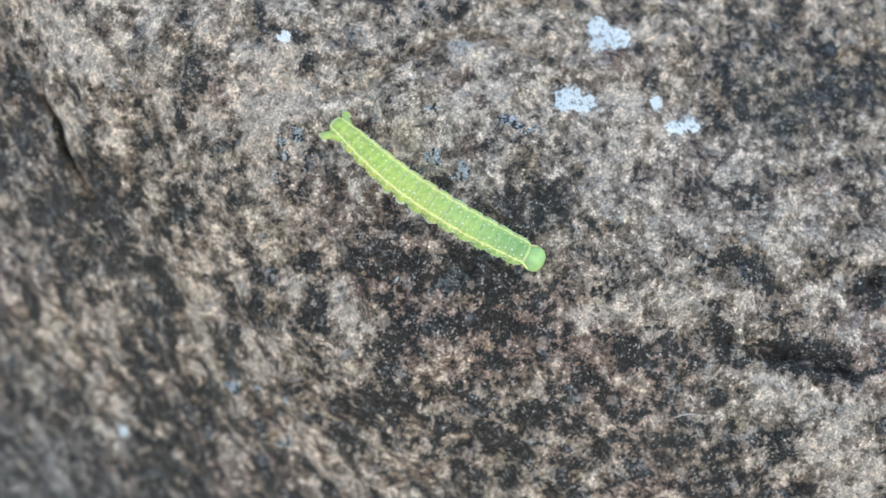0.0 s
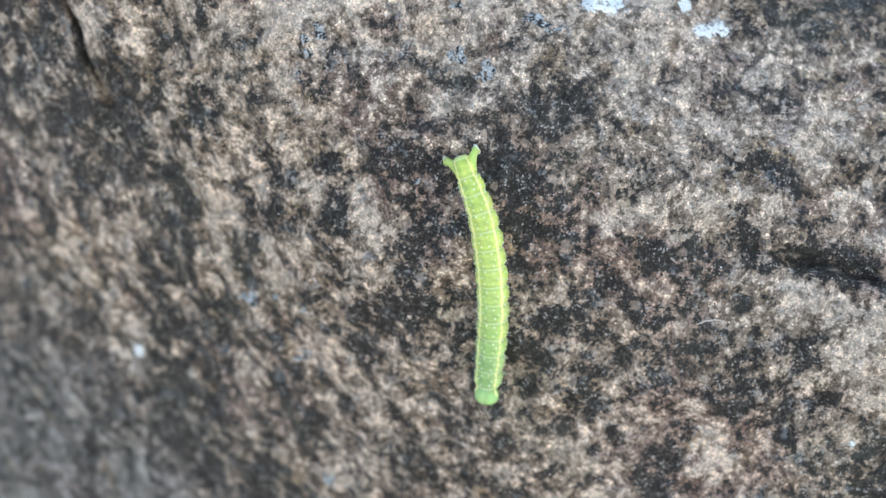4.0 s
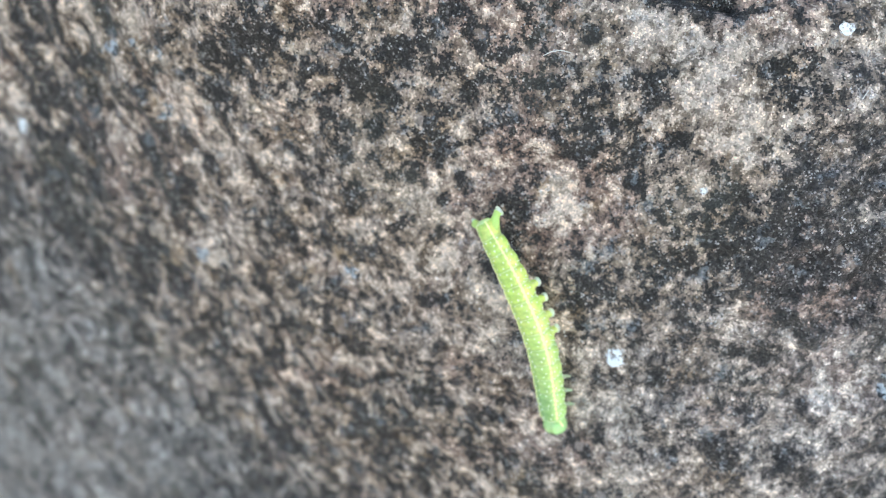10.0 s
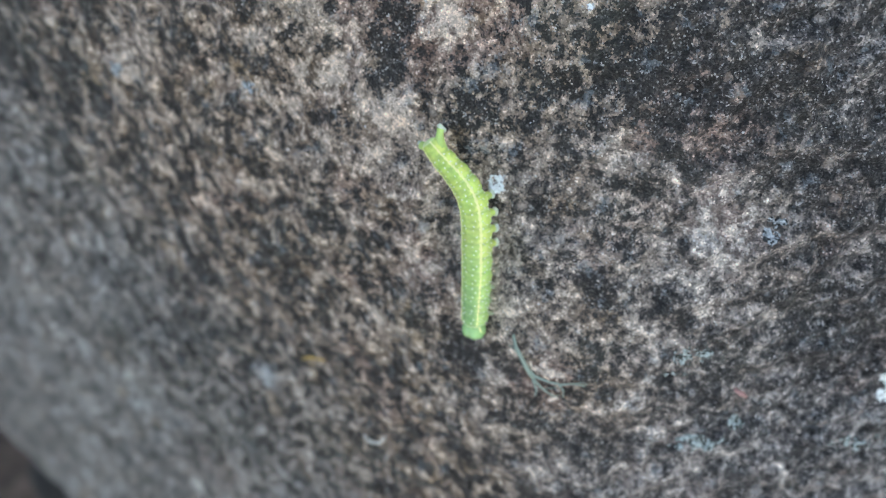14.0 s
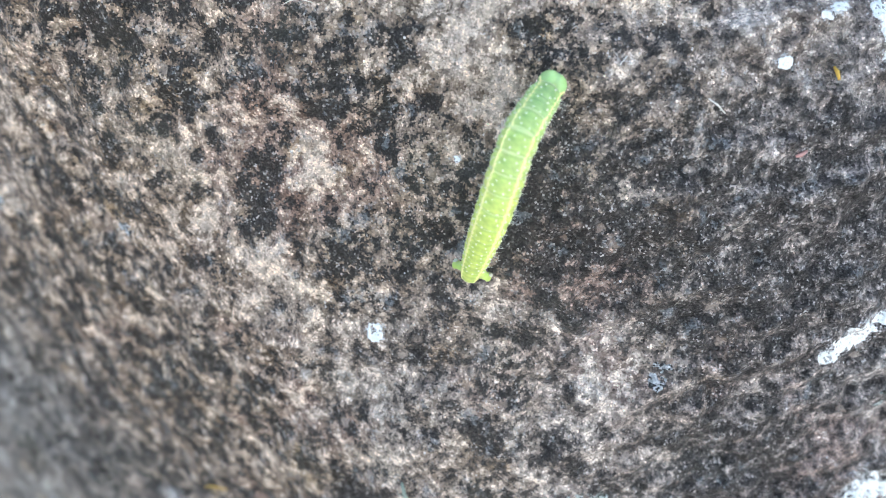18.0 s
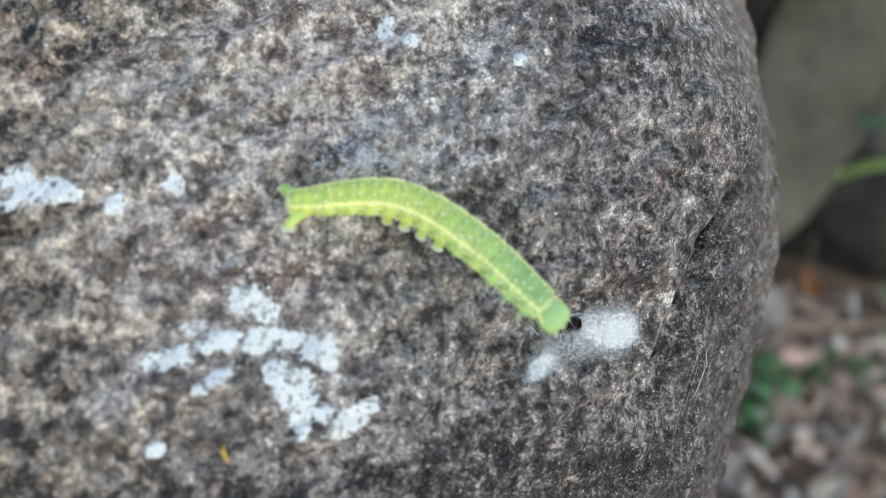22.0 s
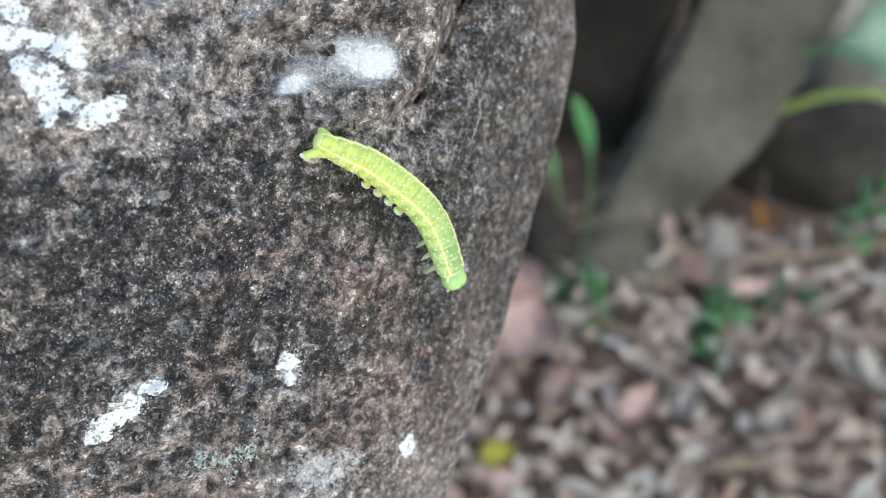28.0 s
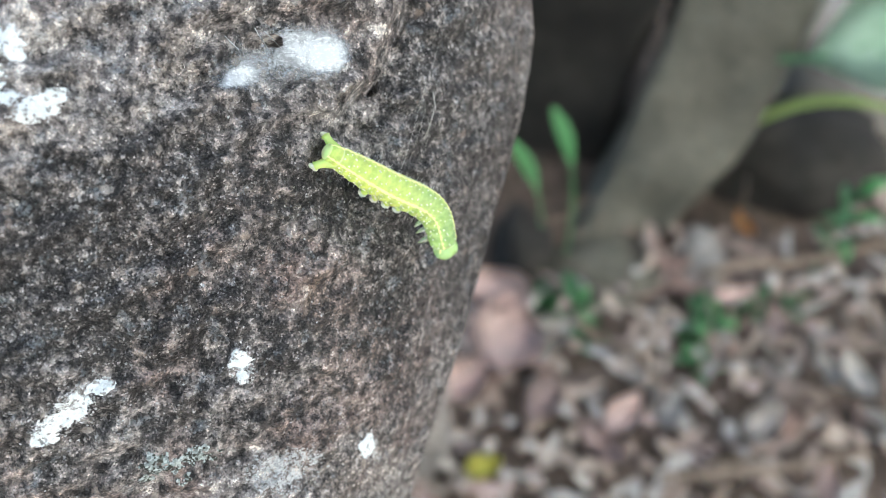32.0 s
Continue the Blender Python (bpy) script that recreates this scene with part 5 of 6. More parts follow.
blade((0.207, 0.40, 0.0), (0.214, 0.395, 0.12), (0.186, 0.385, 0.187), 0.010, G1, "broad bright green grass blade by the stone", 0.62)
blade((0.190, 0.41, 0.0), (0.192, 0.40, 0.10), (0.160, 0.39, 0.158), 0.010, G1, "broad bright green grass blade by the stone", 0.55)
blade((0.31, 0.475, 0.0), (0.35, 0.465, 0.16), (0.47, 0.455, 0.082), 0.008, ARCH, "arching yellow-green grass blade", 0.1)


def broad_leaf():
    plant = tagged(new("broadleaf_plant"), "large pale green leaf with parallel veins beside the stone", "plant")
    plant.matrix_basis = pose(0.442, 0.45, 0.19, 42, -8, 14)
    part("leaf", leaf_bm(0.17, 0.085, -0.35, 0.2), G2, plant)
    for k in range(5):
        bm = bmesh.new()
        y = (k - 2) * 0.013
        tube(bm, [Vector((-0.07 + 0.012 * abs(k - 2), y * 0.6, 0.003 + abs(y) * 0.3)), Vector((0, y, 0.002 + abs(y) * 0.4 - 0.003)), Vector((0.07 - 0.012 * abs(k - 2), y * 0.6, 0.003 + abs(y) * 0.3))], [0.0007] * 3, 6)
        part("vein", bm, GREEN[1], plant)
    bm = bmesh.new()
    tube(bm, [Vector((-0.085, 0, -0.005)), Vector((-0.10, 0.01, -0.09)), Vector((-0.10, 0.02, -0.24))], [0.002, 0.0025, 0.003], 8)
    part("stalk", bm, GREEN[0], plant)


broad_leaf()

# ---- crusts of lichen on the boulder ----
def lichen_material(name, a, b, gap, bare=0.3):
    """Crumbs of lichen, each of its own shade, with the dark stone showing between them."""
    m, t, sh = material(name, 0.9)
    co = coords(t)
    cells = node(t, "ShaderNodeTexVoronoi", Scale=4200.0)
    t.links.new(co, cells.inputs["Vector"])
    at = cells.outputs["Position"]
    split = t.nodes.new("ShaderNodeSeparateColor")
    t.links.new(cells.outputs["Color"], split.inputs[0])
    n = noise_tex(t, at, 1100, 4, 0.7)
    col = mix(t, split.outputs[0], a, b)
    gaps = maths(t, "ADD", n, maths(t, "MULTIPLY", maths(t, "SUBTRACT", split.outputs[1], 0.5), 0.25))
    col = mix(t, maths(t, "SUBTRACT", 1.0, step(t, gaps, bare, bare + 0.07)), col, gap)
    t.links.new(col, sh.inputs["Base Color"])
    first = bump(t, sh, noise_tex(t, co, 1100, 4, 0.7), 1.0, 0.0004)
    bump(t, sh, maths(t, "SUBTRACT", 1.0, cells.outputs["Distance"]), 0.8, 0.00014, first)
    return m


WHITE = lichen_material("white_lichen", (0.80, 0.825, 0.815), (0.93, 0.945, 0.935), (0.34, 0.33, 0.31), 0.34)
CHALK = []
BLUISH = lichen_material("bluish_lichen", (0.25, 0.268, 0.28), (0.60, 0.622, 0.638), (0.03, 0.03, 0.03), 0.44)
TEAL = lichen_material("teal_lichen", (0.23, 0.26, 0.245), (0.56, 0.61, 0.585), (0.05, 0.05, 0.04), 0.44)


def crust(spots, mat, label, ragged=0.55, high=0.28, seed=1, group="lichen crusts", fill=0.37):
    """A ragged crust that follows the stone, from overlapping round growths (u, v, radii, turn)."""
    u0 = min(s[0] - 2.3 * max(s[2], s[3]) for s in spots)
    u1 = max(s[0] + 2.3 * max(s[2], s[3]) for s in spots)
    v0 = min(s[1] - 2.3 * max(s[2], s[3]) for s in spots)
    v1 = max(s[1] + 2.3 * max(s[2], s[3]) for s in spots)
    cell = 0.12
    us, vs = np.arange(u0, u1 + cell, cell), np.arange(v0, v1 + cell, cell)
    U, V = np.meshgrid(us, vs, indexing="ij")
    f = np.zeros(U.shape)
    for cu, cv, ru, rv, turn in spots:
        f = np.maximum(f, blob(U, V, cu, cv, ru, rv, turn))
    if mat is WHITE:
        CHALK.extend(spots)
    high = high * 0.5
    f = f + ragged * (1.2 * layered(U, V, 1.5, 240 + seed, 2, 0.7) + 1.3 * layered(U, V, 0.55, 200 + seed, 2, 0.8)) * np.clip(f * 2.2, 0, 1) + 0.04
    keep = f > fill
    up = np.where(keep, np.clip((f - fill) * 3.0, 0.3, 1.0), -0.9) * high + 0.14 * value_noise(U, V, 0.45, 17) * keep
    d = rock_face(U, V) - up
    index = -np.ones(U.shape, int)
    verts, faces = [], []
    c = Vector((spots[0][0] / 1000, float(rock_depth(np.array([spots[0][0]]), np.array([spots[0][1]]))[0]) / 1000, spots[0][1] / 1000))

    def vert(i, j):
        if index[i, j] < 0:
            index[i, j] = len(verts)
            verts.append((U[i, j] / 1000 - c.x, d[i, j] / 1000 - c.y, V[i, j] / 1000 - c.z))
        return int(index[i, j])

    for i in range(U.shape[0] - 1):
        for j in range(U.shape[1] - 1):
            if keep[i, j] + keep[i + 1, j] + keep[i, j + 1] + keep[i + 1, j + 1] >= 1:
                faces.append((vert(i, j), vert(i + 1, j), vert(i + 1, j + 1), vert(i, j + 1)))
    if not faces:
        return None
    me = bpy.data.meshes.new("lichen_patch")
    me.from_pydata(verts, [], faces)
    me.polygons.foreach_set("use_smooth", [True] * len(me.polygons))
    me.materials.append(mat)
    ob = new("lichen_patch", me)
    ob.matrix_basis = STAND @ Matrix.Translation(c)
    return tagged(ob, label, "lichen", group)


crust([(81.7, -8.9, 1.68, 1.09, 0), (83.4, -10.1, 0.79, 0.69, 0), (77.9, -11.3, 0.95, 0.55, 8), (76.2, -13.8, 2.0, 0.85, 12), (78.7, -12.9, 0.75, 0.5, 0),
       (80.5, -12.3, 1.27, 0.88, 0), (82.9, -12.8, 1.3, 0.98, 0), (84.0, -11.8, 1.0, 0.8, 0), (79.9, -15.2, 1.3, 0.6, 35), (78.9, -16.1, 0.58, 0.48, 0),
       (85.5, -12.4, 0.95, 0.7, 0), (87.6, -13.1, 1.49, 0.99, 0), (88.4, -14.4, 0.8, 0.6, 0), (84.4, -14.8, 0.9, 0.8, 0), (86.1, -16.5, 1.25, 1.5, 0),
       (86.4, -19.0, 0.98, 1.2, 0)], WHITE, "large branching white lichen crust on the stone", 0.62, 0.32, 3, fill=0.31)
crust([(88.2, -18.3, 1.09, 0.6, 0), (90.3, -19.3, 1.69, 1.0, 20), (91.8, -18.2, 0.75, 0.65, 0)], WHITE, "white lichen crust with a ragged edge", 0.62, 0.3, 4, fill=0.31)
crust([(62.5, 0.4, 1.3, 1.13, 0), (64.5, -0.3, 1.95, 1.03, 0), (66.6, -0.6, 1.2, 0.62, 0), (62.1, -1.4, 0.92, 0.51, 0)], WHITE, "broad white lichen crust on the stone", 0.5, 0.3, 5, fill=0.28)
crust([(18.7, 26.5, 1.35, 1.45, 0), (20.3, 25.1, 1.75, 1.3, 0), (18.5, 24.3, 1.2, 0.9, 0)], WHITE, "chalky white lichen crust on the stone", 0.4, 0.3, 6)
crust([(14.8, 17.9, 1.5, 1.1, 0), (16.4, 16.8, 1.6, 1.1, 0), (14.1, 16.4, 1.1, 0.7, 0)], WHITE, "chalky white lichen crust on the stone", 0.45, 0.3, 7)
crust([(27.1, 14.1, 1.2, 0.85, 0), (28.9, 14.7, 1.35, 1.0, 0)], WHITE, "small white lichen crust", 0.4, 0.3, 8)
crust([(88.0, -49.7, 1.9, 1.05, 40), (89.7, -48.3, 1.9, 1.2, 40), (86.9, -50.9, 1.2, 0.9, 20)], WHITE, "oblong greenish-white lichen crust", 0.45, 0.3, 9)
crust([(92.3, -46.3, 1.3, 0.7, 0)], WHITE, "small white lichen crust", 0.35, 0.25, 10)
crust([(104.9, -45.2, 0.95, 1.1, 0), (105.2, -46.7, 1.0, 0.75, 0)], WHITE, "grainy white lichen crust", 0.7, 0.25, 11)
crust([(116.8, -57.8, 0.8, 1.3, 0)], WHITE, "small white lichen crust", 0.6, 0.25, 12)
crust([(96.1, -68.4, 2.6, 2.2, 0), (97.9, -71.6, 2.7, 1.8, 0)], WHITE, "white lichen crust with a ragged edge", 0.55, 0.3, 13)
crust([(89.6, -74.1, 1.7, 1.4, 0), (87.9, -72.1, 1.07, 0.8, 0)], WHITE, "white lichen crust with a ragged edge", 0.55, 0.3, 14)
for k, (u, v, ru, rv) in enumerate([(25.0, 17.3, 0.85, 0.9), (-18.0, 24.0, 0.8, 0.65), (75.3, -20.9, 0.7, 0.62), (75.0, 0.3, 0.78, 0.9), (70.5, -1.4, 0.72, 0.88),
                                    (92.2, 14.8, 1.0, 1.05), (94.6, 13.7, 0.85, 0.65), (104.3, 12.3, 0.75, 0.6), (57.7, -15.3, 0.72, 0.56), (-49.0, -27.9, 1.0, 1.0), (44.6, -32.9, 0.4, 0.4), (56.0, -8.2, 0.4, 0.35)]):
    crust([(u, v, ru, rv, 0)], WHITE, "dot of white lichen", 0.35, 0.22, 20 + k, "dots of white lichen")
CHALK.extend([(2.2, 23.6, 1.2, 1.1, 0)])
CHALK.extend([(2.0, -92.2, 1.9, 2.2, 0)])
CHALK.extend([(107.4, -57.8, 2.6, 1.5, 0), (109.7, -57.5, 2.0, 1.0, 0), (107.8, -59.5, 2.0, 1.2, 0)])
CHALK.extend([(91.0, 2.9, 1.7, 1.3, 0), (92.6, 2.2, 1.2, 0.8, 0)])
for k, spots in enumerate([
        [(4.9, -45.5, 1.5, 0.9, -20), (6.6, -46.1, 0.9, 0.65, 0)], [(-20.8, -25.5, 1.7, 0.95, 0), (-22.3, -26.4, 0.8, 0.65, 0)],
        [(-28.0, -18.4, 1.6, 0.9, 0), (-23.8, -18.0, 0.9, 0.6, 0)], [(-20.2, -19.2, 0.9, 1.0, 0)], [(-18.7, -45.3, 1.1, 1.1, 0)],
        [(-1.0, 10.4, 1.15, 1.1, 0), (1.8, 8.8, 1.4, 1.1, 0)], [(7.5, 14.6, 1.6, 0.8, -15), (9.4, 13.7, 1.3, 0.7, 0)], [(-1.5, 16.1, 1.1, 0.6, 0)],
        [(-16.6, 12.9, 0.6, 1.1, 15), (-17.8, 10.4, 0.6, 2.0, 15), (-18.7, 8.0, 0.55, 1.0, 15)], [(-5.5, -3.8, 0.9, 0.8, 0)],
        [(87.2, 2.2, 1.3, 0.8, 30), (88.8, 3.7, 1.2, 0.6, 40)], [(68.3, -53.5, 1.1, 0.8, 0), (68.0, -55.0, 0.9, 1.0, 0)]]):
    crust([(a, b, c * 0.9, d * 0.9, e) for a, b, c, d, e in spots], BLUISH, "grainy bluish-grey lichen crust", 1.3, 0.3, 50 + k, "bluish lichen crusts", 0.6)
for k, spots in enumerate([[(96.9, -55.5, 2.0, 1.5, 0), (98.0, -57.3, 1.2, 0.85, 0), (94.9, -56.9, 0.9, 0.9, 0)], [(100.4, -55.0, 1.8, 1.05, 0)],
                           [(62.0, -70.7, 2.2, 1.2, 20), (60.8, -73.4, 1.3, 0.8, 0)], [(84.8, -81.5, 2.8, 1.0, 0), (88.6, -81.0, 2.2, 1.2, 0)],
                           [(66.0, -82.6, 4.0, 1.0, 10), (69.4, -79.9, 1.4, 1.1, 0)]]):
    crust(spots, TEAL, "grey-green lichen crust with a broken edge", 1.3, 0.26, 70 + k, "grey-green lichen crusts", 0.66)

# ---- silk web over the hollow ----
def silk_material():
    m, t, b = material("spider_silk", 0.55)
    co = coords(t)
    n = noise_tex(t, co, 900, 5, 0.75)
    fibres = None
    for turn in (25, -40):
        lay = node(t, "ShaderNodeMapping")
        lay.inputs["Rotation"].default_value, lay.inputs["Scale"].default_value = (0, radians(turn), 0), (0.12, 1.0, 1.0)
        t.links.new(co, lay.inputs["Vector"])
        f = step(t, noise_tex(t, lay.outputs[0], 4200, 2, 0.5), 0.56, 0.68)
        fibres = f if fibres is None else maths(t, "MAXIMUM", fibres, f)
    thick = attribute(t, "thick")
    t.links.new(mix(t, step(t, thick, 0.35, 0.7), (0.36, 0.38, 0.40), (0.76, 0.78, 0.79)), b.inputs["Base Color"])
    sheet = step(t, maths(t, "ADD", thick, maths(t, "MULTIPLY", maths(t, "SUBTRACT", n, 0.5), 1.9)), 0.0, 1.0)
    strands = maths(t, "MULTIPLY", fibres, step(t, thick, 0.02, 0.3))
    t.links.new(maths(t, "MINIMUM", maths(t, "ADD", maths(t, "MAXIMUM", maths(t, "MULTIPLY", sheet, 0.8), maths(t, "MULTIPLY", step(t, maths(t, "ADD", thick, maths(t, "MULTIPLY", maths(t, "SUBTRACT", n, 0.5), 1.2)), 0.0, 0.55), 0.42)), maths(t, "MULTIPLY", strands, 0.3)), 0.95), b.inputs["Alpha"])
    return m


SILK = silk_material()
THREAD = plain("silk_thread", (0.72, 0.74, 0.74), 0.5, 0.1, 900)


def build_web():
    web = tagged(new("silk_web"), "torn greyish spider silk sheet over a small hollow", "spider web")
    cu, cv = 111.2, -13.6
    base = on_rock(cu, cv)
    web.matrix_basis = STAND @ Matrix.Translation(base)
    holes = [(108.0, -12.5, 0.95), (109.9, -12.3, 0.9), (105.9, -12.4, 0.45)]
    bm = bmesh.new()
    rows = []
    n, k = 110, 56
    for i in range(n + 1):
        row = []
        for j in range(k + 1):
            a, b = i / n * 2 - 1, j / k * 2 - 1
            u, v = cu + a * 8.0, cv + 1.6 * a + b * 4.6 * math.sqrt(max(0.0, 1 - a * a)) ** 0.8
            rim = max(abs(a), abs(b))
            d = float(rock_depth(np.array([u]), np.array([v]))[0]) + 0.5 + 0.3 * math.sin(u * 2) * (1 - rim)
            real = float(rock_face(np.array([u]), np.array([v]))[0])
            d = real + 0.2 if rim > 0.97 else min(d, real - 0.12)
            row.append((bm.verts.new(Vector((u, d, v)) / 1000 - base), u, v))
        rows.append(row)
    for p, q in zip(rows, rows[1:]):
        for j in range(k):
            four = (p[j], q[j], q[j + 1], p[j + 1])
            mu, mv = sum(x[1] for x in four) / 4, sum(x[2] for x in four) / 4
            if any(math.hypot(mu - hu, (mv - hv) * 1.2) < r for hu, hv, r in holes):
                continue
            if len({x[0] for x in four}) == 4:
                bm.faces.new([x[0] for x in four])
    bmesh.ops.remove_doubles(bm, verts=bm.verts, dist=1e-6)
    sheet = part("silk_sheet", bm, SILK, web, "thin torn sheet of silk")
    at = np.array([(v.co + base) * 1000 for v in sheet.data.vertices])
    x, y = at[:, 0], at[:, 2]
    a = (x - cu) / 8.0
    rim = np.maximum(np.abs(a), np.abs(y - cv - 1.6 * a) / (4.6 * np.sqrt(np.maximum(1 - a * a, 0.02)) ** 0.8))
    thick = 0.45 * blob(x, y, 111.5, -13.6, 6.4, 2.6, 12) + 0.25 * blob(x, y, 114.5, -13.2, 4.0, 2.4, 0) + 0.85 * blob(x, y, 106.2, -16.4, 2.0, 1.3, 20) + 0.75 * blob(x, y, 115.2, -13.4, 2.0, 1.6, 0) + 0.2 * blob(x, y, 111.5, -11.6, 2.2, 0.8, 10) - 1.6 * np.clip(rim - 0.55, 0, 1)
    sheet.data.attributes.new("thick", "FLOAT", "POINT").data.foreach_set("value", thick.astype(np.float32))
    for a, b, sag in (((108.4, -11.2), (108.9, -13.9), 0.1), ((105.4, -11.9), (106.6, -13.2), 0.1), ((109.2, -11.4), (110.6, -13.4), 0.2)):
        bm = bmesh.new()
        pts = []
        for s in range(7):
            x = s / 6
            q = on_rock(a[0] + (b[0] - a[0]) * x, a[1] + (b[1] - a[1]) * x, 0.35 + sag * math.sin(math.pi * x)) - base
            pts.append(q)
        tube(bm, pts, [0.00004] * 7, 6)
        part("thread", bm, THREAD, web, "single white silk thread")


build_web()

# ---- a shed sprig of beard lichen, hairs and crumbs ----
SPRIG = plain("sprig_grey_green", (0.30, 0.345, 0.28), 0.85, 0.2, 900, 0.4, 0.0001)
STRAW = plain("pale_fibre", (0.66, 0.64, 0.58), 0.6, 0.15, 900)
OCHRE = plain("ochre_scale", (0.62, 0.40, 0.07), 0.6, 0.2, 900)
PINK = plain("dry_pink_scale", (0.48, 0.27, 0.24), 0.7, 0.2, 900)


def strand(pts, lifts, radii, base):
    out = []
    for (u, v), h in zip(pts, lifts):
        out.append(on_rock(u, v, h) - base)
    bm = bmesh.new()
    tube(bm, out, [r / 1000 for r in radii], 8)
    return bm


def build_sprig():
    base = on_rock(43.4, -75.0)
    sprig = tagged(new("lichen_sprig"), "dry grey-green forked lichen twig lying on the rock", "twig")
    sprig.matrix_basis = STAND @ Matrix.Translation(base)
    part("stem", strand([(41.1, -70.9), (41.6, -72.4), (42.6, -74.0), (43.3, -75.2), (44.1, -76.3)], (0.5, 0.6, 0.7, 0.6, 0.5), (0.16, 0.25, 0.28, 0.3, 0.26), base), SPRIG, sprig)
    for pts, r in (([(43.2, -75.0), (44.4, -76.0), (46.0, -76.4), (47.6, -76.5), (49.2, -76.1), (50.5, -76.3)], 0.2),
                   ([(44.1, -76.3), (44.8, -77.1), (46.0, -78.0), (47.0, -78.6), (47.6, -78.4)], 0.17),
                   ([(44.0, -76.2), (44.4, -77.2), (44.8, -78.0), (44.7, -78.9)], 0.15),
                   ([(47.4, -76.5), (48.0, -77.3), (48.1, -78.3)], 0.12), ([(41.5, -72.3), (41.1, -72.4), (40.8, -72.2)], 0.08), ([(45.8, -77.7), (46.9, -77.2), (47.5, -76.6)], 0.07), ([(49.2, -76.1), (49.9, -75.6), (50.6, -75.7)], 0.08)):
        n = len(pts)
        part("branch", strand(pts, [0.45 + 0.25 * math.sin(k) for k in range(n)], [r * (1 - 0.6 * k / n) for k in range(n)], base), SPRIG, sprig)


build_sprig()


def fibre(pts, mat, label, r=0.06, lift=0.4, name="fibre", category="fibre", group=""):
    base = on_rock(*pts[0])
    n = len(pts)
    bm = strand(pts, [lift * (0.6 + 0.5 * math.sin(math.pi * k / max(1, n - 1))) for k in range(n)], [r * (1.0 if 0 < k < n - 1 else 0.6) for k in range(n)], base)
    return thing(name, bm, mat, label, category, STAND @ Matrix.Translation(base), group)


fibre([(26.2, -19.3), (27.0, -18.9), (28.0, -18.7), (29.2, -18.9)], STRAW, "short white hair lying on the stone", group="loose hairs")
fibre([(68.3, -25.0), (69.3, -25.5), (70.2, -26.2)], STRAW, "short stiff pale fibre on the stone", 0.1, group="loose hairs")
fibre([(59.5, -22.6), (60.1, -21.7)], STRAW, "short stiff pale fibre on the stone", 0.09, group="loose hairs")
fibre([(30.0, -3.0), (30.25, -4.2), (30.2, -5.6)], STRAW, "short white hair lying on the stone", 0.05, group="loose hairs")
fibre([(125.3, -14.6), (125.9, -18.3), (124.5, -22.0)], STRAW, "fine white hair on the stone's edge", 0.04, group="loose hairs")
for pts in ([(120.9, -29.9), (122.0, -25.0), (123.4, -20.7), (124.7, -16.4), (126.5, -10.9)], [(124.0, -25.0), (125.3, -20.1), (126.1, -15.4)], [(123.0, -24.0), (124.6, -19.0), (125.4, -14.0)], [(126.6, -24.0), (126.2, -19.5), (126.9, -14.6)]):
    fibre(pts, STRAW, "loose silk thread clinging to the stone", 0.012, 0.5, "silk_thread", "silk", "silk threads")
fibre([(20.5, -96.0), (21.5, -97.0), (23.0, -96.9), (24.0, -95.2)], STRAW, "curled pale fibre on the stone", 0.2, group="loose hairs")
fibre([(9.5, -85.9), (11.2, -84.7), (13.5, -84.9)], OCHRE, "yellowish moss thread on the stone", 0.16, group="loose hairs")
fibre([(80.4, -20.8), (80.6, -21.3), (80.9, -22.0)], OCHRE, "orange bud scale on the stone", 0.22, 0.3, "bud_scale", "debris", "crumbs")
fibre([(78.0, -29.7), (78.5, -29.5), (79.1, -29.1)], PINK, "small pinkish bud scale on the stone", 0.25, 0.3, "bud_scale", "debris", "crumbs")
fibre([(68.6, -74.8), (69.4, -75.2), (70.3, -75.8)], PINK, "small pinkish bud scale on the stone", 0.35, 0.4, "bud_scale", "debris", "crumbs")
fibre([(-46.6, 9.8), (-46.0, 8.6), (-45.6, 7.4)], OCHRE, "greenish moss thread in a crack", 0.2, 0.1, "moss_thread", "moss")
crust([(36.9, -53.0, 1.0, 0.85, 0)], WHITE, "small tuft of white fluff on the stone", 0.9, 0.5, 80, "crumbs")


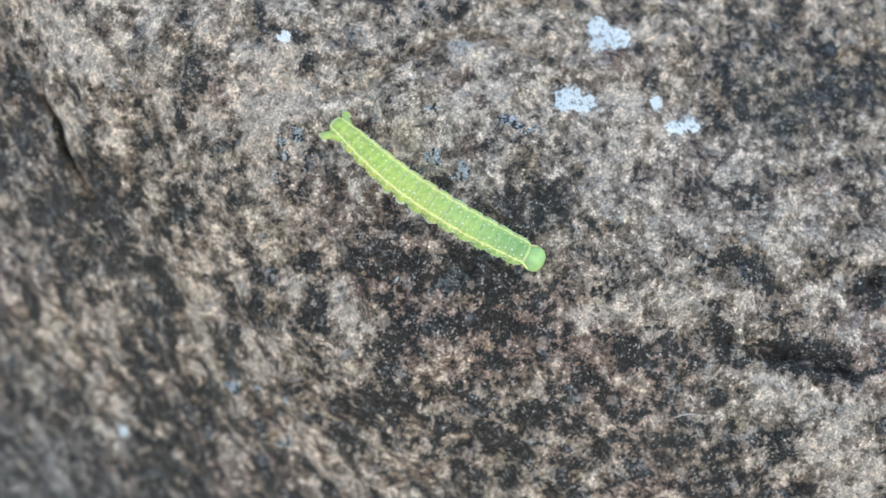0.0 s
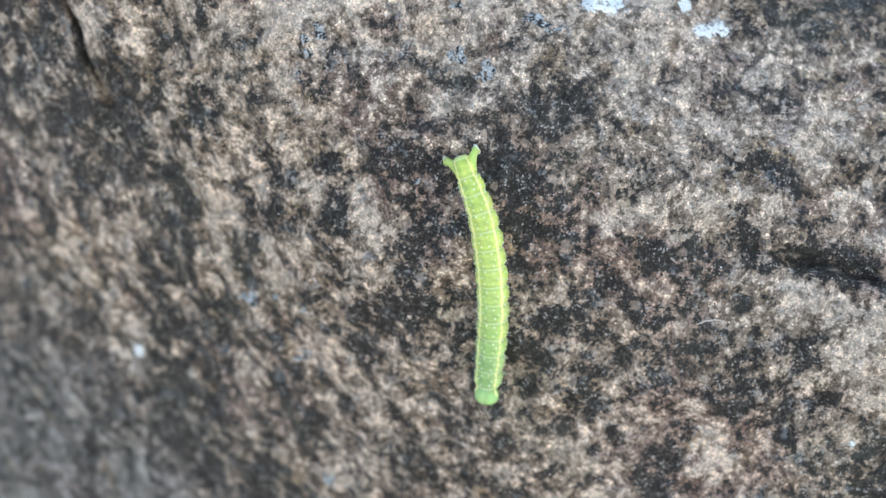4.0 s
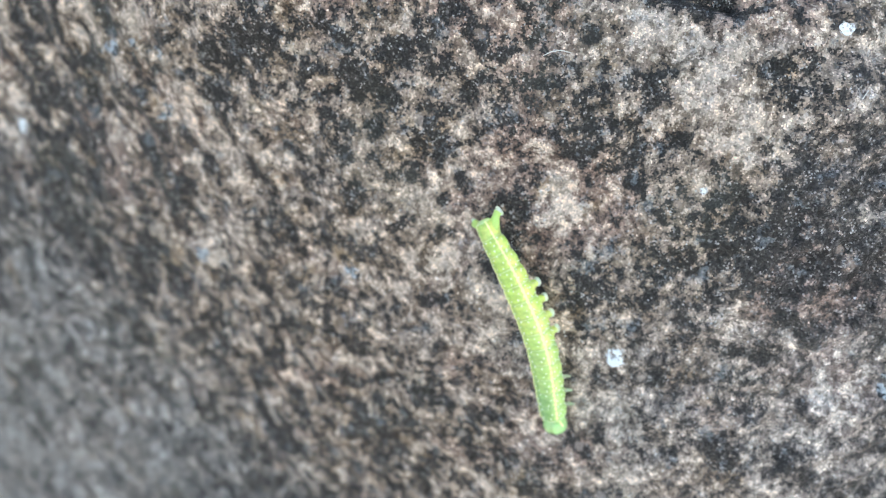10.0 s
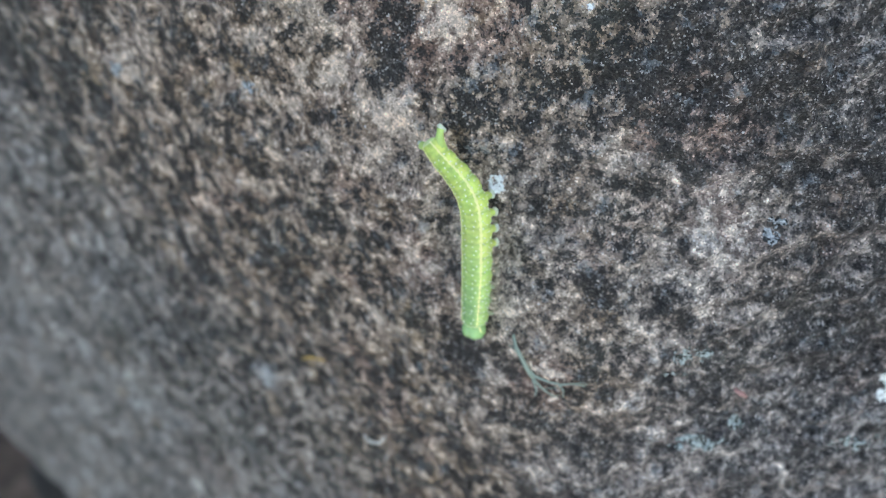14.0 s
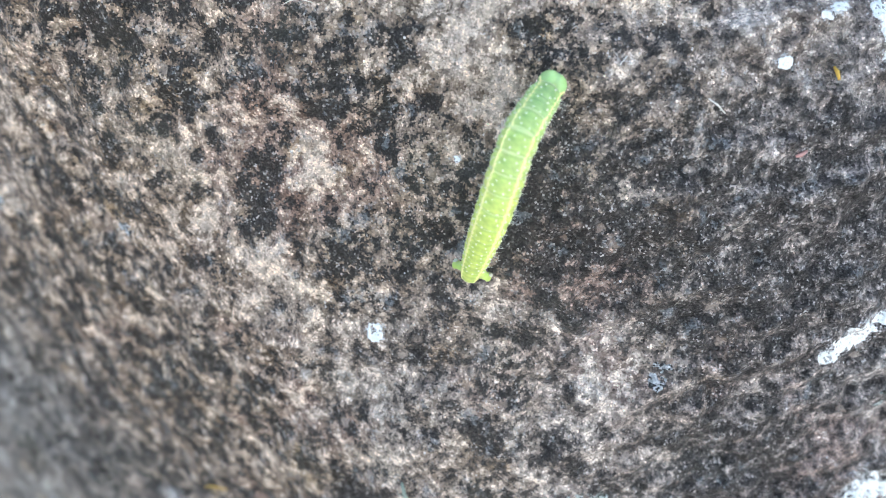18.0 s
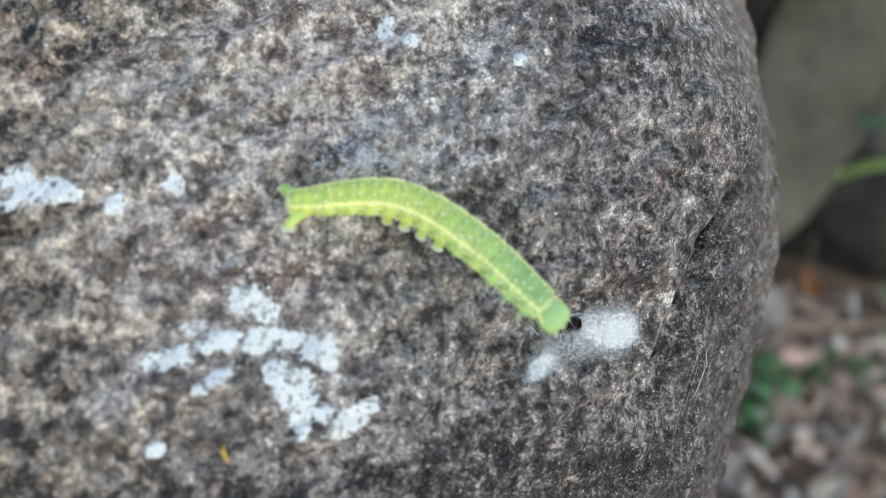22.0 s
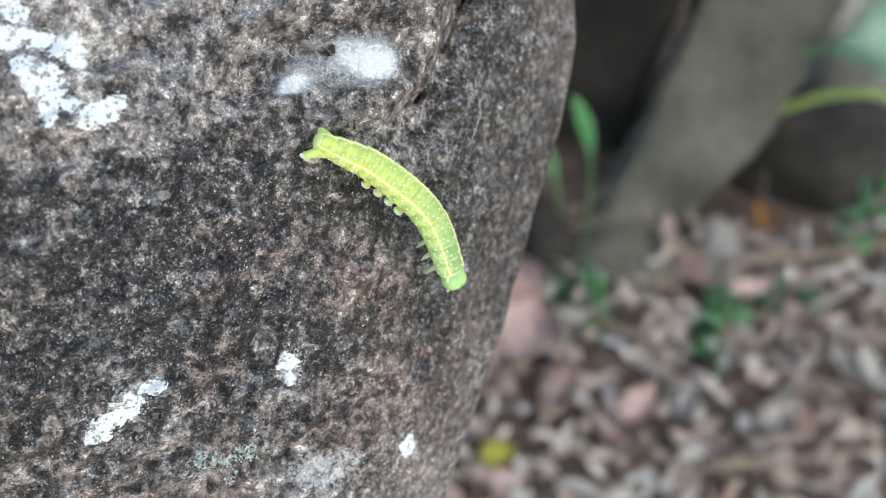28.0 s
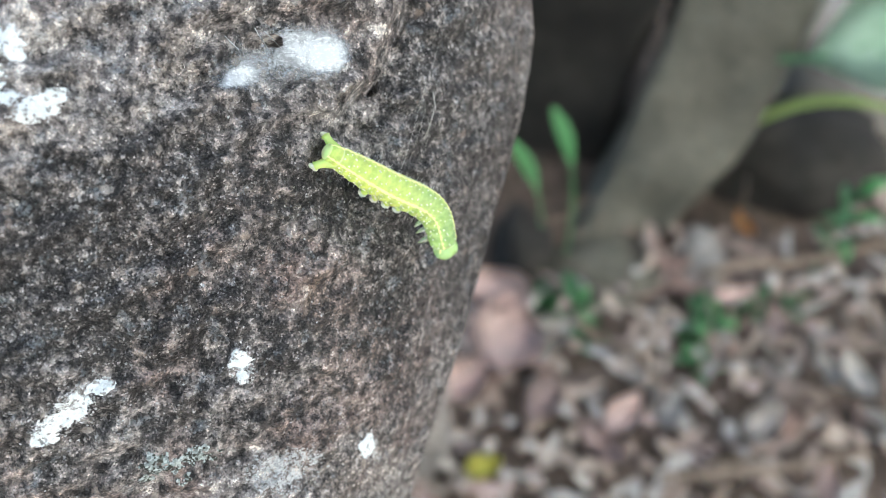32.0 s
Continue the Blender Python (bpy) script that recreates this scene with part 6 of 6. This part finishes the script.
def build_grit():
    """Pale sand grains standing proud of the crust."""
    rng = random.Random(12)
    verts, faces = [], []
    for _ in range(2400):
        u, v = rng.uniform(-50, 134), rng.uniform(-92, 32)
        if u > 45 and rng.random() < 0.6:
            continue
        edge = float(np.interp(v, EDGE_V, EDGE_U))
        if u > edge - 3:
            continue
        r = rng.uniform(0.05, 0.12) * (2.2 if rng.random() < 0.04 else 1.0)
        c = on_rock(u, v, r * 0.25)
        k = len(verts)
        r /= 1000
        for x, y, z in ((1, 0, 0), (-1, 0, 0), (0, 0, 1), (0, 0, -1), (0, -1, 0), (0, 1, 0)):
            verts.append(tuple(c + Vector((x * r * rng.uniform(0.7, 1.3), y * r * 0.8, z * r * rng.uniform(0.7, 1.3)))))
        for a, b, d in ((0, 2, 4), (2, 1, 4), (1, 3, 4), (3, 0, 4), (2, 0, 5), (1, 2, 5), (3, 1, 5), (0, 3, 5)):
            faces.append((k + a, k + b, k + d))
    me = bpy.data.meshes.new("sand_grains")
    me.from_pydata(verts, [], faces)
    me.polygons.foreach_set("use_smooth", [True] * len(me.polygons))
    m, t, b = material("quartz_grain", 0.6)
    geo = t.nodes.new("ShaderNodeNewGeometry")
    col = ramp(t, geo.outputs["Random Per Island"], [(0.0, (0.03, 0.03, 0.028)), (0.3, (0.11, 0.10, 0.09)), (0.6, (0.21, 0.185, 0.165)), (0.9, (0.32, 0.285, 0.255)), (1.0, (0.5, 0.475, 0.45))])
    t.links.new(col, b.inputs["Base Color"])
    me.materials.append(m)
    ob = new("sand_grains", me)
    ob.matrix_basis = STAND
    tagged(ob, "loose quartz sand grains standing out of the stone", "sand", kind="stuff")


build_grit()


def dust_round_crusts():
    """Marks how thickly the stone is dusted white near its crusts."""
    n = len(BOULDER.data.vertices)
    co = np.empty(n * 3, np.float32)
    BOULDER.data.vertices.foreach_get("co", co)
    u, v = co[0::3] * 1000.0, co[2::3] * 1000.0
    f = np.zeros(n)
    for cu, cv, ru, rv, turn in CHALK:
        near = (np.abs(u - cu) < 6) & (np.abs(v - cv) < 6)
        f[near] = np.maximum(f[near], 0.75 * blob(u[near], v[near], cu, cv, ru * 1.25, rv * 1.25, turn))
    BOULDER.data.attributes.new("chalk", "FLOAT", "POINT").data.foreach_set("value", f.astype(np.float32))


dust_round_crusts()

# ---- an unseen tree, added to keep the sun off; its gap passes over the rock for a while ----
CROWN = Vector((0.02, 0.08, 0.50)) + SUNWARD * 1.3
ROOT = Vector((CROWN.x + 0.75, CROWN.y - 0.45, 0.0))
GAP = 0.24
SWAY = [(0, 0), (9.8, 0), (10.5, 0.15), (10.95, 0.4), (11.3, 0.97), (11.7, 1.03), (12.6, 1.02), (13.05, 0.98), (13.5, 0.3), (14.3, 0.4), (15.1, 0.95), (15.6, 0.95), (16.0, 0.15), (16.6, 0), (29.9, 0), (30.25, 0.38), (30.9, 0.40), (31.3, 0.28), (31.8, 0.04), (32, 0)]


def build_shade_tree():
    rng = random.Random(21)
    tree = tagged(new("shade_tree"), "unseen slender leafy tree added to keep the sun off the rock", "tree")
    tree.matrix_basis = Matrix.Translation(ROOT)
    top = CROWN - ROOT
    bm = bmesh.new()
    tube(bm, [Vector((0, 0, -0.05)), Vector((-0.03, 0.02, top.z * 0.4)), Vector((-0.12, 0.08, top.z * 0.75)), Vector((-0.3, 0.2, top.z * 0.96)), top + Vector((-0.5, 0, 0.02))], [0.025, 0.021, 0.017, 0.012, 0.004], 10)
    part("trunk", bm, TWIGBARK, tree, "thin grey-brown trunk")
    for k in range(8):
        bm = bmesh.new()
        x = 0.2 - 0.1 * k
        y = 0.42 if k % 2 else -0.42
        tube(bm, [top + Vector((x + 0.1, 0.03, 0.0)), top + Vector((x, y * 0.5, 0.03)), top + Vector((x - 0.1, y, 0))], [0.006, 0.004, 0.002], 6)
        part("twig", bm, TWIGBARK, tree)
    verts, faces = [], []
    made = 0
    while made < 19000:
        x, y, z = rng.uniform(-1.05, 0.85), rng.uniform(-0.72, 0.72), rng.uniform(-0.10, 0.12)
        a = math.atan2(y / 0.60, (x + 0.08) / 0.86)
        if math.hypot((x + 0.08) / 0.86, y / 0.60) > 1.0 + 0.16 * noise.noise((math.cos(a) * 2.2, math.sin(a) * 2.2, 1)) + 0.08 * noise.noise((math.cos(a) * 7, math.sin(a) * 7, 3)):
            continue
        if y + 0.53 * z < 0.26 and abs(x - 0.36 * z + GAP - 0.002 - 0.42 * (y + 0.045)) < 0.066 + 0.010 * math.sin(y * 23):
            continue
        # a smaller, thinner opening over the litter
        if ((x - 0.36 * z - 0.200) / 0.070) ** 2 + ((y + 0.53 * z + 0.05) / 0.14) ** 2 < 1 and rng.random() < 0.85:
            continue
        made += 1
        m = Matrix.Translation(top + Vector((x, y, z))) @ Euler((rng.gauss(0, 0.4), rng.gauss(0, 0.4), rng.uniform(0, 6.3))).to_matrix().to_4x4()
        rows = leaf_points(rng.uniform(0.035, 0.06), rng.uniform(0.024, 0.034), -0.3, 0.3, 4)
        k = len(verts)
        for r in rows:
            verts.extend([tuple(m @ p) for p in r])
        for a in range(len(rows) - 1):
            for j in range(2):
                faces.append((k + a * 3 + j, k + a * 3 + 3 + j, k + a * 3 + 4 + j, k + a * 3 + 1 + j))
    me = bpy.data.meshes.new("crown")
    me.from_pydata(verts, [], faces)
    me.materials.append(GREEN[0])
    ob = new("crown", me)
    ob.parent = tree
    return tree


SHADE_TREE = build_shade_tree()


# ---- what moves: the caterpillar, ring by ring ----
# seconds, then tail, two points along the body, and head: (across, away, up) in millimetres
CRAWL = [
    (0.0, (-11.5, 103.5, 13.5), (-5.2, 102.3, 7.9), (1.5, 102.3, 3.4), (9.7, 103.5, -0.9)),
    (0.5, (-6.1, 103.5, 9.2), (-0.2, 98.5, 6.0), (5.5, 98.5, 3.0), (12.1, 103.3, 0.2)),
    (1.0, (-5.7, 103.5, 9.1), (0.7, 101.0, 5.3), (6.9, 101.0, 0.9), (13.3, 103.9, -6.3)),
    (1.5, (-5.7, 103.5, 8.9), (0.5, 100.6, 5.1), (4.7, 100.9, -0.0), (5.6, 105.7, -10.1)),
    (2.0, (-5.5, 103.5, 9.1), (1.3, 103.4, 5.0), (0.5, 104.9, -4.0), (-1.6, 107.5, -12.6)),
    (2.5, (-1.7, 103.5, 5.8), (0.4, 101.6, -0.9), (0.2, 103.5, -8.8), (-0.3, 108.8, -17.6)),
    (3.0, (-2.3, 103.6, 5.9), (0.3, 104.6, -1.9), (3.9, 106.1, -10.8), (8.4, 107.4, -18.7)),
    (3.5, (-0.5, 104.5, -1.1), (1.7, 100.8, -7.8), (3.7, 101.9, -13.4), (6.0, 108.1, -19.9)),
    (4.0, (-0.4, 104.6, -1.6), (2.1, 105.7, -8.4), (3.3, 108.0, -17.4), (2.9, 111.7, -28.0)),
    (4.5, (-0.2, 104.6, -1.6), (2.4, 106.0, -9.6), (6.0, 107.6, -18.0), (11.0, 108.8, -25.6)),
    (6.5, (1.9, 105.8, -8.4), (6.9, 104.5, -15.1), (10.5, 105.6, -21.6), (15.5, 109.0, -29.2)),
    (7.0, (1.8, 105.9, -8.7), (7.1, 103.8, -15.9), (12.3, 104.4, -21.2), (18.7, 107.4, -25.2)),
    (7.5, (5.3, 106.8, -14.4), (10.8, 102.5, -19.5), (15.4, 102.7, -23.2), (22.3, 107.0, -25.4)),
    (8.0, (5.6, 106.6, -14.0), (11.4, 104.9, -19.1), (14.1, 106.3, -25.8), (16.2, 110.6, -35.4)),
    (8.5, (10.7, 106.8, -18.0), (14.4, 103.5, -24.2), (15.6, 104.8, -29.9), (18.7, 110.7, -37.5)),
    (9.0, (14.8, 107.8, -24.4), (16.9, 105.4, -30.9), (18.9, 106.9, -37.4), (22.8, 112.2, -45.2)),
    (9.5, (17.4, 109.3, -31.6), (20.4, 107.8, -38.0), (23.8, 109.3, -45.4), (28.0, 113.6, -53.2)),
    (10.0, (21.0, 110.5, -38.1), (24.7, 110.6, -44.3), (28.1, 112.1, -51.6), (30.5, 115.8, -61.3)),
    (10.5, (23.2, 111.4, -42.9), (27.6, 108.1, -48.4), (33.0, 108.1, -52.1), (40.6, 112.0, -56.0)),
    (11.0, (24.7, 111.4, -43.9), (29.4, 112.2, -49.7), (34.0, 113.5, -57.3), (37.4, 115.6, -66.2)),
    (11.5, (27.3, 112.2, -48.2), (32.4, 108.1, -52.7), (38.2, 108.0, -55.9), (45.6, 112.1, -59.1)),
    (12.0, (29.4, 112.0, -49.1), (34.7, 110.4, -54.9), (39.4, 111.2, -60.4), (44.5, 115.0, -68.8)),
    (12.5, (29.5, 112.0, -49.2), (35.1, 110.2, -53.9), (37.7, 111.7, -60.9), (37.8, 117.2, -70.7)),
    (13.0, (29.3, 112.0, -48.9), (34.6, 112.4, -53.8), (33.8, 115.0, -61.8), (30.2, 120.2, -70.4)),
    (13.5, (29.5, 112.1, -49.5), (34.4, 112.6, -54.4), (33.3, 115.6, -63.0), (27.6, 123.0, -73.1)),
    (14.0, (29.4, 112.1, -49.5), (34.3, 112.6, -54.5), (35.7, 114.5, -61.5), (36.3, 117.7, -70.7)),
    (14.5, (29.3, 112.1, -49.4), (34.2, 112.7, -54.6), (37.7, 113.4, -59.6), (42.8, 114.2, -65.3)),
    (15.0, (29.2, 112.1, -49.3), (34.1, 112.7, -54.8), (39.3, 112.5, -57.3), (46.5, 111.8, -58.2)),
    (15.5, (29.1, 112.1, -49.2), (34.0, 109.0, -54.9), (40.3, 107.9, -54.8), (47.2, 109.9, -50.7)),
    (16.0, (29.3, 111.9, -48.9), (33.8, 109.4, -53.7), (41.1, 107.9, -52.5), (47.7, 108.8, -46.6)),
    (16.5, (29.9, 111.9, -49.1), (35.7, 107.6, -52.0), (42.9, 106.2, -50.7), (48.4, 108.5, -45.5)),
    (17.0, (37.3, 111.8, -54.3), (43.1, 104.5, -49.6), (47.7, 102.8, -45.5), (49.8, 107.1, -40.6)),
    (17.5, (43.9, 110.3, -51.0), (47.0, 103.3, -43.8), (48.4, 101.7, -37.8), (49.2, 105.2, -32.1)),
    (18.0, (47.1, 108.3, -44.4), (49.0, 101.6, -37.1), (50.7, 99.9, -30.3), (53.1, 103.6, -25.3)),
    (18.5, (49.6, 106.1, -36.2), (51.9, 99.2, -29.5), (54.6, 98.1, -23.9), (57.1, 103.1, -18.8)),
    (19.0, (52.8, 104.2, -28.8), (56.0, 99.1, -21.3), (58.4, 99.6, -14.7), (60.0, 105.3, -8.0)),
    (19.5, (57.2, 103.1, -17.6), (61.3, 100.1, -11.9), (65.7, 102.0, -7.4), (71.0, 108.9, -2.2)),
    (20.0, (64.2, 105.7, -8.7), (68.6, 102.7, -4.8), (74.2, 104.2, -3.2), (81.8, 110.8, -2.2)),
    (20.5, (71.1, 108.0, -4.9), (77.2, 105.2, -3.1), (83.4, 107.3, -0.1), (90.6, 113.5, 1.2)),
    (21.0, (78.1, 109.9, -3.0), (85.2, 109.3, -0.9), (92.4, 110.3, -2.0), (100.8, 114.4, -6.3)),
    (21.5, (82.1, 111.3, -0.9), (89.7, 108.7, -1.0), (96.3, 110.1, -1.3), (104.0, 116.4, -1.5)),
    (22.0, (85.6, 111.9, -1.0), (93.7, 113.6, -0.6), (100.4, 112.6, -4.1), (106.9, 111.4, -9.9)),
    (22.5, (85.7, 111.8, -1.2), (93.4, 113.4, -1.0), (102.4, 114.4, -3.6), (111.7, 117.2, -5.9)),
    (23.0, (85.9, 111.9, -1.1), (94.2, 113.6, -1.25), (100.5, 115.0, 1.95), (104.2, 115.8, 7.7)),
    (23.5, (93.0, 113.0, -2.1), (100.2, 110.0, -1.7), (105.7, 112.1, -1.6), (111.6, 120.1, -1.9)),
    (24.0, (93.0, 112.9, -2.3), (100.7, 114.9, -1.7), (106.2, 114.8, -5.5), (110.6, 114.0, -13.1)),
    (24.5, (96.7, 113.8, -2.3), (102.4, 112.2, -4.6), (106.0, 113.8, -11.3), (109.3, 119.8, -20.2)),
    (25.0, (98.1, 114.0, -3.4), (102.5, 115.0, -9.6), (109.0, 117.1, -15.4), (117.3, 119.4, -21.0)),
    (25.5, (102.4, 114.9, -10.3), (106.5, 112.9, -15.0), (111.0, 116.3, -19.4), (114.5, 123.9, -25.0)),
    (26.0, (102.8, 115.1, -10.2), (106.5, 117.5, -16.0), (113.5, 120.7, -20.4), (122.5, 124.4, -24.3)),
    (26.5, (107.4, 118.2, -16.9), (112.1, 116.6, -21.2), (115.8, 119.6, -25.7), (116.5, 126.0, -31.5)),
    (28.5, (110.6, 120.9, -22.3), (116.4, 125.2, -25.1), (122.7, 126.2, -29.9), (127.3, 124.3, -36.9)),
    (29.0, (110.9, 121.1, -22.4), (117.7, 124.2, -25.4), (125.1, 122.9, -29.6), (132.6, 115.7, -34.4)),
    (29.2, (110.9, 121.1, -22.3), (116.0, 124.8, -24.7), (121.0, 126.7, -29.5), (124.3, 126.5, -37.7)),
    (29.5, (110.9, 121.1, -22.3), (117.2, 123.8, -25.5), (124.5, 122.5, -30.1), (132.9, 116.0, -35.1)),
    (29.6, (110.9, 121.1, -22.3), (118.6, 126.1, -25.7), (127.1, 122.5, -29.3), (134.3, 117.0, -31.8)),
    (29.8, (110.9, 121.1, -22.3), (116.8, 125.3, -24.3), (122.4, 129.6, -28.9), (127.5, 133.9, -34.7)),
    (30.0, (110.8, 121.1, -22.4), (116.7, 125.5, -25.4), (121.2, 126.2, -30.6), (124.7, 126.4, -37.3)),
    (30.2, (110.9, 121.1, -22.3), (117.1, 125.5, -24.1), (121.6, 129.2, -30.2), (125.3, 132.7, -38.0)),
    (30.4, (110.9, 121.1, -22.3), (117.6, 125.6, -24.2), (122.2, 128.3, -30.9), (126.5, 129.2, -38.9)),
    (30.5, (110.8, 121.0, -22.1), (117.1, 123.7, -25.0), (123.0, 121.5, -30.5), (129.7, 116.1, -37.9)),
    (30.6, (110.9, 121.1, -22.3), (117.6, 125.3, -24.6), (125.7, 123.0, -28.8), (134.2, 117.5, -30.9)),
    (30.7, (110.9, 121.1, -22.3), (117.6, 125.5, -26.5), (125.3, 124.0, -27.0), (132.9, 119.0, -26.4)),
    (30.8, (110.9, 121.1, -22.3), (115.7, 124.4, -25.0), (123.0, 128.8, -26.3), (129.8, 121.0, -25.4)),
    (31.0, (111.0, 121.1, -22.1), (116.6, 125.4, -25.5), (123.5, 127.3, -25.9), (128.0, 125.2, -22.4)),
    (31.2, (110.9, 121.1, -22.3), (115.3, 124.2, -23.4), (121.0, 128.2, -24.9), (127.9, 132.3, -21.9)),
    (31.4, (110.9, 121.1, -22.3), (116.0, 124.7, -23.5), (122.2, 129.0, -27.1), (128.4, 132.6, -29.9)),
    (31.5, (110.9, 121.1, -22.2), (116.0, 125.0, -25.6), (121.4, 127.0, -27.9), (127.0, 130.3, -30.5)),
    (32.0, (115.2, 124.3, -23.8), (120.4, 128.2, -27.1), (125.1, 130.9, -29.9), (126.5, 133.4, -34.2)),
]
# degrees by which the back leans to its own right
LEAN_T = [0, 1, 1.5, 2.5, 4.5, 6.5, 7.5, 9, 10, 13.5, 15.5, 17, 19, 20, 21, 23, 24, 25, 28.5, 32]
LEAN_A = [-14, -11, -4, 0, 0, 14, 15, 18, 16, 14, 7, 0, 0, -3, -8, -8, -8, -11, -8, -9]


def spine(points):
    """Places and directions along the body at even steps, through four points."""
    p = [Vector(q) / 1000 for q in points]
    ext = [p[0] * 2 - p[1]] + p + [p[3] * 2 - p[2]]
    dense = []
    for k in range(3):
        a, b, c, d = ext[k:k + 4]
        for s in range(20):
            x = s / 20
            dense.append(0.5 * (2 * b + (c - a) * x + (2 * a - 5 * b + 4 * c - d) * x * x + (3 * b - a - 3 * c + d) * x ** 3))
    dense.append(p[3])
    run = [0.0]
    for a, b in zip(dense, dense[1:]):
        run.append(run[-1] + (b - a).length)

    def at(s):
        s = min(max(s, 0.0), 1.0) * run[-1]
        k = max(i for i in range(len(run) - 1) if run[i] <= s)
        x = (s - run[k]) / max(run[k + 1] - run[k], 1e-9)
        return dense[k].lerp(dense[k + 1], x)

    out = []
    for i in range(SEGMENTS + 1):
        s = 0.02 + 0.98 * i / SEGMENTS
        out.append((at(s), (at(s + 0.05) - at(s - 0.05)).normalized()))
    return out


def motions():
    whole, each = [], [[] for _ in PIECES]
    for t, *points in CRAWL:
        line = spine(points)
        c = line[6][0]
        whole.append((t, STAND @ Matrix.Translation(c)))
        lean = float(np.interp(t, LEAN_T, LEAN_A))
        for k, (p, d) in enumerate(line):
            n = rock_normal(p.x * 1000, p.z * 1000)
            n = (n - d * n.dot(d)).normalized()
            y = n.cross(d)
            m = Matrix((d, y, n)).transposed().to_4x4()
            each[k].append((t, Matrix.Translation(p - c) @ m @ pose(0, 0, 0, lean, 0, 0)))
    walk(CATERPILLAR, whole)
    walk(SHADE_TREE, [(t, Matrix.Translation(ROOT) @ pose(0, 0, 0, 0, math.degrees((GAP + 0.030) / CROWN.z) * k, 0)) for t, k in SWAY])
    for ob, rows in zip(PIECES, each):
        walk(ob, rows)


motions()
